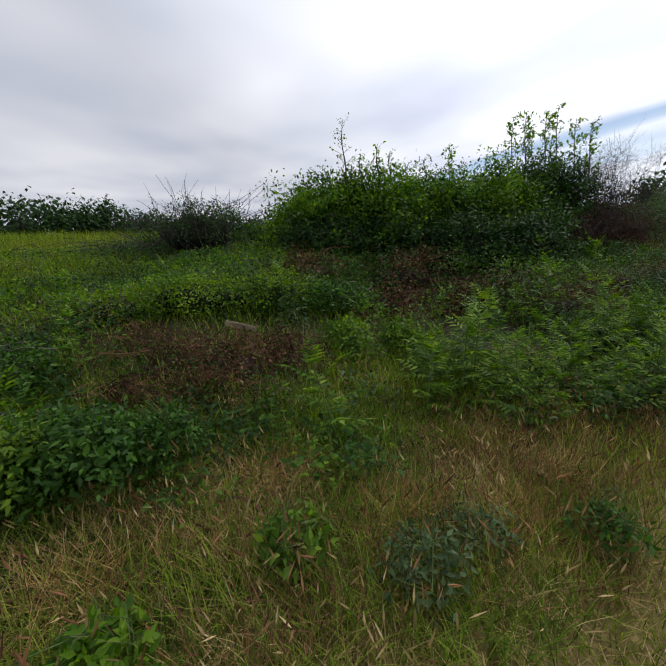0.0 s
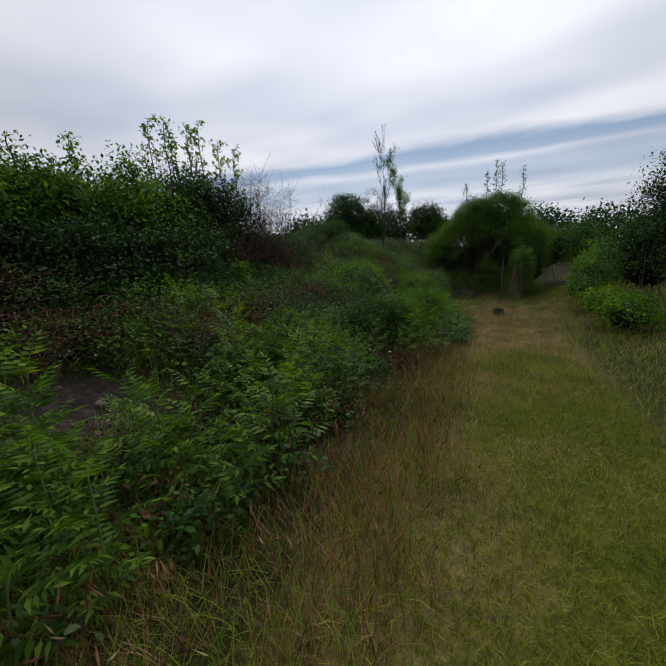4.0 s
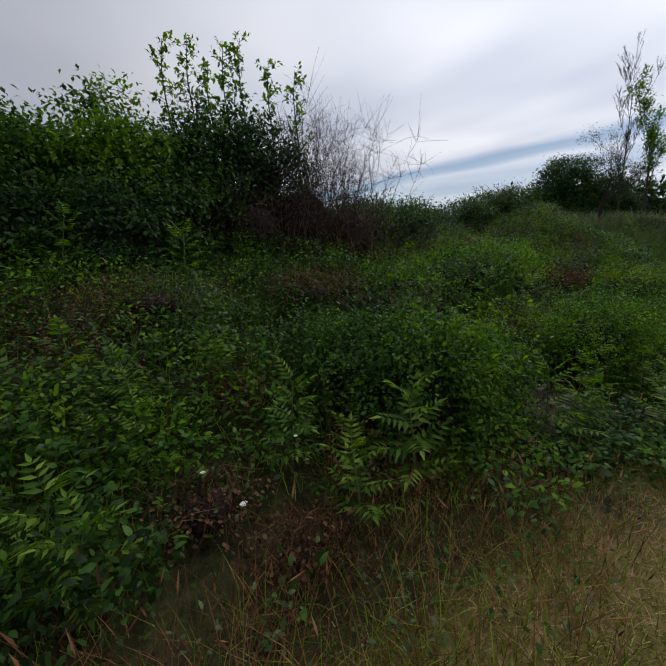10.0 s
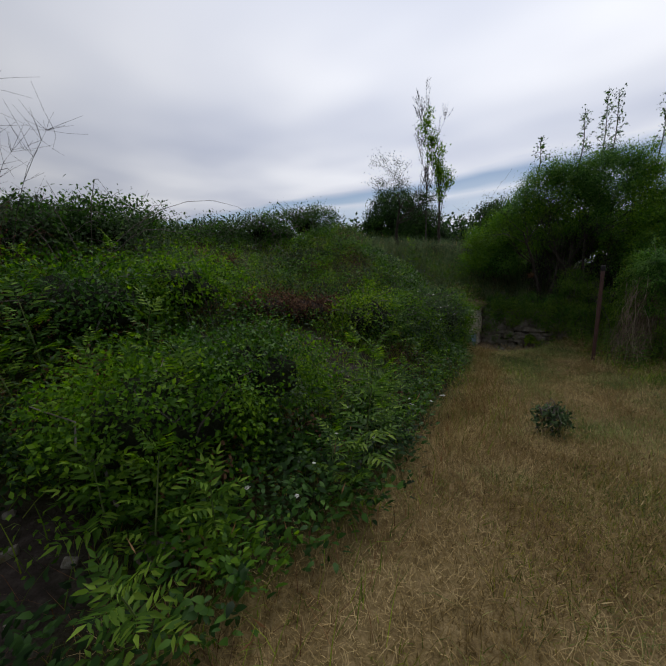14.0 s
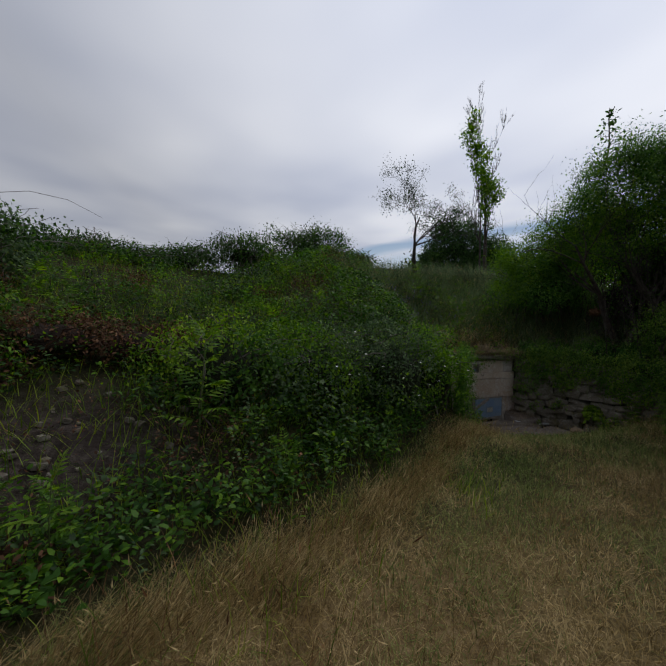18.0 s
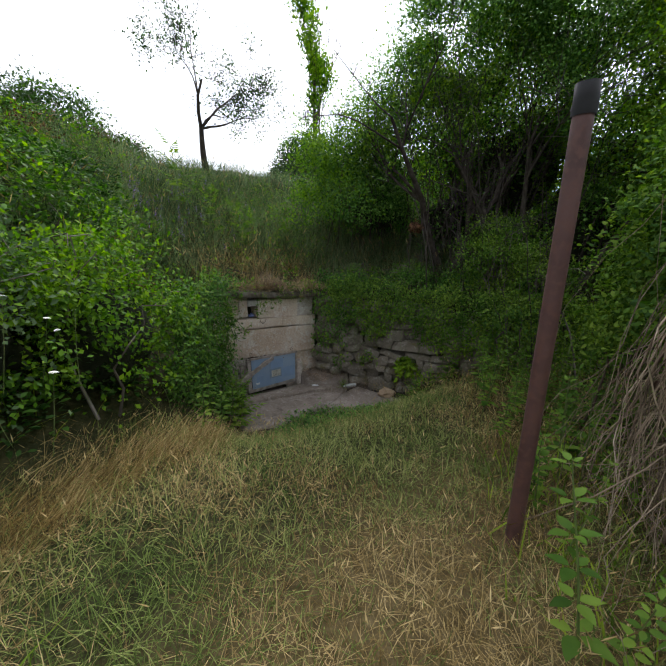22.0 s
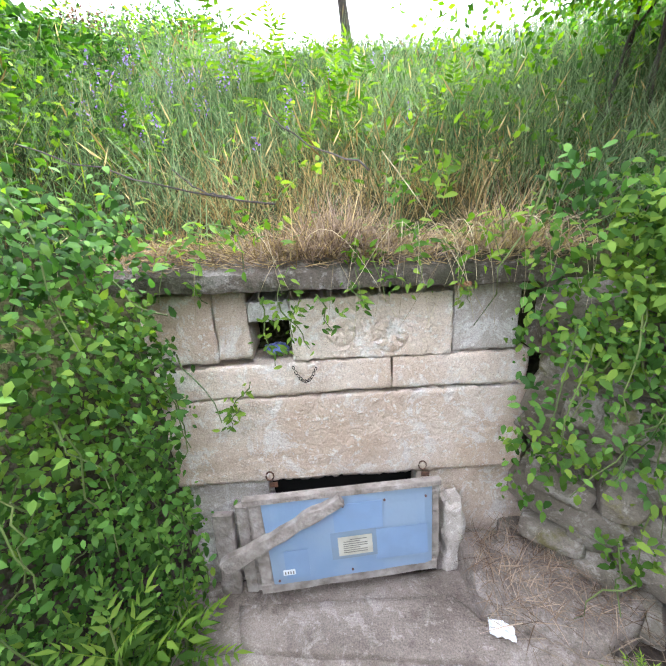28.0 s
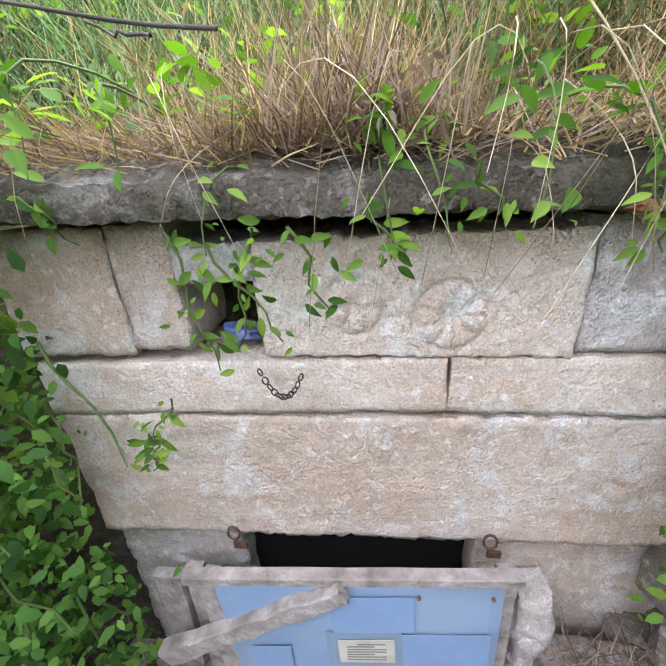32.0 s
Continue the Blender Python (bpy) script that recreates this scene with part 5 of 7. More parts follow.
for hx, hy, hr, hm, hs, lab in ((-0.29, 1.42, 0.16, LEAF_ELDER, 0.055, "broad-leaved green herb in the meadow"), (0.30, 1.27, 0.17, LEAF_GREY, 0.04, "silvery grey-green herb in the meadow"), (0.62, 1.5, 0.15, LEAF_GREY, 0.04, "silvery grey-green herb in the meadow"),
                               (-1.65, 1.95, 0.34, LEAF_MID, 0.055, "leafy green bramble sprawling in the meadow"), (-2.1, 1.75, 0.32, LEAF_ELDER, 0.055, "leafy green bramble sprawling in the meadow"), (-1.25, 2.15, 0.26, LEAF_MID, 0.05, "leafy green bramble sprawling in the meadow"),
                               (-0.95, 0.95, 0.15, LEAF_FRESH, 0.06, "broad-leaved green herb in the meadow"), (0.1, 4.25, 0.24, LEAF_ELDER, 0.06, "fresh green herb at the dark hollow"), (0.75, 4.5, 0.22, LEAF_ELDER, 0.06, "fresh green herb at the dark hollow"), (1.3, 1.55, 0.14, LEAF_MID, 0.05, "broad-leaved green herb in the meadow")):
    bush("meadow_herb", [(hx, hy, gz(hx, hy) + hr * 0.75, hr * 1.15, hr, hr * 0.85)], hm, 1500, hs, lab, "plant", group="herbs in the meadow", core=0, stems=8, stem_r=0.004, twig=STEM_GREEN, tv=LANCE_LEAF, tf=SMALL_F, clump=0.35)
bush("far_hedge", [(-3.5, 9.6, 2.1, 1.5, 1.0, 0.8), (-5.6, 10.6, 1.5, 1.8, 1.1, 0.6)], LEAF_DARK, 420, 0.06, "rounded dark hedge bush with bare twigs", second=LEAF_GREY, second_share=0.35, stems=220, stem_len=2.0, clump=0.2, twig=TWIG_DARK)
bush("low_hedge", [(-8.5, 9.5, 0.9, 2.2, 1.2, 0.7), (-11.5, 8.5, 0.9, 2.5, 1.4, 0.8)], LEAF_DARK, 300, 0.07, "low dark hedge on the skyline", second=LEAF_MID, second_share=0.3, stems=110, stem_len=1.8, clump=0.2, twig=TWIG_DARK)
bush("small_leaf_bush", [(-1.9, 10.0, 1.7, 0.9, 0.8, 0.75)], LEAF_MID, 520, 0.06, "green bush beside the hedge", second=LEAF_FRESH, second_share=0.3, stems=16)
bush("roadside_bramble", [(7.6, 5.45, -0.15, 0.65, 0.5, 0.62), (8.15, 5.8, -0.25, 0.65, 0.5, 0.55), (7.1, 5.85, -0.1, 0.55, 0.5, 0.48)], LEAF_MID, 2000, 0.04, "bramble bush beside the grass way", second=LEAF_FRESH, second_share=0.35, clump=0.25)
bush("roadside_bramble", [(10.6, 6.6, -0.3, 0.8, 0.6, 0.55), (11.4, 7.1, -0.25, 0.8, 0.6, 0.5)], LEAF_FRESH, 1600, 0.038, "fresh green weed clump beside the way", second=LEAF_MID, second_share=0.3, clump=0.25)
bush("bank_bramble", [(8.6, 8.2, 0.15, 1.2, 0.8, 0.55), (9.9, 8.8, 0.35, 1.2, 0.9, 0.55), (11.0, 9.6, 0.5, 1.2, 0.9, 0.5)], LEAF_MID, 620, 0.055, "spreading bramble on the bank", second=LEAF_FRESH, second_share=0.3, stems=24, clump=0.22)
for bx, by, br in ((5.95, 4.75, 0.30), (6.45, 4.45, 0.25), (5.3, 6.7, 0.55), (8.3, 7.4, 0.5), (7.0, 7.6, 0.6), (9.4, 8.6, 0.55), (3.6, 5.6, 0.5)):
    bush("dead_bramble", [(bx, by, gz(bx, by) + br * 0.45, br * 1.3, br, br * 0.6)], LEAF_DEAD, 700, 0.032, "brown patch of dead bramble on the bank", "dead bramble", group="dead brambles on the bank", stems=36, stem_r=0.004, twig=LEAF_DEAD, core_mat=CORE_SHADE_BROWN, second=LEAF_GREY, second_share=0.2, core=0.35, stem_len=1.4)
bush("red_leaf_bush", [(12.5, 9.9, gz(12.5, 9.9) + 0.2, 0.8, 0.5, 0.34), (13.4, 10.1, gz(13.4, 10.1) + 0.2, 0.8, 0.45, 0.36), (14.1, 10.3, gz(14.1, 10.3) + 0.15, 0.5, 0.4, 0.3)], LEAF_DEAD, 620, 0.045, "reddish-brown dying bramble bush", stems=40, core_mat=CORE_SHADE_BROWN, twig=LEAF_DEAD, stem_len=1.3)
bush("grey_green_bush", [(14.4, 9.3, -0.2, 0.9, 0.7, 0.6)], LEAF_MID, 820, 0.05, "grey-green bramble over the bank", second=LEAF_LIME, second_share=0.25, stems=30, stem_len=1.3)
bush("large_bramble", [(15.6, 9.6, -0.4, 1.0, 0.8, 0.75), (16.7, 9.9, -0.45, 1.0, 0.8, 0.8), (17.6, 10.3, -0.55, 0.8, 0.7, 0.85)], LEAF_FRESH, 1100, 0.042, "large bramble bush covering the bank beside the stone front", second=LEAF_GREY, second_share=0.4, stems=60, clump=0.2, stem_len=1.25)
for bx, by, bz, r in ((13.2, 16.2, 1.8, 0.6), (14.8, 16.3, 2.1, 0.75), (17.0, 17.2, 2.5, 1.0), (11.0, 15.6, 1.7, 0.7), (8.6, 14.8, 1.5, 0.8), (17.6, 16.4, 2.0, 0.7), (18.4, 16.6, 2.0, 0.6), (15.5, 16.4, 1.8, 0.6), (12.1, 15.8, 1.6, 0.6), (9.8, 15.2, 1.5, 0.6), (10.2, 12.2, 1.4, 0.9), (8.9, 11.6, 1.3, 0.8)):
    bush("ridge_bush", [(bx, by, bz, r * 1.5, r, r * 0.75)], LEAF_MID, 620, 0.07, "dark low bush on the ridge", group="bushes on the ridge", second=LEAF_GREY, second_share=0.5, stems=60, stem_len=1.5, core=0.35)

# trees
rng = np.random.default_rng(41)
tree("small_tree", (20.04, 15.24, gz(20.04, 15.24) - 0.05), (-0.06, 0, 1), 1.75, 0.075, 4, "small dark tree with an uneven leafy crown", LEAF_DARK, 0.05, 2, 0.08, fork=(4, 5), spreadout=1.25, lift=0.10, wobble=0.15, shrink=(0.5, 0.72), least=0.005)
tree("birch", (25.4, 19.1, gz(25.4, 19.1)), (0, 0, 1), 6.2, 0.045, 3, "tall thin birch, almost bare", None, bark=TWIG_DARK, fork=(14, 16), spreadout=0.85, lift=0.4, shrink=(0.2, 0.34), wobble=0.035, least=0.005)
for tx, ty, h, r in ((30.0, 27.5, 3.6, 2.2), (30.5, 25, 2.4, 1.7), (33, 20, 2.6, 1.6)):
    z = gz(tx, ty)
    bush("oak", [(tx, ty, z + h, r, r, r * 0.85), (tx + r * 0.75, ty - 0.3, z + h * 0.7, r * 0.7, r * 0.8, r * 0.6), (tx - r * 0.7, ty, z + h * 0.65, r * 0.65, r * 0.8, r * 0.55), (tx, ty, z + h * 0.45, r * 0.8, r * 0.8, r * 0.5)],
         LEAF_DARK, 260, 0.13, "distant oak with a dark uneven crown", "tree", group="far trees", second=LEAF_MID, second_share=0.3, stems=24, core=0.3, clump=0.24)
for k in range(26):
    a = radians(-8 + k * 7.3)
    dist = 42 + 16 * rng.random()
    tx, ty = 6 + dist * math.cos(a), 4 + dist * math.sin(a)
    r = rng.uniform(2.2, 3.6)
    z = gz(tx, ty)
    bush("field_tree", [(tx, ty, z + r * 0.8, r * 1.5, r * 1.3, r), (tx + r, ty + r, z + r * 0.6, r * 1.2, r * 1.2, r * 0.8)], LEAF_DARK, 14, 0.42, "distant dark tree in the far hedge line", "tree", group="far hedge line", stems=6, core=0.35, clump=0.24)

# big shrub right of the stone front, with limbs
bush("big_shrub", [(21.6, 12.0, 1.2, 1.1, 0.9, 1.3), (22.4, 11.3, 2.0, 1.2, 1.1, 1.4), (23.1, 10.2, 2.3, 1.3, 1.2, 1.5), (23.5, 8.9, 2.3, 1.3, 1.2, 1.5), (23.2, 7.9, 1.5, 1.1, 1.0, 1.4), (22.5, 10.6, 3.2, 1.1, 1.0, 0.9), (23.3, 9.4, 3.5, 1.2, 1.1, 0.8)],
     LEAF_FRESH, 2100, 0.044, "big dense shrub with dark inner branches", second=LEAF_MID_LIT, second_share=0.5, core=0, stems=70, clump=0.26, stem_len=1.0, twig=BARK)
# large cores added to block sky light and darken the big shrub's depth
bush("back_shrub", [(24.0, 10.6, 1.7, 1.2, 1.0, 1.0), (24.8, 9.0, 1.6, 1.1, 1.1, 1.0), (23.4, 11.2, 0.7, 1.2, 1.0, 1.0), (24.2, 9.6, 0.5, 1.1, 1.2, 1.2), (24.2, 8.0, 0.2, 1.1, 1.0, 1.2), (22.6, 12.4, 0.9, 1.1, 0.8, 0.9)], LEAF_FRESH, 650, 0.055, "dark shrub growth behind the big shrub", second=LEAF_MID_LIT, second_share=0.4, stems=40, core=0.62, clump=0.24)
# crooked limbs of the big shrub, grown as separate pieces
for k, (bx, by, dx, dy, ln, rad) in enumerate(((22.3, 10.6, -0.25, 0.1, 2.4, 0.07), (22.5, 10.3, 0.2, 0.2, 2.6, 0.08), (22.6, 9.9, -0.3, -0.2, 2.3, 0.06), (23.2, 9.0, 0.1, -0.3, 2.3, 0.07), (23.0, 9.4, -0.35, 0.3, 2.2, 0.06), (21.7, 11.9, -0.1, 0.2, 1.9, 0.05))):
    tree("crooked_tree", (bx, by, gz(bx, by) - 0.05), (dx, dy, 1), ln, rad, 2, "dark crooked little tree inside the big shrub", None, bark=BARK, category="tree", fork=(6, 8), spreadout=0.9, lift=0.15, wobble=0.15)
tree("young_tree", (23.4, 16.2, gz(23.4, 16.2)), (-0.08, 0, 1), 3.4, 0.07, 3, "young leafy tree behind the big shrub", LEAF_FRESH, 0.10, 3, 0.10, fork=(5, 6), spreadout=0.7, lift=0.4, wobble=0.08, shrink=(0.35, 0.55), least=0.006)
for x, y, z, h in ((23.6, 9.9, 4.0, 2.2), (23.1, 9.4, 4.0, 1.9), (22.6, 10.0, 3.9, 1.6), (24.0, 8.6, 3.9, 1.8), (22.0, 10.9, 3.7, 1.2)):
    shoot(x, y, z, h, LEAF_MID, "tall leafy shoot above the big shrub", 0.075, 7)
bush("wall_top_shrub", [(21.25, 11.35, -0.25, 0.5, 0.35, 0.28), (21.75, 10.7, -0.2, 0.45, 0.4, 0.3), (22.1, 9.9, -0.25, 0.45, 0.5, 0.35)], LEAF_MID_LIT, 2300, 0.036, "leafy shrub over the rubble wall", second=LEAF_FRESH_LIT, second_share=0.4, core=0, stems=30, clump=0.24)
bush("dog_rose", [(22.0, 9.55, 0.15, 0.55, 0.5, 0.45), (22.25, 9.1, -0.1, 0.5, 0.5, 0.55), (21.95, 9.2, -0.55, 0.4, 0.4, 0.45), (22.3, 9.7, 0.55, 0.4, 0.4, 0.3)], LEAF_MID_LIT, 1700, 0.034, "dog rose with small grey-green leaves leaning over the wall", second=LEAF_FRESH_LIT, second_share=0.5, core=0, stems=46, clump=0.26, stem_len=1.3)
bush("withered_spray", [(21.62, 10.6, 0.62, 0.09, 0.08, 0.09)], LEAF_DEAD, 1300, 0.035, "spray of withered brown leaves on a twig", "twig", core=0, stems=1, twig=TWIG_DARK)
bush("yellowing_plant", [(21.3, 10.27, -1.38, 0.13, 0.12, 0.17)], LEAF_LIME, 900, 0.07, "yellowing leafy plant at the wall's foot", "plant", core=0, stems=6, tv=OVAL_V, tf=OVAL_F)
tree("leaning_tree", (22.85, 7.85, gz(22.85, 7.85) - 0.05), (0.12, -0.08, 1), 2.3, 0.075, 2, "dark reddish-brown leaning tree beside the wall", LEAF_FRESH, 0.05, 6, 0.14, bark=RUST_BARK, fork=(6, 7), spreadout=0.9, lift=0.25, wobble=0.05)
tree("elder_sapling", (22.1, 10.35, gz(22.1, 10.35) - 0.05), (0.1, -0.1, 1), 2.1, 0.085, 3, "many-stemmed dark little tree with twiggy limbs", LEAF_MID, 0.04, 2, 0.1, fork=(5, 6), spreadout=0.85, lift=0.2, wobble=0.15)
canes("shrub_twigs", 90, 22.7, 10.2, 1.0, 1.2, 2.6, TWIG_DARK, "dense dark twigs inside the big shrub", "twigs", 0.45, 0.007, upright=0.45, side_twigs=8)
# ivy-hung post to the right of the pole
bush("ivy_clump", [(20.25, 6.95, 0.0, 0.40, 0.38, 0.5), (20.2, 7.0, 0.65, 0.5, 0.42, 0.6), (20.8, 7.4, 0.2, 0.55, 0.5, 0.9), (20.5, 6.7, -0.7, 0.5, 0.45, 0.45), (21.3, 7.6, -0.2, 0.6, 0.5, 0.8)], LEAF_FRESH_LIT, 2900, 0.041, "ivy and creeper hanging over a stump beside the pole", second=LEAF_MID_LIT, second_share=0.35, core=0, stems=30, clump=0.24, twig=TWIG_BROWN, tv=OVAL_V, tf=OVAL_F)
root = thing("hanging_stems", (20.0, 7.15, gz(20.0, 7.15)), "tangle of dry brown stems hanging below the ivy", "dry stems")
inv = Matrix.Translation(root.location).inverted()
for nm, count, rad in (("stem", 44, 0.0045), ("thin_stem_tangle", 320, 0.002)):
    tubes = []
    for k in range(count):
        p0 = np.array([20.12 + rng.normal() * 0.25, 7.12 + rng.normal() * 0.15, rng.uniform(-0.7, 0.7)])
        p1 = p0 + np.array([rng.normal() * 0.28, rng.normal() * 0.22, 0])
        p1[2] = gz(p1[0], p1[1]) + (0 if rng.random() < 0.6 else rng.uniform(0, 0.5))
        t = np.linspace(0, 1, 9)[:, None]
        bow = unit(rand_dirs(1)[0] * np.array([1, 1, 0.2])) * rng.uniform(0.05, 0.35)
        pts = p0 * (1 - t) + p1 * t + bow * np.sin(np.pi * t) + np.cumsum(rng.normal(size=(9, 3)) * 0.026, 0)
        tubes.append(tube(pts, np.linspace(rad, rad * 0.6, 9), 4 if rad < 0.004 else 6))
        if nm == "stem":
            v, f = tubes[-1]
            piece("stem", mesh_of("stem", v, f, TWIG_PALE if k % 3 == 0 else TWIG_BROWN, True), root).matrix_parent_inverse = inv
    if nm != "stem":
        v, f = joined(tubes)
        tagged(piece(nm, mesh_of(nm, v, f, TWIG_BROWN), root), kind="stuff").matrix_parent_inverse = inv
# scrub on the far side of the way
bush("verge_shrub", [(14.8, 2.2, 1.0, 1.1, 1.0, 1.4), (15.9, 1.6, 1.9, 1.3, 1.2, 1.7), (16.8, 2.4, 0.6, 1.2, 1.0, 1.0)], LEAF_DARK, 420, 0.075, "dark verge shrub beyond the way", second=LEAF_MID, second_share=0.35, stems=40, clump=0.22)
bush("verge_creeper", [(12.8, 2.2, -0.4, 1.0, 0.7, 0.5), (14.0, 2.9, -0.3, 1.0, 0.6, 0.45)], LEAF_FRESH, 520, 0.075, "light green creeper on the verge", second=LEAF_LIME, second_share=0.3, stems=16)
bush("verge_creeper", [(17.5, 3.9, -0.3, 1.4, 0.6, 0.5), (20.0, 4.2, 0.1, 1.5, 0.8, 0.7), (22.8, 4.4, 0.4, 1.8, 1.0, 1.0)], LEAF_MID, 380, 0.08, "scrub along the climbing way", second=LEAF_FRESH, second_share=0.3, stems=16)
bush("poplar", [(18.6, 1.0, 3.2, 0.9, 0.9, 1.6), (18.6, 1.0, 5.4, 1.0, 1.0, 1.9), (18.7, 1.0, 8.0, 0.8, 0.8, 1.9)], LEAF_DARK, 300, 0.08, "tall narrow leafy tree beyond the way", "tree", second=LEAF_MID, second_share=0.35, core=0.3, stems=30, clump=0.26)
bush("east_shrub", [(25.5, 6.9, 1.2, 1.4, 1.0, 1.1), (27.5, 6.2, 1.4, 1.6, 1.2, 1.2), (24.6, 8.0, 1.2, 1.2, 1.0, 1.4)], LEAF_MID, 300, 0.08, "green shrub where the way climbs", second=LEAF_FRESH, second_share=0.35, stems=20)
bush("way_end_shrub", [(28.5, 9.6, 0.7, 2.0, 1.4, 1.6), (31.5, 9.0, 0.8, 2.2, 1.6, 1.7), (26.0, 9.0, 0.3, 1.4, 1.0, 1.2)], LEAF_MID, 240, 0.09, "green shrubs beyond the climbing way", second=LEAF_FRESH, second_share=0.3, stems=16)
tree("overhanging_tree", (9.2, -1.4, gz(9.2, -1.4)), (-0.05, 0.1, 1), 2.6, 0.09, 2, "broad-leaved tree overhanging the way", LEAF_FRESH, 0.11, 4, 0.18, fork=(5, 6), spreadout=1.0)

# ---- stone front ----


def block(name, x0, x1, z0, z1, y0=11.30, depth=0.36, mat=LIMESTONE, parent=None, seed=0, bev=0.003, rough=0.0034, slope=0.0, low=0.0, carve=None, label="", cell=0.013):
    """A hewn block with worn edges. slope: rise of its top to the right; low: rise of its foot."""
    nu, nv = max(4, int((x1 - x0) / cell)), max(3, int((z1 - z0) / cell))
    bm = bmesh.new()
    rows_ = []
    for j in range(nv + 1):
        line = []
        for i in range(nu + 1):
            u, v = i / nu, j / nv
            x = x0 + (x1 - x0) * u
            za, zb = z0 + low * u, z1 + slope * u
            z = za + (zb - za) * v
            e = min(u * (x1 - x0), (1 - u) * (x1 - x0), v * (zb - za), (1 - v) * (zb - za))
            y = y0 + max(0, bev - e) * 0.8 + (noise.noise((x * 6, seed, z * 7)) * 1.2 + noise.noise((x * 19, seed, z * 23)) + max(0, noise.noise((x * 34, seed, z * 34)) - 0.15) * 2.4 + 0.5 * noise.noise((x * 75, seed, z * 75 + x * 40))) * rough
            if carve:
                y += carve(x, z)
            edge_k = 2.6 if e < 1e-6 else 0.3
            x += noise.noise((x * 9, seed + 3, z * 9)) * rough * edge_k
            z += (0.6 * noise.noise((x * 8, seed + 7, z * 8)) + 0.6 * noise.noise((x * 25, seed + 9, z * 25)) + 0.7 * noise.noise((x * 61, seed + 5, z * 61))) * rough * edge_k
            line.append(bm.verts.new((x, y, z)))
        rows_.append(line)
    for j in range(nv):
        for i in range(nu):
            bm.faces.new((rows_[j][i], rows_[j][i + 1], rows_[j + 1][i + 1], rows_[j + 1][i]))
    edges = [e for e in bm.edges if len(e.link_faces) == 1]
    for v in bmesh.ops.extrude_edge_only(bm, edges=edges)["geom"]:
        if isinstance(v, bmesh.types.BMVert):
            v.co.y = y0 + depth
    bmesh.ops.recalc_face_normals(bm, faces=bm.faces)
    for fa in bm.faces:
        fa.smooth = abs(fa.normal.y) > 0.35 and max(v.co.y for v in fa.verts) < y0 + depth * 0.6
    return part(name, bm, mat, parent, label)


front = thing("stone_front", (19.7, 11.3, -1.66), "old stone front of pale hewn limestone blocks set into the bank", "stone wall", kind="structure")
FRONT_INV = Matrix.Translation(front.location).inverted()
front.location.y, front.rotation_euler.z = 11.345, 0.062


def fblock(*a, **k):
    ob = block(*a, parent=front, **k)
    ob.matrix_parent_inverse = FRONT_INV
    return ob


def rosette(cx, cz, r, petals, depth_=0.010):
    def cut(x, z):
        dx, dz = x - cx, z - cz
        q = math.hypot(dx, dz)
        if q > r * 1.3:
            return 0.0
        ring = math.exp(-((q - r) / 0.0055) ** 2)
        spoke = 0.0
        if q < r * 0.95:
            a = math.atan2(dz, dx) * petals / (2 * math.pi)
            spoke = math.exp(-((abs(a - round(a)) * 2 * math.pi * q / petals) / 0.006) ** 2)
        hub = math.exp(-((q - r * 0.22) / 0.004) ** 2) if q < r * 0.4 else 0.0
        swell = 0.5 * max(0.0, math.sin(math.pi * min(1.0, q / r))) if q < r else 0.0
        return depth_ * (max(ring, spoke * 0.9, hub * 0.7) - swell)
    return cut


big_rose = rosette(19.882, -0.60, 0.072, 9, 0.0105)
small_rose = rosette(19.69, -0.575, 0.06, 6, 0.008)


def block_carving(x, z):
    return big_rose(x, z) + small_rose(x, z) - 0.006 * math.exp(-((x - 20.02) / 0.03) ** 2 - ((z + 0.52) / 0.02) ** 2) + (0.004 if x < 19.77 else 0.0)


def pitted(cx, cz, r):
    return lambda x, z: 0.03 * math.exp(-((x - cx) / r) ** 2 - ((z - cz) / (r * 0.8)) ** 2) * (0.6 + 0.8 * noise.noise((x * 30, 4, z * 30)))


def ledge_slab():
    """One long slab: an upright worn face and a weathered sloping top."""
    prof = [(11.50, -0.394), (11.24, -0.396), (11.216, -0.393), (11.213, -0.374), (11.214, -0.352), (11.218, -0.336), (11.236, -0.331), (11.262, -0.320), (11.29, -0.305), (11.32, -0.292), (11.36, -0.282), (11.45, -0.272), (11.62, -0.268)]
    bm = bmesh.new()
    n = 190
    loops = []
    for i in range(n + 1):
        x = 18.90 + 1.58 * i / n
        row = []
        for k, (y, z) in enumerate(prof):
            a = 0.007 if 2 <= k <= 5 else 0.016
            y += a * (noise.noise((x * 7, k * 0.4, 1)) + noise.noise((x * 26, k * 0.9, 2))) * (k > 0)
            y += (0.010 if k > 5 else 0.004) * noise.noise((x * 60, k * 1.3, 4)) * (k > 0)
            z += 0.004 * noise.noise((x * 4, 5, 0)) + (0.006 if k < 6 else 0.014) * noise.noise((x * 21, k * 0.7, 6)) + 0.007 * noise.noise((x * 47, k, 9)) - 0.022 * (x - 19.7)
            row.append(bm.verts.new((x, y, z)))
        loops.append(row)
    for i in range(n):
        for k in range(len(prof) - 1):
            bm.faces.new((loops[i][k], loops[i + 1][k], loops[i + 1][k + 1], loops[i][k + 1]))
    bm.faces.new(loops[0])
    bm.faces.new(loops[-1][::-1])
    bmesh.ops.recalc_face_normals(bm, faces=bm.faces)
    for fa in bm.faces:
        fa.smooth = len(fa.verts) == 4
    for i in range(n):
        for k in (2, 5):
            e = bm.edges.get((loops[i][k], loops[i + 1][k]))
            e.smooth = False
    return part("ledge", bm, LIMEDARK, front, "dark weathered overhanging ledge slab")


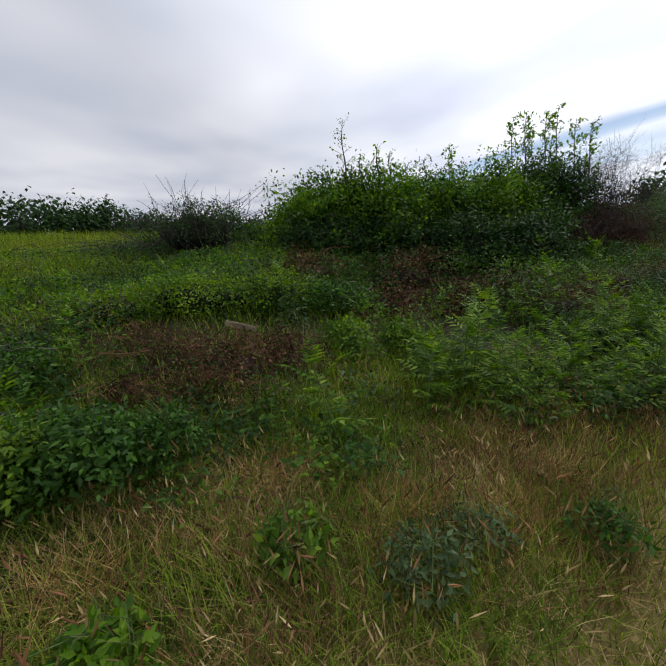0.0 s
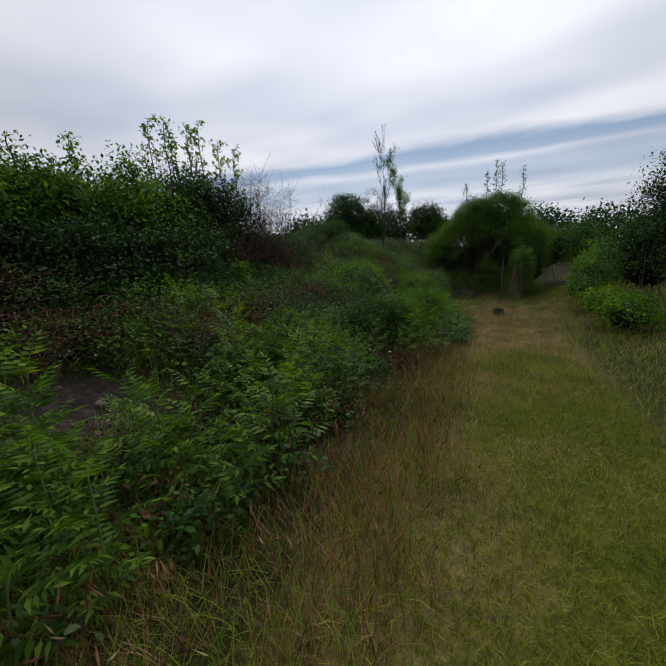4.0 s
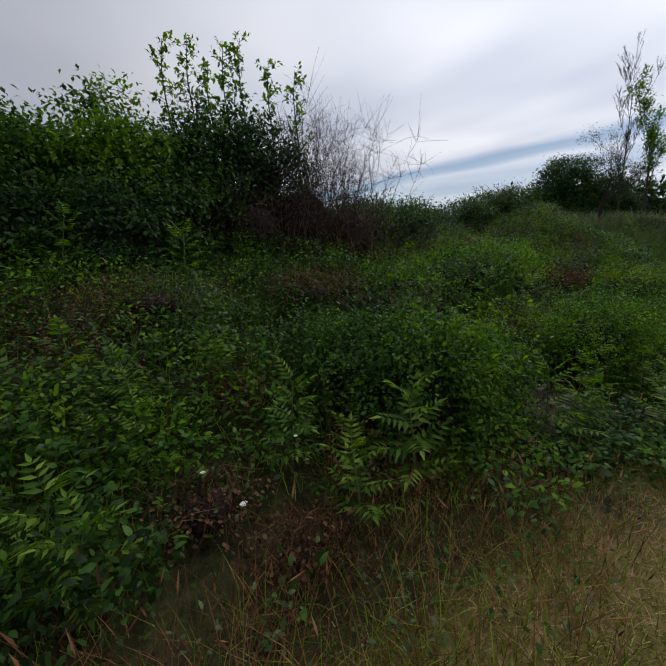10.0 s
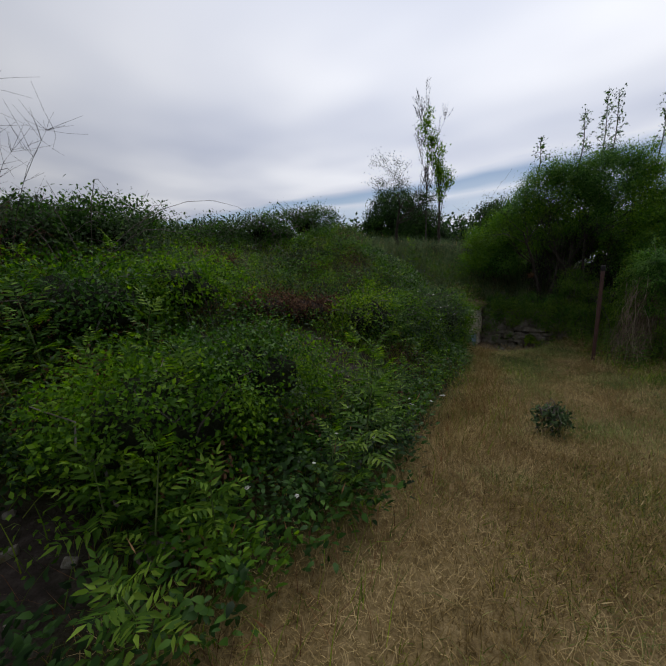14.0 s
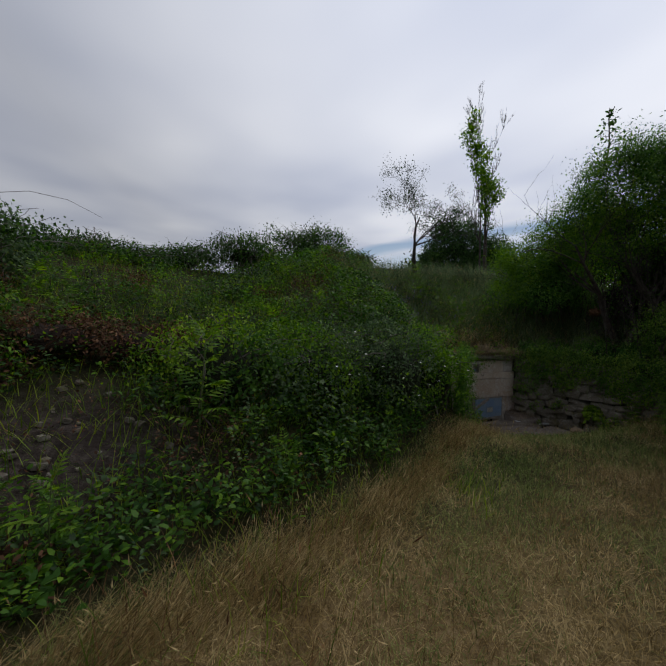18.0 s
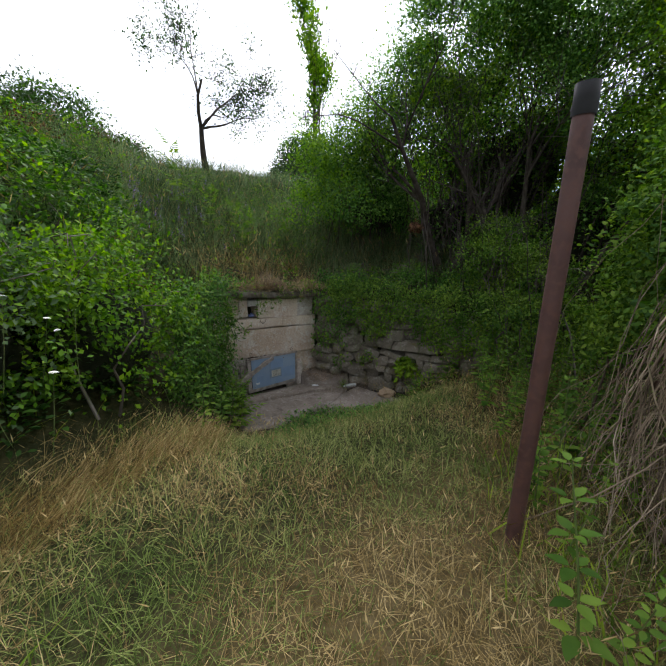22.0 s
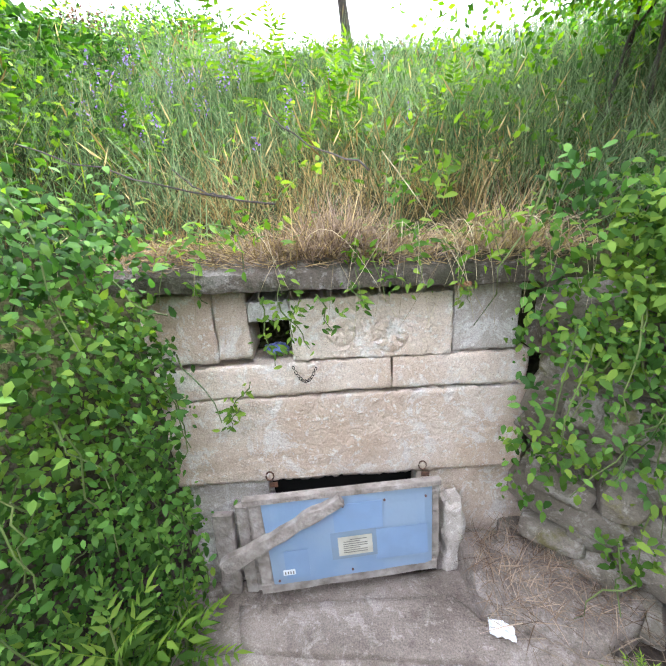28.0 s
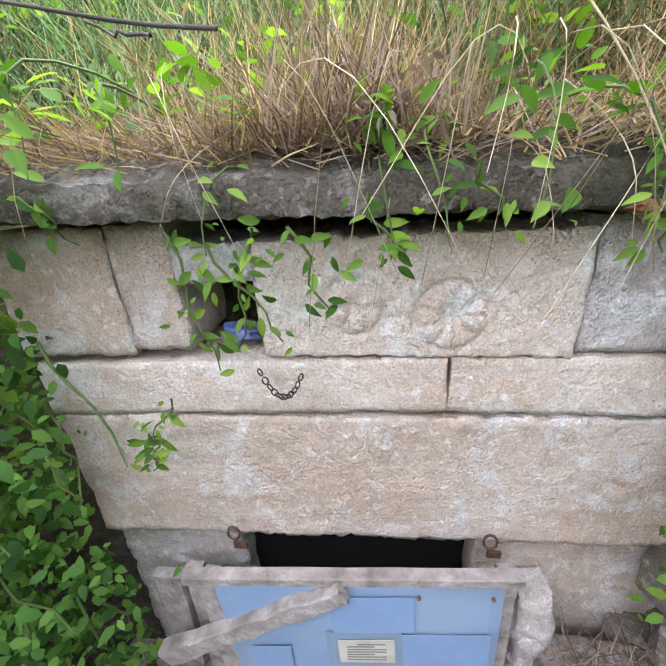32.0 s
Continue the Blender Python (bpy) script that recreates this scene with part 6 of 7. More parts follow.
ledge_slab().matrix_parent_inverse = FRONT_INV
fblock("stone_block", 18.955, 19.216, -0.668, -0.398, seed=2, carve=pitted(19.075, -0.52, 0.035), label="pale block with a worn relief")
fblock("stone_block", 19.221, 19.342, -0.657, -0.398, seed=3)
fblock("stone_block", 19.345, 19.497, -0.512, -0.438, seed=12, y0=11.294, mat=LIMEPALE, label="whitish block over the niche")
fblock("stone_block", 19.499, 20.125, -0.680, -0.438, seed=4, low=-0.014, carve=block_carving, cell=0.0058, label="long pale block with two carved rosettes")
fblock("stone_block", 20.133, 20.40, -0.684, -0.424, y0=11.308, low=-0.006, seed=5, mat=LIMEGREY, carve=pitted(20.245, -0.54, 0.04), label="grey block with a weathered hollow")
fblock("stone_block", 18.962, 19.885, -0.822, -0.686, seed=6, low=0.002, slope=-0.006)
fblock("stone_block", 19.888, 20.45, -0.820, -0.694, seed=7, low=-0.026, slope=-0.002)
fblock("lintel", 18.972, 20.46, -1.212, -0.826, seed=8, low=-0.030, slope=-0.024, rough=0.0045, label="broad pale lintel beam over the opening")
fblock("jamb", 18.985, 19.355, -1.86, -1.218, y0=11.325, seed=9, mat=LIMEGREY, rough=0.008)
fblock("jamb", 19.995, 20.55, -1.86, -1.238, y0=11.325, seed=10, mat=LIMESTONE, rough=0.007, slope=-0.01)
fblock("jamb_stone", 20.10, 20.19, -1.80, -1.36, y0=11.22, depth=0.1, seed=21, mat=LIMEGREY, rough=0.012, bev=0.02)
# black sheets close the opening and niche, standing in for the dark inside
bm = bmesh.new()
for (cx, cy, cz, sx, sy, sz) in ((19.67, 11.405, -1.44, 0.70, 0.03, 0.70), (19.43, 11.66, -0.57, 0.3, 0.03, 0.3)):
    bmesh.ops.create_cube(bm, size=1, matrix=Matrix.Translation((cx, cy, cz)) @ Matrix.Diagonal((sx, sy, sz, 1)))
ob = part("hollow", bm, SHADE_BLACK, front, "dark hollow behind the opening")
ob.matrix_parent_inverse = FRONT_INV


def bar(p0, p1, wide, deep, mat, name, parent, label="", ragged=0.0, seg=8, seed=0, tip=1.0):
    """A sawn or split length of wood from p0 to p1; wide in the front plane, deep across it."""
    p0, p1 = Vector(p0), Vector(p1)
    d = (p1 - p0).normalized()
    side = d.cross(Vector((0, 1, 0))).normalized()
    bm = bmesh.new()
    rings_ = []
    for k in range(seg + 1):
        t = k / seg
        c = p0.lerp(p1, t)
        w = wide * (1 + ragged * noise.noise((t * 6, seed, 0))) * (1 + (tip - 1) * t)
        o = ragged * wide * 0.3 * noise.noise((t * 5, seed + 3, 1))
        ring = []
        for a, b in ((-0.5, -0.42), (-0.42, -0.5), (0.42, -0.5), (0.5, -0.42), (0.5, 0.5), (-0.5, 0.5)):
            ring.append(bm.verts.new(c + side * (a * w + o) + Vector((0, 1, 0)) * (b * deep * (1 + ragged * 0.5 * noise.noise((t * 7, seed, a * 5))))))
        rings_.append(ring)
    for k in range(seg):
        for j in range(6):
            bm.faces.new((rings_[k][j], rings_[k][(j + 1) % 6], rings_[k + 1][(j + 1) % 6], rings_[k + 1][j]))
    bm.faces.new(rings_[0][::-1])
    bm.faces.new(rings_[-1])
    bmesh.ops.recalc_face_normals(bm, faces=bm.faces)
    return part(name, bm, mat, parent, label)


hatch = thing("hatch", (19.67, 11.2, -1.65), "blue sheet-metal hatch in a weathered wooden frame leaning in the opening", "hatch")
HI = Matrix.Translation(hatch.location).inverted()
hatch.location.y, hatch.rotation_euler = 11.232, (-0.03, 0, 0.075)


def hpart(ob):
    ob.matrix_parent_inverse = HI
    return ob


Y = 11.2
hpart(bar((19.268, Y - 0.024, -1.206), (20.062, Y - 0.024, -1.194), 0.026, 0.03, GREY_WOOD, "top_rail", hatch, ragged=0.1, seed=1))
hpart(bar((19.30, Y, -1.655), (20.06, Y, -1.618), 0.05, 0.045, GREY_WOOD, "bottom_rail", hatch, ragged=0.25, seed=2))
hpart(bar((19.31, Y, -1.235), (19.325, Y, -1.635), 0.05, 0.035, GREY_WOOD, "side_stile", hatch, ragged=0.15, seed=3))
hpart(bar((20.045, Y + 0.01, -1.215), (20.05, Y + 0.01, -1.60), 0.045, 0.035, GREY_WOOD, "side_stile", hatch, ragged=0.15, seed=4))
hpart(bar((19.165, Y - 0.035, -1.50), (19.655, Y - 0.045, -1.215), 0.062, 0.035, GREY_WOOD, "brace", hatch, "split weathered diagonal board", ragged=0.5, seed=5, tip=0.75, seg=14))
bm = bmesh.new()
nu, nv = 22, 12
tl, tr_, br_, bl = Vector((19.335, 0, -1.232)), Vector((20.03, 0, -1.220)), Vector((20.035, 0, -1.592)), Vector((19.355, 0, -1.628))
grid = [[bm.verts.new((tl + Vector((0, 0, 0.014))).lerp(tr_ + Vector((0, 0, 0.014)), i / nu).lerp(bl.lerp(br_, i / nu), j / nv) + Vector((0, Y - 0.03 + 0.004 * noise.noise((i * 0.3, j * 0.3, 0)) + (0.006 if i % nu == 0 else 0), 0))) for i in range(nu + 1)] for j in range(nv + 1)]
back = [[bm.verts.new(q.co + Vector((0, 0.003, 0))) for q in row] for row in grid]
for j in range(nv):
    for i in range(nu):
        bm.faces.new((grid[j][i], grid[j + 1][i], grid[j + 1][i + 1], grid[j][i + 1]))
        bm.faces.new((back[j][i], back[j][i + 1], back[j + 1][i + 1], back[j + 1][i]))
for i in range(nu):
    bm.faces.new((grid[0][i], grid[0][i + 1], back[0][i + 1], back[0][i]))
    bm.faces.new((grid[nv][i + 1], grid[nv][i], back[nv][i], back[nv][i + 1]))
for j in range(nv):
    bm.faces.new((grid[j + 1][0], grid[j][0], back[j][0], back[j + 1][0]))
    bm.faces.new((grid[j][nu], grid[j + 1][nu], back[j + 1][nu], back[j][nu]))
sheet = hpart(part("sheet", bm, BLUE_PAINT, hatch, "faded blue painted sheet with paler patches"))
PALE_BLUE = material("faded_patch", [(0.16, 0.24, 0.375), (0.185, 0.265, 0.395)], 8.0, 0.5, island=False, stain=(0.165, 0.235, 0.35), stain_scale=9.0)
GREY_PATCH = material("grey_glue_patch", [(0.15, 0.20, 0.25), (0.18, 0.225, 0.275)], 9.0, 0.7, island=False, stain=(0.17, 0.23, 0.31), stain_scale=8.0)
PAPER = material("aged_paper", [(0.31, 0.295, 0.24), (0.39, 0.37, 0.31), (0.45, 0.43, 0.37)], 14.0, 0.85, island=False)
INK = material("grey_print", [(0.12, 0.11, 0.10), (0.18, 0.17, 0.15)], 20.0, 0.9, island=False)
WHITE_LABEL = material("white_sticker", [(0.55, 0.58, 0.60), (0.66, 0.68, 0.70)], 20.0, 0.7, island=False)


def plate(name, cx, cz, w, h, y, mat, parent, turned=2.2, label="", thick=0.0015):
    bm = bmesh.new()
    m = Matrix.Translation((cx, y, cz)) @ Matrix.Rotation(radians(-turned), 4, "Y") @ Matrix.Diagonal((w, thick, h, 1))
    bmesh.ops.create_cube(bm, size=1, matrix=m)
    return part(name, bm, mat, parent, label)


hpart(plate("patch", 19.70, -1.448, 0.19, 0.135, Y - 0.038, GREY_PATCH, hatch, label="grey glue patch round the label"))
hpart(plate("patch", 19.90, -1.46, 0.22, 0.15, Y - 0.0375, PALE_BLUE, hatch, label="paler rectangle of older paint"))
hpart(plate("patch", 19.72, -1.315, 0.20, 0.13, Y - 0.0375, PALE_BLUE, hatch, 2))
hpart(plate("patch", 19.46, -1.52, 0.10, 0.14, Y - 0.0375, PALE_BLUE, hatch, 2))
info = hpart(plate("paper_label", 19.705, -1.450, 0.142, 0.092, Y - 0.042, PAPER, hatch, label="aged printed paper label"))
for k in range(7):
    plate("print_line", 19.705 + (0.012 if k == 0 else 0) - (0.015 if k % 3 == 1 else 0), -1.418 - 0.0105 * k, 0.10 - 0.03 * (k % 3 == 1) - 0.03 * (k == 0), 0.0028, Y - 0.0435, INK, info)
stick = hpart(plate("white_sticker", 19.425, -1.555, 0.05, 0.026, Y - 0.041, WHITE_LABEL, hatch, label="small torn white sticker"))
for k in range(4):
    plate("print_mark", 19.409 + 0.011 * k, -1.556, 0.005, 0.013, Y - 0.0425, INK, stick)
for sx, sz in ((19.66, -1.262), (19.83, -1.25), (19.69, -1.58), (19.38, -1.60), (20.0, -1.25)):
    bm = bmesh.new()
    bmesh.ops.create_uvsphere(bm, u_segments=8, v_segments=5, radius=0.0055, matrix=Matrix.Translation((sx, Y - 0.036, sz)))
    hpart(part("rivet", bm, RUST, hatch))
boards = thing("side_boards", (19.15, 11.26, -1.72), "upright weathered boards wedged beside the hatch", "boards")
BI = Matrix.Translation(boards.location).inverted()
for (xa, za, xb, zb, w, sd) in ((19.15, -1.33, 19.15, -1.74, 0.085, 6), (19.235, -1.29, 19.245, -1.73, 0.05, 7), (19.285, -1.30, 19.29, -1.72, 0.045, 8)):
    bar((xa, 11.27, za), (xb, 11.25, zb), w, 0.03, GREY_WOOD, "board", boards, ragged=0.15, seed=sd).matrix_parent_inverse = BI

# rusty rings, chain, niche bag
for hx, hz_ in ((19.368, -1.172), (20.006, -1.178)):
    root = thing("iron_ring", (hx, 11.275 + 0.055 * (hx - 19.37), hz_), "small rusty iron staple ring under the lintel", "iron ring", "rusty rings")
    inv = Matrix.Translation(root.location).inverted()
    t = np.linspace(0, 2 * np.pi, 13)
    v, f = tube(np.stack([hx + 0.016 * np.cos(t), 11.275 + 0.004 * np.sin(t), hz_ + 0.018 * np.sin(t) + 0.012], -1), np.full(13, 0.0035), 6)
    inv = Matrix.Translation((hx, 11.27, hz_)).inverted()
    piece("ring", mesh_of("ring", v, f, IRON_RUST, True), root).matrix_parent_inverse = inv
    plate("tab", hx + 0.012, hz_ - 0.03, 0.034, 0.022, 11.275, IRON_RUST, root, 0, thick=0.006).matrix_parent_inverse = inv
chain = thing("chain", (19.54, 11.285, -0.7), "short rusty chain hanging under the carved block", "chain")
inv = Matrix.Translation(chain.location).inverted()
for k in range(11):
    t = k / 10
    cx, cz = 19.503 + 0.083 * t, -0.688 - 0.01 * t - 0.052 * 4 * t * (1 - t)
    ang = math.atan2(-0.01 - 0.052 * 4 * (1 - 2 * t), 0.083) + 0
    q = np.linspace(0, 2 * np.pi, 9)
    lx, lz = 0.0085 * np.cos(q), 0.004 * np.sin(q)
    px, pz = cx + lx * math.cos(ang) - lz * math.sin(ang), cz + lx * math.sin(ang) + lz * math.cos(ang)
    py = 11.285 + (0.004 * np.sin(q) if k % 2 else 0 * q)
    v, f = tube(np.stack([px, py, pz], -1), np.full(9, 0.0018), 5)
    piece("link", mesh_of("link", v, f, BARK, True), chain).matrix_parent_inverse = inv
BAG = material("blue_film", [(0.05, 0.07, 0.20), (0.09, 0.12, 0.30), (0.16, 0.2, 0.42)], 30.0, 0.3, bump=0.6, island=False, gloss=0.6)
NEST = material("wasp_nest", [(0.10, 0.04, 0.02), (0.20, 0.09, 0.045), (0.3, 0.16, 0.08)], 60.0, 0.9, bump=0.9, island=False)


def lump(name, at, size, mat, label, category, seed=0, rough=0.3, sub=2, parent=None, group=""):
    bm = bmesh.new()
    bmesh.ops.create_icosphere(bm, subdivisions=sub, radius=1)
    for v in bm.verts:
        k = 1 + rough * (noise.noise(v.co * 1.7 + Vector((seed, 0, 0))) + 0.5 * noise.noise(v.co * 4 + Vector((0, seed, 0))))
        v.co = Vector((v.co.x * size[0], v.co.y * size[1], v.co.z * size[2])) * k
    ob = part(name, bm, mat, parent)
    ob.location = at
    if category:
        tagged(ob, label, category, group)
    return ob


lump("plastic_bag", (19.425, 11.40, -0.645), (0.05, 0.035, 0.02), BAG, "crumpled dark blue plastic bag in the niche", "bag", 3, 0.5, 3)
lump("dry_cone", (20.13, 11.29, -0.402), (0.028, 0.018, 0.011), NEST, "brown dry seed cone caught under the ledge", "cone", 5, 0.3, 3)

# ---- forecourt slabs, rubble wall, litter ----


def slab(name, outline, z, thick, mat, label, seed=0, cell=0.09, slope=(0, 0), category="slab"):
    """A cast slab with a broken outline."""
    bm = bmesh.new()
    pts = []
    for (ax, ay), (bx, by) in zip(outline, outline[1:] + outline[:1]):
        n = max(2, int(math.hypot(bx - ax, by - ay) / cell))
        for k in range(n):
            t = k / n
            pts.append((ax + (bx - ax) * t + 0.012 * noise.noise((ax * 7 + t * 9, ay, seed)), ay + (by - ay) * t + 0.012 * noise.noise((ax, ay * 7 + t * 9, seed + 4))))
    cx, cy = sum(p[0] for p in pts) / len(pts), sum(p[1] for p in pts) / len(pts)
    fac = (0.35, 0.7, 0.94, 1.0)

    def height(x, y, k):
        return z + slope[0] * (x - cx) + slope[1] * (y - cy) + 0.012 * noise.noise((x * 4, y * 4, seed)) - (0.012 if k == 3 else 0)
    mid = bm.verts.new((cx, cy, height(cx, cy, 0)))
    loops = [[bm.verts.new((cx + (x - cx) * q, cy + (y - cy) * q, height(cx + (x - cx) * q, cy + (y - cy) * q, k))) for x, y in pts] for k, q in enumerate(fac)]
    loops.append([bm.verts.new((x, y, z - thick)) for x, y in pts])
    n = len(pts)
    for i in range(n):
        bm.faces.new((mid, loops[0][i], loops[0][(i + 1) % n]))
        for a, b in zip(loops[:-1], loops[1:]):
            bm.faces.new((a[i], b[i], b[(i + 1) % n], a[(i + 1) % n]))
    bmesh.ops.recalc_face_normals(bm, faces=bm.faces)
    for fa in bm.faces:
        fa.smooth = True
    return tagged(part(name, bm, mat, None), label, category, kind="structure")


slab("concrete_slab", [(18.9, 11.3), (18.92, 10.42), (19.5, 10.3), (19.95, 10.38), (20.4, 10.62), (20.75, 10.88), (20.3, 11.1), (20.2, 11.3)], -1.735, 0.2, CONCRETE, "worn grey concrete slab before the hatch", 1, slope=(0.02, 0.03))
slab("concrete_slab", [(19.93, 10.40), (20.02, 10.05), (20.5, 9.75), (20.98, 9.72), (21.1, 10.1), (20.86, 10.80), (20.45, 10.655)], -1.735, 0.2, CONCRETE, "cracked pale concrete slab beside the rubble wall", 2, slope=(0.03, 0.02))
slab("concrete_kerb", [(19.2, 11.16), (19.25, 11.0), (20.05, 10.93), (20.42, 10.85), (20.5, 10.95), (20.2, 11.05), (20.1, 11.16)], -1.69, 0.12, CONCRETE, "low worn concrete kerb before the hatch", 7, slope=(0.02, 0.03))
slab("stone_footing", [(20.17, 11.34), (20.19, 11.05), (20.55, 10.92), (20.80, 11.03), (20.62, 11.34)], -1.60, 0.25, CONCRETE, "rough stone footing block beside the hatch", 3, slope=(0.02, 0.28))

rubble = thing("rubble_wall", (21.3, 10.7, -1.66), "rough dry rubble stone wall under creeper", "rubble wall", kind="structure")
RI = Matrix.Translation(rubble.location).inverted()
STONES = []
for k in range(14):
    bm = bmesh.new()
    for i in range(15):
        p = [rng.uniform(-0.5, 0.5) for _ in range(3)]
        side = i % 6
        p[side // 2] = (0.5 if side % 2 else -0.5) * rng.uniform(0.85, 1.0)
        bm.verts.new(p)
    for sx in (-1, 1):
        for sz in (-1, 1):
            bm.verts.new((sx * rng.uniform(0.22, 0.5), -rng.uniform(0.3, 0.5), sz * rng.uniform(0.2, 0.5)))
            bm.verts.new((sx * rng.uniform(0.36, 0.5), rng.uniform(0.3, 0.48), sz * rng.uniform(0.34, 0.5)))
    out = bmesh.ops.convex_hull(bm, input=bm.verts[:])
    bmesh.ops.delete(bm, geom=[q for q in out["geom_interior"] if isinstance(q, bmesh.types.BMVert)], context="VERTS")
    bmesh.ops.bevel(bm, geom=bm.edges[:], offset=0.022, segments=1, affect="EDGES")
    me = bpy.data.meshes.new("stone")
    bm.to_mesh(me)
    bm.free()
    me.materials.append(RUBBLE)
    STONES.append(me)


def lay_stones(line, z0, tops, parent, inv):
    lengths = [0] + list(np.cumsum([math.hypot(b[0] - a[0], b[1] - a[1]) for a, b in zip(line[:-1], line[1:])]))
    total = lengths[-1]
    z = z0
    while z < max(tops):
        h = rng.uniform(0.08, 0.20)
        s_ = rng.uniform(-0.1, 0)
        while s_ < total:
            w = rng.uniform(0.10, 0.40)
            c = min(max(s_ + w / 2, 0), total)
            if z + h * 0.4 < np.interp(c, np.linspace(0, total, len(tops)), tops):
                x, y = np.interp(c, lengths, [p[0] for p in line]), np.interp(c, lengths, [p[1] for p in line])
                x2, y2 = np.interp(c + 0.05, lengths, [p[0] for p in line]), np.interp(c + 0.05, lengths, [p[1] for p in line])
                ob = piece("stone", STONES[rng.integers(14)], parent)
                ob.matrix_parent_inverse = inv
                ob.location = (x + rng.normal() * 0.025, y + rng.normal() * 0.025, z + h / 2 + rng.normal() * 0.018)
                ob.scale = (w * 1.16, rng.uniform(0.24, 0.34), h * rng.uniform(1.0, 1.5))
                ob.rotation_euler = (rng.normal() * 0.12, rng.normal() * 0.16, math.atan2(y2 - y, x2 - x) + rng.normal() * 0.1)
            s_ += w
        z += h * 0.96


lay_stones([(20.5, 11.38), (21.08, 10.92), (21.58, 10.2), (22.1, 9.0), (22.9, 8.4)], -1.80, [-0.50, -0.5, -0.5, -0.7, -1.0], rubble, RI)
TAN = hewn("tan_stone", (0.22, 0.155, 0.10), (0.30, 0.22, 0.15), (0.38, 0.31, 0.24), 0.4, relief=0.8)
lump("tan_rock", (21.0, 10.30, -1.68), (0.13, 0.10, 0.06), TAN, "tan angular rock lying on the slab", "rock", 8, 0.35, 2)
GLASSY = material("dusty_clear_plastic", [(0.20, 0.21, 0.21), (0.32, 0.33, 0.33)], 20.0, 0.2, island=False, gloss=0.8)
bottle = thing("plastic_bottle", (20.66, 10.72, -1.63), "crushed clear plastic bottle lying in the dirt", "bottle")
inv = Matrix.Translation(bottle.location).inverted()
bottle.location = (20.74, 10.80, -1.725)
pts = np.array([(20.57, 10.75, -1.60), (20.60, 10.745, -1.60), (20.64, 10.735, -1.60), (20.70, 10.72, -1.60), (20.73, 10.71, -1.60), (20.745, 10.705, -1.60)])
v, f = tube(pts, [0.012, 0.03, 0.032, 0.030, 0.032, 0.026], 12)
piece("body", mesh_of("body", v, f, GLASSY, True), bottle).matrix_parent_inverse = inv
v, f = tube([(20.55, 10.757, -1.60), (20.572, 10.75, -1.60)], [0.013, 0.013], 10)
piece("cap", mesh_of("cap", v, f, WHITE_LABEL, True), bottle, "white screw cap").matrix_parent_inverse = inv
for (px, py, pz, w, h_, sd) in ((20.235, 11.0, -1.672, 0.065, 0.09, 1), (21.08, 10.44, -1.72, 0.05, 0.03, 3)):
    bm = bmesh.new()
    bmesh.ops.create_grid(bm, x_segments=7, y_segments=7, size=0.5)
    for v in bm.verts:
        v.co = Vector((v.co.x * w, v.co.y * h_, 0.016 * noise.noise(v.co * 5 + Vector((sd, 0, 0))) + 0.01))
    bmesh.ops.solidify(bm, geom=bm.faces[:], thickness=0.001)
    ob = tagged(part("paper_scrap", bm, WHITE_LABEL, None), "crumpled pale scrap of paper on the concrete", "litter", "litter")
    ob.location, ob.rotation_euler = (px, py, pz), (0.05, 0.1, sd * 1.3)
n = 900
tx, ty = rng.uniform(20.3, 21.4, n), rng.uniform(10.35, 11.2, n)
k = (wall_side(tx, ty) < -0.08) & (ty > 10.55 + 0.35 * np.abs(tx - 20.8))
tx, ty = tx[k], ty[k]
a = rng.uniform(0, 6.28, len(tx))
v, f = spread_pieces(np.array([(-0.5, 0, 0), (0.5, 0, 0), (0.3, 1, 0.1), (-0.3, 1, 0.1)], float), np.array([(0, 1, 2), (0, 2, 3)]), np.stack([tx, ty, np.full(len(tx), -1.715) + rng.uniform(0, 0.035, len(tx))], -1),
                     np.stack([np.cos(a), np.sin(a), rng.normal(size=len(tx)) * 0.12], -1), np.tile([0, 0, 1.0], (len(tx), 1)), np.stack([np.full(len(tx), 0.0032), rng.uniform(0.05, 0.2, len(tx)), np.full(len(tx), 0.1)], -1))
tagged(new("dead_twigs", mesh_of("dead_twigs", v, f, TWIG_BROWN)), "scatter of dead twigs by the wall's foot", "twigs", kind="stuff")

# pole: a leaning square-section iron post with a dark cap
pole = thing("iron_pole", (19.288, 7.622, -1.3), "leaning rusty red-brown iron pole with a dark cap", "pole")
PI_ = Matrix.Translation(pole.location).inverted()
v, f = tube([(19.291, 7.622, -1.35), (19.24, 7.616, -0.28), (19.188, 7.610, 0.80)], [0.037, 0.037, 0.037], 18)
piece("shaft", mesh_of("shaft", v, f, RUST, True), pole).matrix_parent_inverse = PI_
v, f = tube([(19.19, 7.61, 0.77), (19.188, 7.61, 0.80), (19.187, 7.61, 0.83), (19.184, 7.61, 0.88), (19.184, 7.61, 0.882)], [0.042, 0.045, 0.042, 0.043, 0.002], 18)
piece("cap", mesh_of("cap", v, f, TAR, True), pole, "dark tarred cap").matrix_parent_inverse = PI_

lx, ly = rng.uniform(20.2, 20.78, 700), rng.uniform(10.98, 11.32, 700)
stuff("dry_litter", [blades(lx, ly, 0.13, 0.003, 3.5, base=-1.575 + 0.28 * (ly - 11.14) + 0.02 * (lx - 20.5) - ground_z(lx, ly) + 0.012)], STRAW_PINK, "brown dry stalks lying on the footing block", "dry grass")

# creepers hanging on the walls


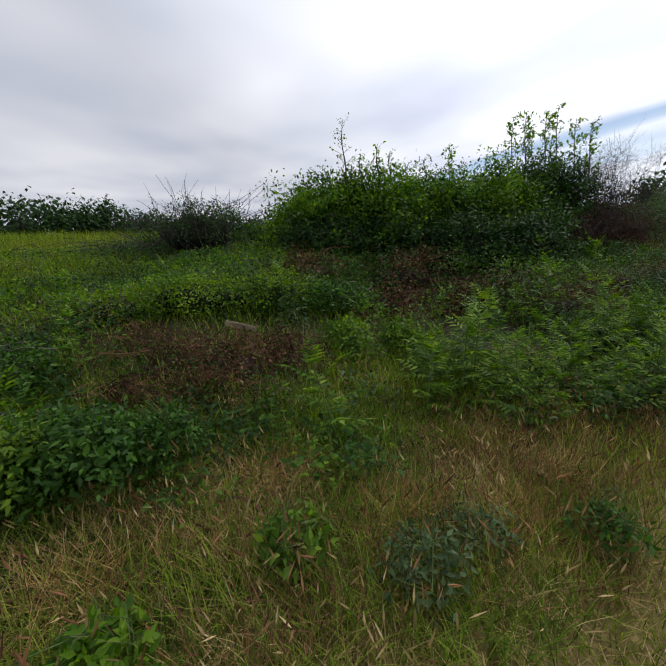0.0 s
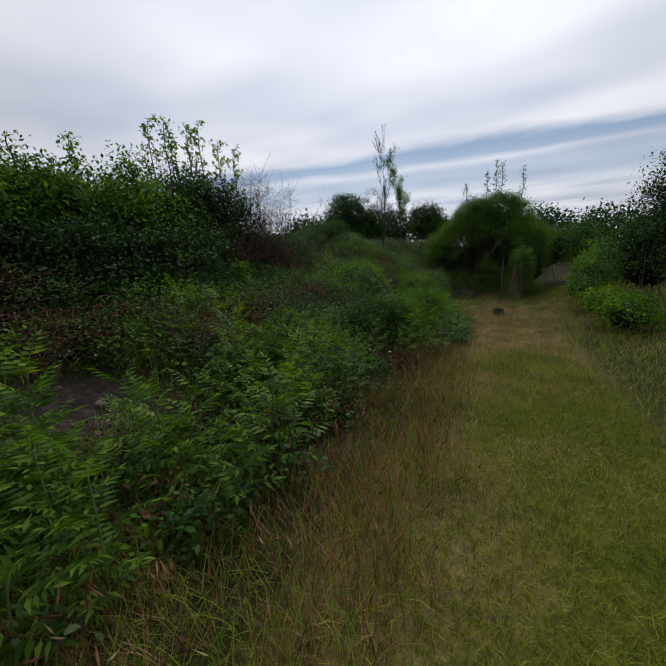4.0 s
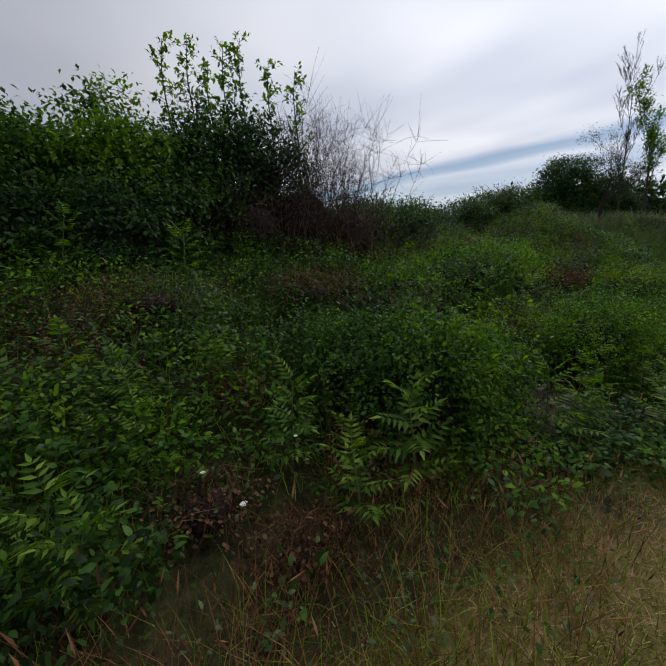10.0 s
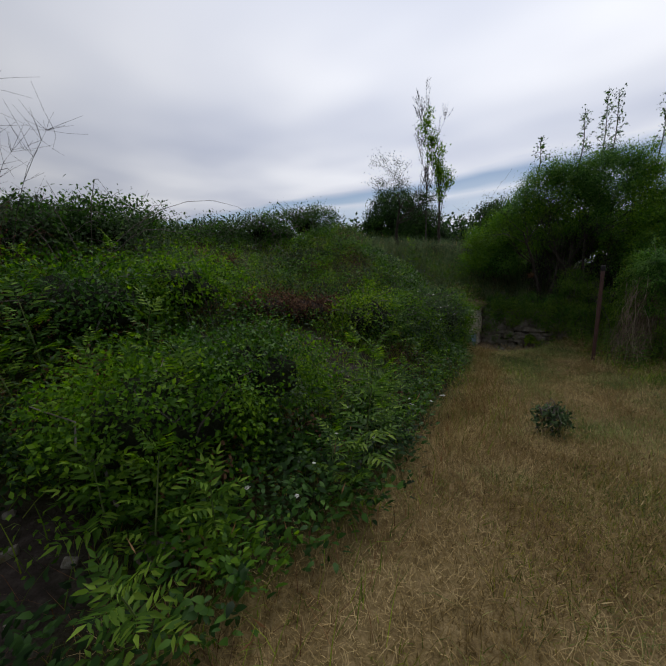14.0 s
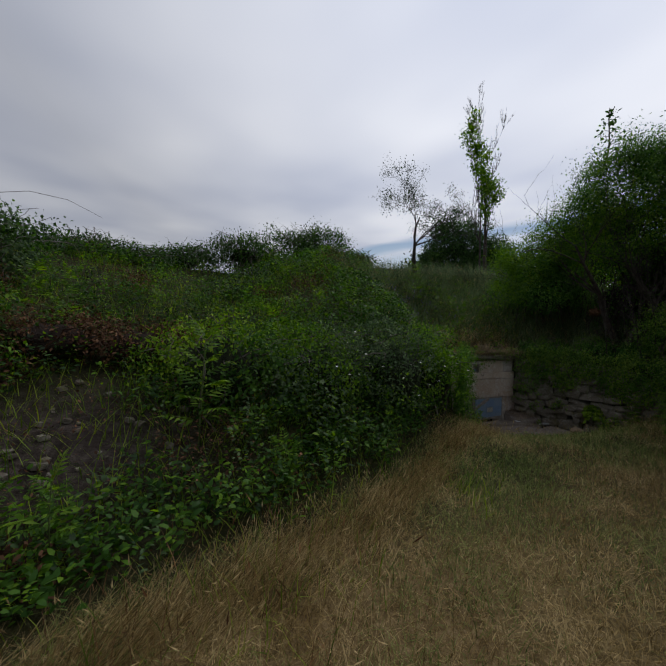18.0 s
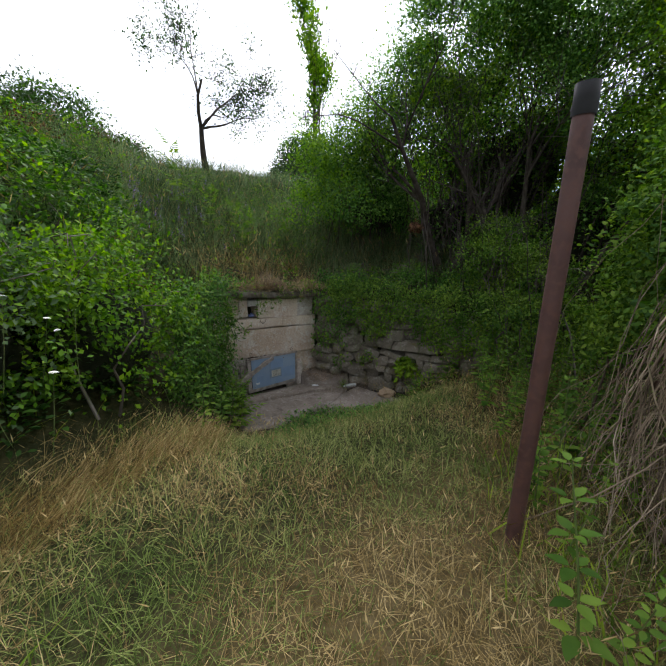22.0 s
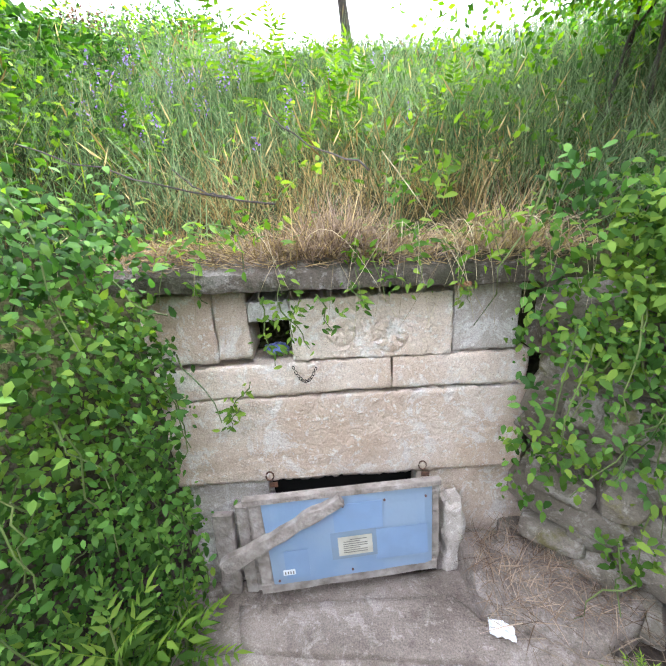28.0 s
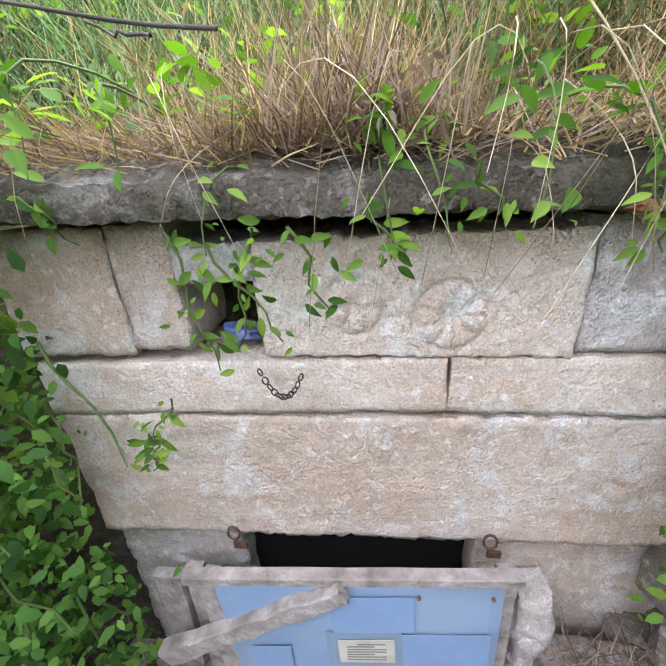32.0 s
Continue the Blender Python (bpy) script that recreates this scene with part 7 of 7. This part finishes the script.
def curtain(name, line, z0, z1, per_m2, size, mat, label, second=None, share=0.3, thick=0.14, tv=OVAL_V, tf=OVAL_F, patch=None):
    root = thing(name, (line[0][0], line[0][1], z0), label, "creeper")
    inv = Matrix.Translation(root.location).inverted()
    ps, ns = [], []
    for (ax, ay), (bx, by) in zip(line[:-1], line[1:]):
        ln = math.hypot(bx - ax, by - ay)
        n = int(ln * (z1 - z0) * per_m2)
        nc = max(3, n // 16)
        pickc = rng.integers(0, nc, n)
        t, u = rng.random(nc)[pickc] + rng.normal(size=n) * 0.055 / ln, rng.random(nc)[pickc] ** 0.85 + rng.normal(size=n) * 0.05 / (z1 - z0)
        t = np.clip(t, -0.04, 1.04)
        bulge = (rng.random(nc) ** 1.5)[pickc]
        nx__, ny__ = (by - ay) / ln, -(bx - ax) / ln
        x = ax + (bx - ax) * t + nx__ * thick * (0.15 + 0.85 * bulge * rng.random(n))
        y = ay + (by - ay) * t + ny__ * thick * (0.15 + 0.85 * bulge * rng.random(n))
        z = z0 + (z1 - z0) * u + 0.10 * field(x * 5, y * 5, 2.0)
        keep = np.ones(n, bool) if patch is None else rng.random(n) < patch(x, y, z)
        ps.append(np.stack([x, y, z], -1)[keep])
        ns.append(np.tile([nx__, ny__, 0.25], (n, 1))[keep])
    p, nr = np.concatenate(ps), np.concatenate(ns)
    pick = (field(p[:, 0] * 3, p[:, 2] * 3, 2.0) + rng.normal(size=len(p)) * 0.4) > 0.9 - 1.6 * share
    al = unit(nr * 0.35 + rand_dirs(len(p)) * 0.8 + np.array([0, 0, -0.45]))
    up = unit(nr + np.array([0, 0, 0.5]) + rand_dirs(len(p)) * 0.45)
    for sel, m_, nm in ((~pick, mat, "foliage"), (pick, second or mat, "young_foliage")):
        v, f = spread_pieces(tv, tf, p[sel], al[sel], up[sel], size * rng.uniform(0.45, 1.4, sel.sum()))
        piece(nm, mesh_of(nm, v, f, m_), root).matrix_parent_inverse = inv
    tubes = []
    for k in range(int(len(p) / 120) + 3):
        q = p[rng.integers(len(p))]
        t = np.linspace(0, 1, 6)[:, None]
        e = q + np.array([rng.normal() * 0.12, rng.normal() * 0.05, -rng.uniform(0.15, 0.5)])
        tubes.append(tube(q * (1 - t) + e * t + rng.normal(size=(6, 3)) * 0.012, np.linspace(0.004, 0.002, 6), 4))
    v, f = joined(tubes)
    piece("vine", mesh_of("vine", v, f, STEM_GREEN), root).matrix_parent_inverse = inv
    return root


curtain("left_creeper", [(18.05, 10.2), (18.5, 10.75), (18.88, 11.2), (18.98, 11.28)], -1.80, -0.1, 5600, 0.034, LEAF_MID_LIT, "dense dark green creeper beside the stone front", LEAF_FRESH_LIT, 0.25, 0.42)
curtain("right_creeper", [(20.34, 11.27), (20.62, 11.13), (21.0, 10.83)], -1.5, -0.12, 6500, 0.038, LEAF_FRESH_LIT, "bright green creeper hanging over the wall's corner", LEAF_MID_LIT, 0.35, 0.16,
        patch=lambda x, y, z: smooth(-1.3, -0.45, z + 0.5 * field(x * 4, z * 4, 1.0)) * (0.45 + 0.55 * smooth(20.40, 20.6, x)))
curtain("wall_creeper", [(20.95, 10.8), (21.45, 10.15), (21.95, 9.0), (22.7, 8.3)], -1.4, -0.15, 6200, 0.035, LEAF_FRESH_LIT, "light green creeper over the rubble wall", LEAF_LIME, 0.22, 0.2,
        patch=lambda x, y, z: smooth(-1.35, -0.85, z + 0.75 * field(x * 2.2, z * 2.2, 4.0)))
# sprigs trailing from the ledge over the blocks
for k, (x0, z0, dx, ln) in enumerate(((19.42, -0.40, 0.02, 0.26), (19.55, -0.40, -0.06, 0.22), (19.72, -0.36, 0.05, 0.10), (20.08, -0.36, 0.06, 0.10), (19.2, -0.34, 0.03, 0.08), (19.62, -0.40, 0.03, 0.14), (19.36, -0.70, -0.12, 0.16), (19.30, -0.80, -0.06, 0.12), (19.86, -0.33, 0.06, 0.07), (19.48, -0.42, 0.1, 0.18))):
    root = thing("creeper_sprig", (x0, 11.2, z0), "thin leafy creeper sprig trailing over the stone blocks", "creeper", "sprigs over the blocks")
    inv = Matrix.Translation(root.location).inverted()
    t = np.linspace(0, 1, 7)[:, None]
    pts = np.concatenate([x0 + dx * t + 0.01 * np.sin(t * 9 + k), 11.2 + 0.04 * t, z0 - ln * t], 1)
    v, f = tube(pts, np.linspace(0.003, 0.0015, 7), 4)
    piece("stem", mesh_of("stem", v, f, STEM_GREEN), root).matrix_parent_inverse = inv
    n = int(9 + ln * 48)
    q = rng.random(n)
    p = np.stack([np.interp(q, t[:, 0], pts[:, j]) for j in range(3)], -1) + rng.normal(size=(n, 3)) * np.array([0.02, 0.008, 0.012])
    al = unit(rand_dirs(n) * np.array([1, 0.3, 0.6]) + np.array([0, -0.2, -0.25]))
    v, f = spread_pieces(LEAF_V * (0.78, 1, 1.6), LEAF_F, p, al, unit(np.array([0, -1, 0.4]) + rand_dirs(n) * 0.5), 0.034 * rng.uniform(0.45, 1.25, n))
    piece("foliage", mesh_of("foliage", v, f, LEAF_FRESH_LIT), root).matrix_parent_inverse = inv
# leafy herbs rooted on the ledge, and long dry stalks hanging past it
for k, (x0, z0, dx, ln, nl, size) in enumerate(((19.74, -0.25, 0.02, 0.20, 30, 0.036), (19.80, -0.30, 0.03, 0.14, 16, 0.034), (19.97, -0.22, -0.02, 0.20, 22, 0.042), (20.02, -0.26, 0.08, 0.16, 20, 0.044), (19.90, -0.06, 0.02, 0.20, 22, 0.044),
                                              (20.06, -0.04, 0.03, 0.12, 16, 0.048), (20.16, -0.24, 0.10, 0.16, 14, 0.046), (20.28, -0.22, -0.05, 0.10, 8, 0.054), (19.30, -0.18, -0.07, 0.14, 16, 0.042), (19.36, -0.22, 0.02, 0.12, 12, 0.040), (19.16, -0.24, -0.05, 0.16, 12, 0.040), (19.52, -0.34, -0.03, 0.10, 9, 0.034))):
    yb = 11.40 + 0.062 * (x0 - 19.7)
    root = thing("ledge_herb", (x0, yb, z0), "bright green leafy herb sprawling over the dark ledge", "herb", "herbs on the ledge")
    inv = Matrix.Translation(root.location).inverted()
    t = np.linspace(0, 1, 8)[:, None]
    out = 0.19 if z0 < -0.15 else 0.07
    pts = np.concatenate([x0 + dx * t + 0.012 * np.sin(t * 7 + k), yb - out * np.sin(np.minimum(t * 2.2, 1.57)), z0 + 0.05 * np.sin(t * 3.1) - ln * t ** 1.6], 1)
    v, f = tube(pts, np.linspace(0.0026, 0.0012, 8), 4)
    piece("stem", mesh_of("stem", v, f, STEM_GREEN), root).matrix_parent_inverse = inv
    q = rng.uniform(0.1, 1.0, nl)
    p = np.stack([np.interp(q, t[:, 0], pts[:, j]) for j in range(3)], -1) + rng.normal(size=(nl, 3)) * np.array([0.026, 0.010, 0.014])
    al = unit(rand_dirs(nl) * np.array([1, 0.4, 0.6]) + np.array([0, -0.3, -0.1]))
    v, f = spread_pieces(LEAF_V * (0.85, 1, 1.5), LEAF_F, p, al, unit(np.array([0, -0.7, 0.8]) + rand_dirs(nl) * 0.5), size * rng.uniform(0.5, 1.25, nl))
    piece("foliage", mesh_of("foliage", v, f, LEAF_FRESH_LIT if k % 3 else LEAF_FRESH), root).matrix_parent_inverse = inv
for (xa, za, xb, zb, r_) in ((19.86, 0.06, 20.18, -0.50, 0.0016), (19.95, -0.20, 19.99, -0.53, 0.0010), (20.04, -0.21, 20.08, -0.44, 0.0011), (19.78, -0.24, 19.72, -0.60, 0.0009), (19.50, -0.24, 19.42, -0.40, 0.0009)):
    t = np.linspace(0, 1, 10)[:, None]
    y0_ = 11.40 + 0.06 * (xa - 19.7)
    pts = np.concatenate([xa + (xb - xa) * t, y0_ - 0.20 * np.sin(np.minimum(t * 2.2, 1.57)), za + (zb - za) * t], 1)
    v, f = tube(pts, np.linspace(r_, r_ * 0.55, 10), 5)
    tagged(new("grass_stalk", mesh_of("grass_stalk", v, f, SEED)), "long pale dry stalk hanging over the ledge", "grass stalk", "stalks over the ledge")
n = 60
p = np.stack([rng.normal(19.75, 0.045, n), rng.uniform(11.26, 11.34, n), rng.uniform(-0.29, -0.20, n)], -1)
v, f = spread_pieces(LEAF_V * (1.2, 1, 3), LEAF_F, p, rand_dirs(n), rand_dirs(n), 0.022 * rng.uniform(0.6, 1.2, n))
tagged(new("withered_leaves", mesh_of("withered_leaves", v, f, STRAW_PINK)), "clump of curled brown leaves on the ledge", "dead leaves", kind="stuff")
# nettles round the pole and the court
NETTLES = []
for kk in range(3):
    h = (0.4, 0.55, 0.7)[kk]
    sets = []
    for j in range(6):
        t = 0.2 + 0.8 * j / 5
        for sgn in (0, 0.52, 1, 1.48):
            a = j * np.pi / 4 + sgn * np.pi + rng.normal() * 0.2
            sets.append(spread_pieces(LEAF_V * (1.1, 1, 1), LEAF_F, np.array([[0.012 * np.cos(a), 0.012 * np.sin(a), h * t]]), np.array([[np.cos(a), np.sin(a), 0.35 - 0.5 * (1 - t)]]), np.array([[0, 0, 1.0]]), (0.10 - 0.05 * t) * rng.uniform(0.7, 1.15)))
    v, f = joined(sets)
    sv, sf = tube([(0, 0, 0), (0.01, 0, h / 2), (0, 0.01, h)], [0.005, 0.004, 0.002], 5)
    NETTLES.append((mesh_of("foliage", v, f, LEAF_FRESH_LIT), mesh_of("stem", sv, sf, STEM_GREEN)))
nsp = []
while len(nsp) < 120:
    x, y = rng.uniform(18.9, 22.0), rng.uniform(6.6, 10.2)
    if off_line(np.array(x), np.array(y)) > 0.85 and y < 7.5 + 0.8 * (x - 19.2) and wall_side(np.array(x), np.array(y)) < -0.1:
        nsp.append((x, y))
for _ in range(60):
    x, y = rng.uniform(20.9, 22.6), rng.uniform(7.6, 9.9)
    if wall_side(np.array(x), np.array(y)) < -0.05 and off_line(np.array(x), np.array(y)) > 0.9:
        nsp.append((x, y))
nsp += [(18.75 + 0.1 * k, 10.35 + 0.12 * k) for k in range(4)] + [(18.55, 10.4), (18.6, 10.2), (18.4, 10.0)]
nsp = [q for q in nsp if not (q[0] < 21.4 and q[1] > 9.1 and q[0] > 19.3)]
for (x, y) in nsp:
    lm, sm = NETTLES[rng.integers(3)]
    root = thing("nettle", (x, y, gz(x, y) - 0.01), "light green nettle with broad toothed leaves", "plant", "nettles by the wall")
    root.rotation_euler = (rng.normal() * 0.12, rng.normal() * 0.12, rng.uniform(0, 6.28))
    q = rng.uniform(0.7, 1.15)
    root.scale = (q, q, q)
    piece("foliage", lm, root)
    piece("stem", sm, root)

# white umbels and purple vetch
UMB = []
sets = []
for j in range(26):
    a, r = j * 2.4, 0.028 * math.sqrt(j / 26)
    sets.append(spread_pieces(np.array([(-0.5, -0.5, 0), (0.5, -0.5, 0), (0.5, 0.5, 0), (-0.5, 0.5, 0)], float), np.array([(0, 1, 2), (0, 2, 3)]), np.array([[r * math.cos(a), r * math.sin(a), 0.42 - r * r * 6]]), np.array([[1.0, 0.2, 0.1]]), np.array([[0.1, 0, 1.0]]), 0.009))
uv_, uf_ = joined(sets)
sv_, sf_ = tube([(0, 0, 0), (0.01, 0, 0.2), (0, 0, 0.42)], [0.003, 0.0025, 0.002], 4)
UM, US = mesh_of("flower_head", uv_, uf_, PETAL_WHITE), mesh_of("stem", sv_, sf_, STEM_GREEN)
fsp = [(11.27, 5.78), (11.1, 5.95), (11.5, 6.0), (11.9, 6.2), (12.1, 6.1), (12.6, 6.5), (12.9, 6.55), (13.1, 6.7), (13.35, 6.6), (13.52, 6.64), (13.0, 6.4), (6.23, 4.5), (5.95, 4.7), (6.5, 4.9), (12.2, 6.6)]
fsp += [(rng.uniform(15.6, 17.6), rng.uniform(8.7, 9.5)) for _ in range(34)]
for i, (x, y) in enumerate(fsp):
    high = (0.4 * rng.random() + 0.35) * (i > 14)
    root = thing("white_umbel", (x, y, gz(x, y) + high), "small white umbel flower on a thin stem", "flower", "white umbels")
    root.rotation_euler = (rng.normal() * 0.15, rng.normal() * 0.15, rng.uniform(0, 6.28))
    q = rng.uniform(0.4, 0.7)
    root.scale = (q, q, rng.uniform(0.85, 1.1))
    piece("flower_head", UM, root)
    piece("stem", US, root)
n = 70
vx, vy = rng.uniform(18.2, 20.3, n), rng.uniform(12.0, 13.6, n)
vx = np.where(rng.random(n) < 0.6, rng.uniform(18.2, 19.2, n), vx)
rep = np.repeat(np.arange(n), 9)
p = np.stack([vx[rep] + rng.normal(size=len(rep)) * 0.008, vy[rep] + rng.normal(size=len(rep)) * 0.008, ground_z(vx, vy)[rep] + 0.36 + np.tile(np.arange(9) * 0.011, n) + np.repeat(rng.uniform(-0.08, 0.12, n), 9)], -1)
v, f = leaf_cloud(p, rand_dirs(len(p)), 0.016)
tagged(new("purple_vetch", mesh_of("purple_vetch", v, f, PETAL_PURPLE)), "purple vetch spikes in the slope grass", "flowers", kind="stuff")

# the plank, stones in the scree, sage plant, bare sticks over the ledge
tagged(bar((-1.27, 3.90, 0.78), (-0.97, 4.05, 0.64), 0.06, 0.02, TWIG_PALE, "plank", None), "pale broken plank lying on the bramble mound", "plank")
for k in range(90):
    q = rng.random()
    cx, cy = (13.1, 8.45) if q < 0.6 else ((9.6, 6.2) if q < 0.8 else (2.2, 4.9))
    x, y = cx + rng.normal() * 0.55, cy + rng.normal() * 0.4
    s_ = rng.uniform(0.02, 0.075)
    ob = piece("scree_stone", STONES[rng.integers(14)])
    tagged(ob, "grey stone lying in the bare dark scree", "stone", "stones in the scree")
    ob.location, ob.scale, ob.rotation_euler = (x, y, gz(x, y) + s_ * 0.25), (s_ * 1.4, s_, s_ * 0.8), (0.2, 0.1, rng.uniform(0, 6))
lump("round_stone", (10.47, 5.95, gz(10.47, 5.95) + 0.05), (0.11, 0.09, 0.07), RUBBLE, "rounded grey-brown stone beside the way", "stone", 4, 0.15, 3)
bush("sage_plant", [(14.5, 5.95, -0.92, 0.22, 0.18, 0.16)], LEAF_GREY, 1600, 0.05, "grey-green weed tuft in the straw", "plant", core=0, stems=10)
for (a_, b_) in (((18.55, 11.45, 0.16), (19.47, 11.40, -0.10)), ((19.40, 11.75, 0.30), (19.83, 11.5, 0.02)), ((19.05, 11.6, 0.06), (19.3, 11.5, -0.06))):
    t = np.linspace(0, 1, 10)[:, None]
    pts = np.array(a_) * (1 - t) + np.array(b_) * t + rng.normal(size=(10, 3)) * 0.006 + np.array([0, 0, -0.03]) * np.sin(np.pi * t)
    v, f = tube(pts, np.linspace(0.0024, 0.004, 10), 6)
    tagged(new("bare_stick", mesh_of("bare_stick", v, f, TWIG_DARK, True)), "thin dark dead stick leaning in the grass over the ledge", "stick", "sticks over the ledge")

mx_, my_ = sow(18.8, 20.6, 9.3, 10.5, 700, lambda x, y: smooth(0.0, 0.3, 1.0 - np.hypot((x - 19.78) / 0.72, (y - 9.98) / 0.42) + 0.25 * field(x, y, 4, 2.4)))
canopy(mx_, my_, 0.08, 9, LEAF_MID_LIT, 0.03, "clover_mat", "low dense green clover mat before the concrete")

# thistles at the foot of the creeper
for (x, y, q) in ((18.98, 10.78, 0.34), (18.84, 10.52, 0.32), (19.06, 10.98, 0.2), (20.95, 9.75, 0.22), (20.62, 10.83, 0.10)):
    root = thing("thistle", (x, y, max(gz(x, y), -1.74)), "bright green thistle with deeply cut leaves", "plant", "thistles by the stone front")
    sets, stem_sets = [], []
    for j in range(15):
        a, t = j * 2.4, j / 15
        sets.append(spread_pieces(PIN_V * (0.75, 1, 1), PIN_F, np.array([[0, 0, q * 1.3 * t]]), np.array([[math.cos(a), math.sin(a), 0.25 + 1.1 * t]]), np.array([[0, 0, 1.0]]), q * (1.05 - 0.55 * t)))
    v, f = joined(sets)
    piece("foliage", mesh_of("foliage", v, f, LEAF_FRESH_LIT), root)
    v, f = tube([(0, 0, 0), (0.004, 0, q * 0.6), (0, 0.004, q * 1.4)], [0.006, 0.005, 0.003], 6)
    piece("stem", mesh_of("stem", v, f, STEM_GREEN, True), root)
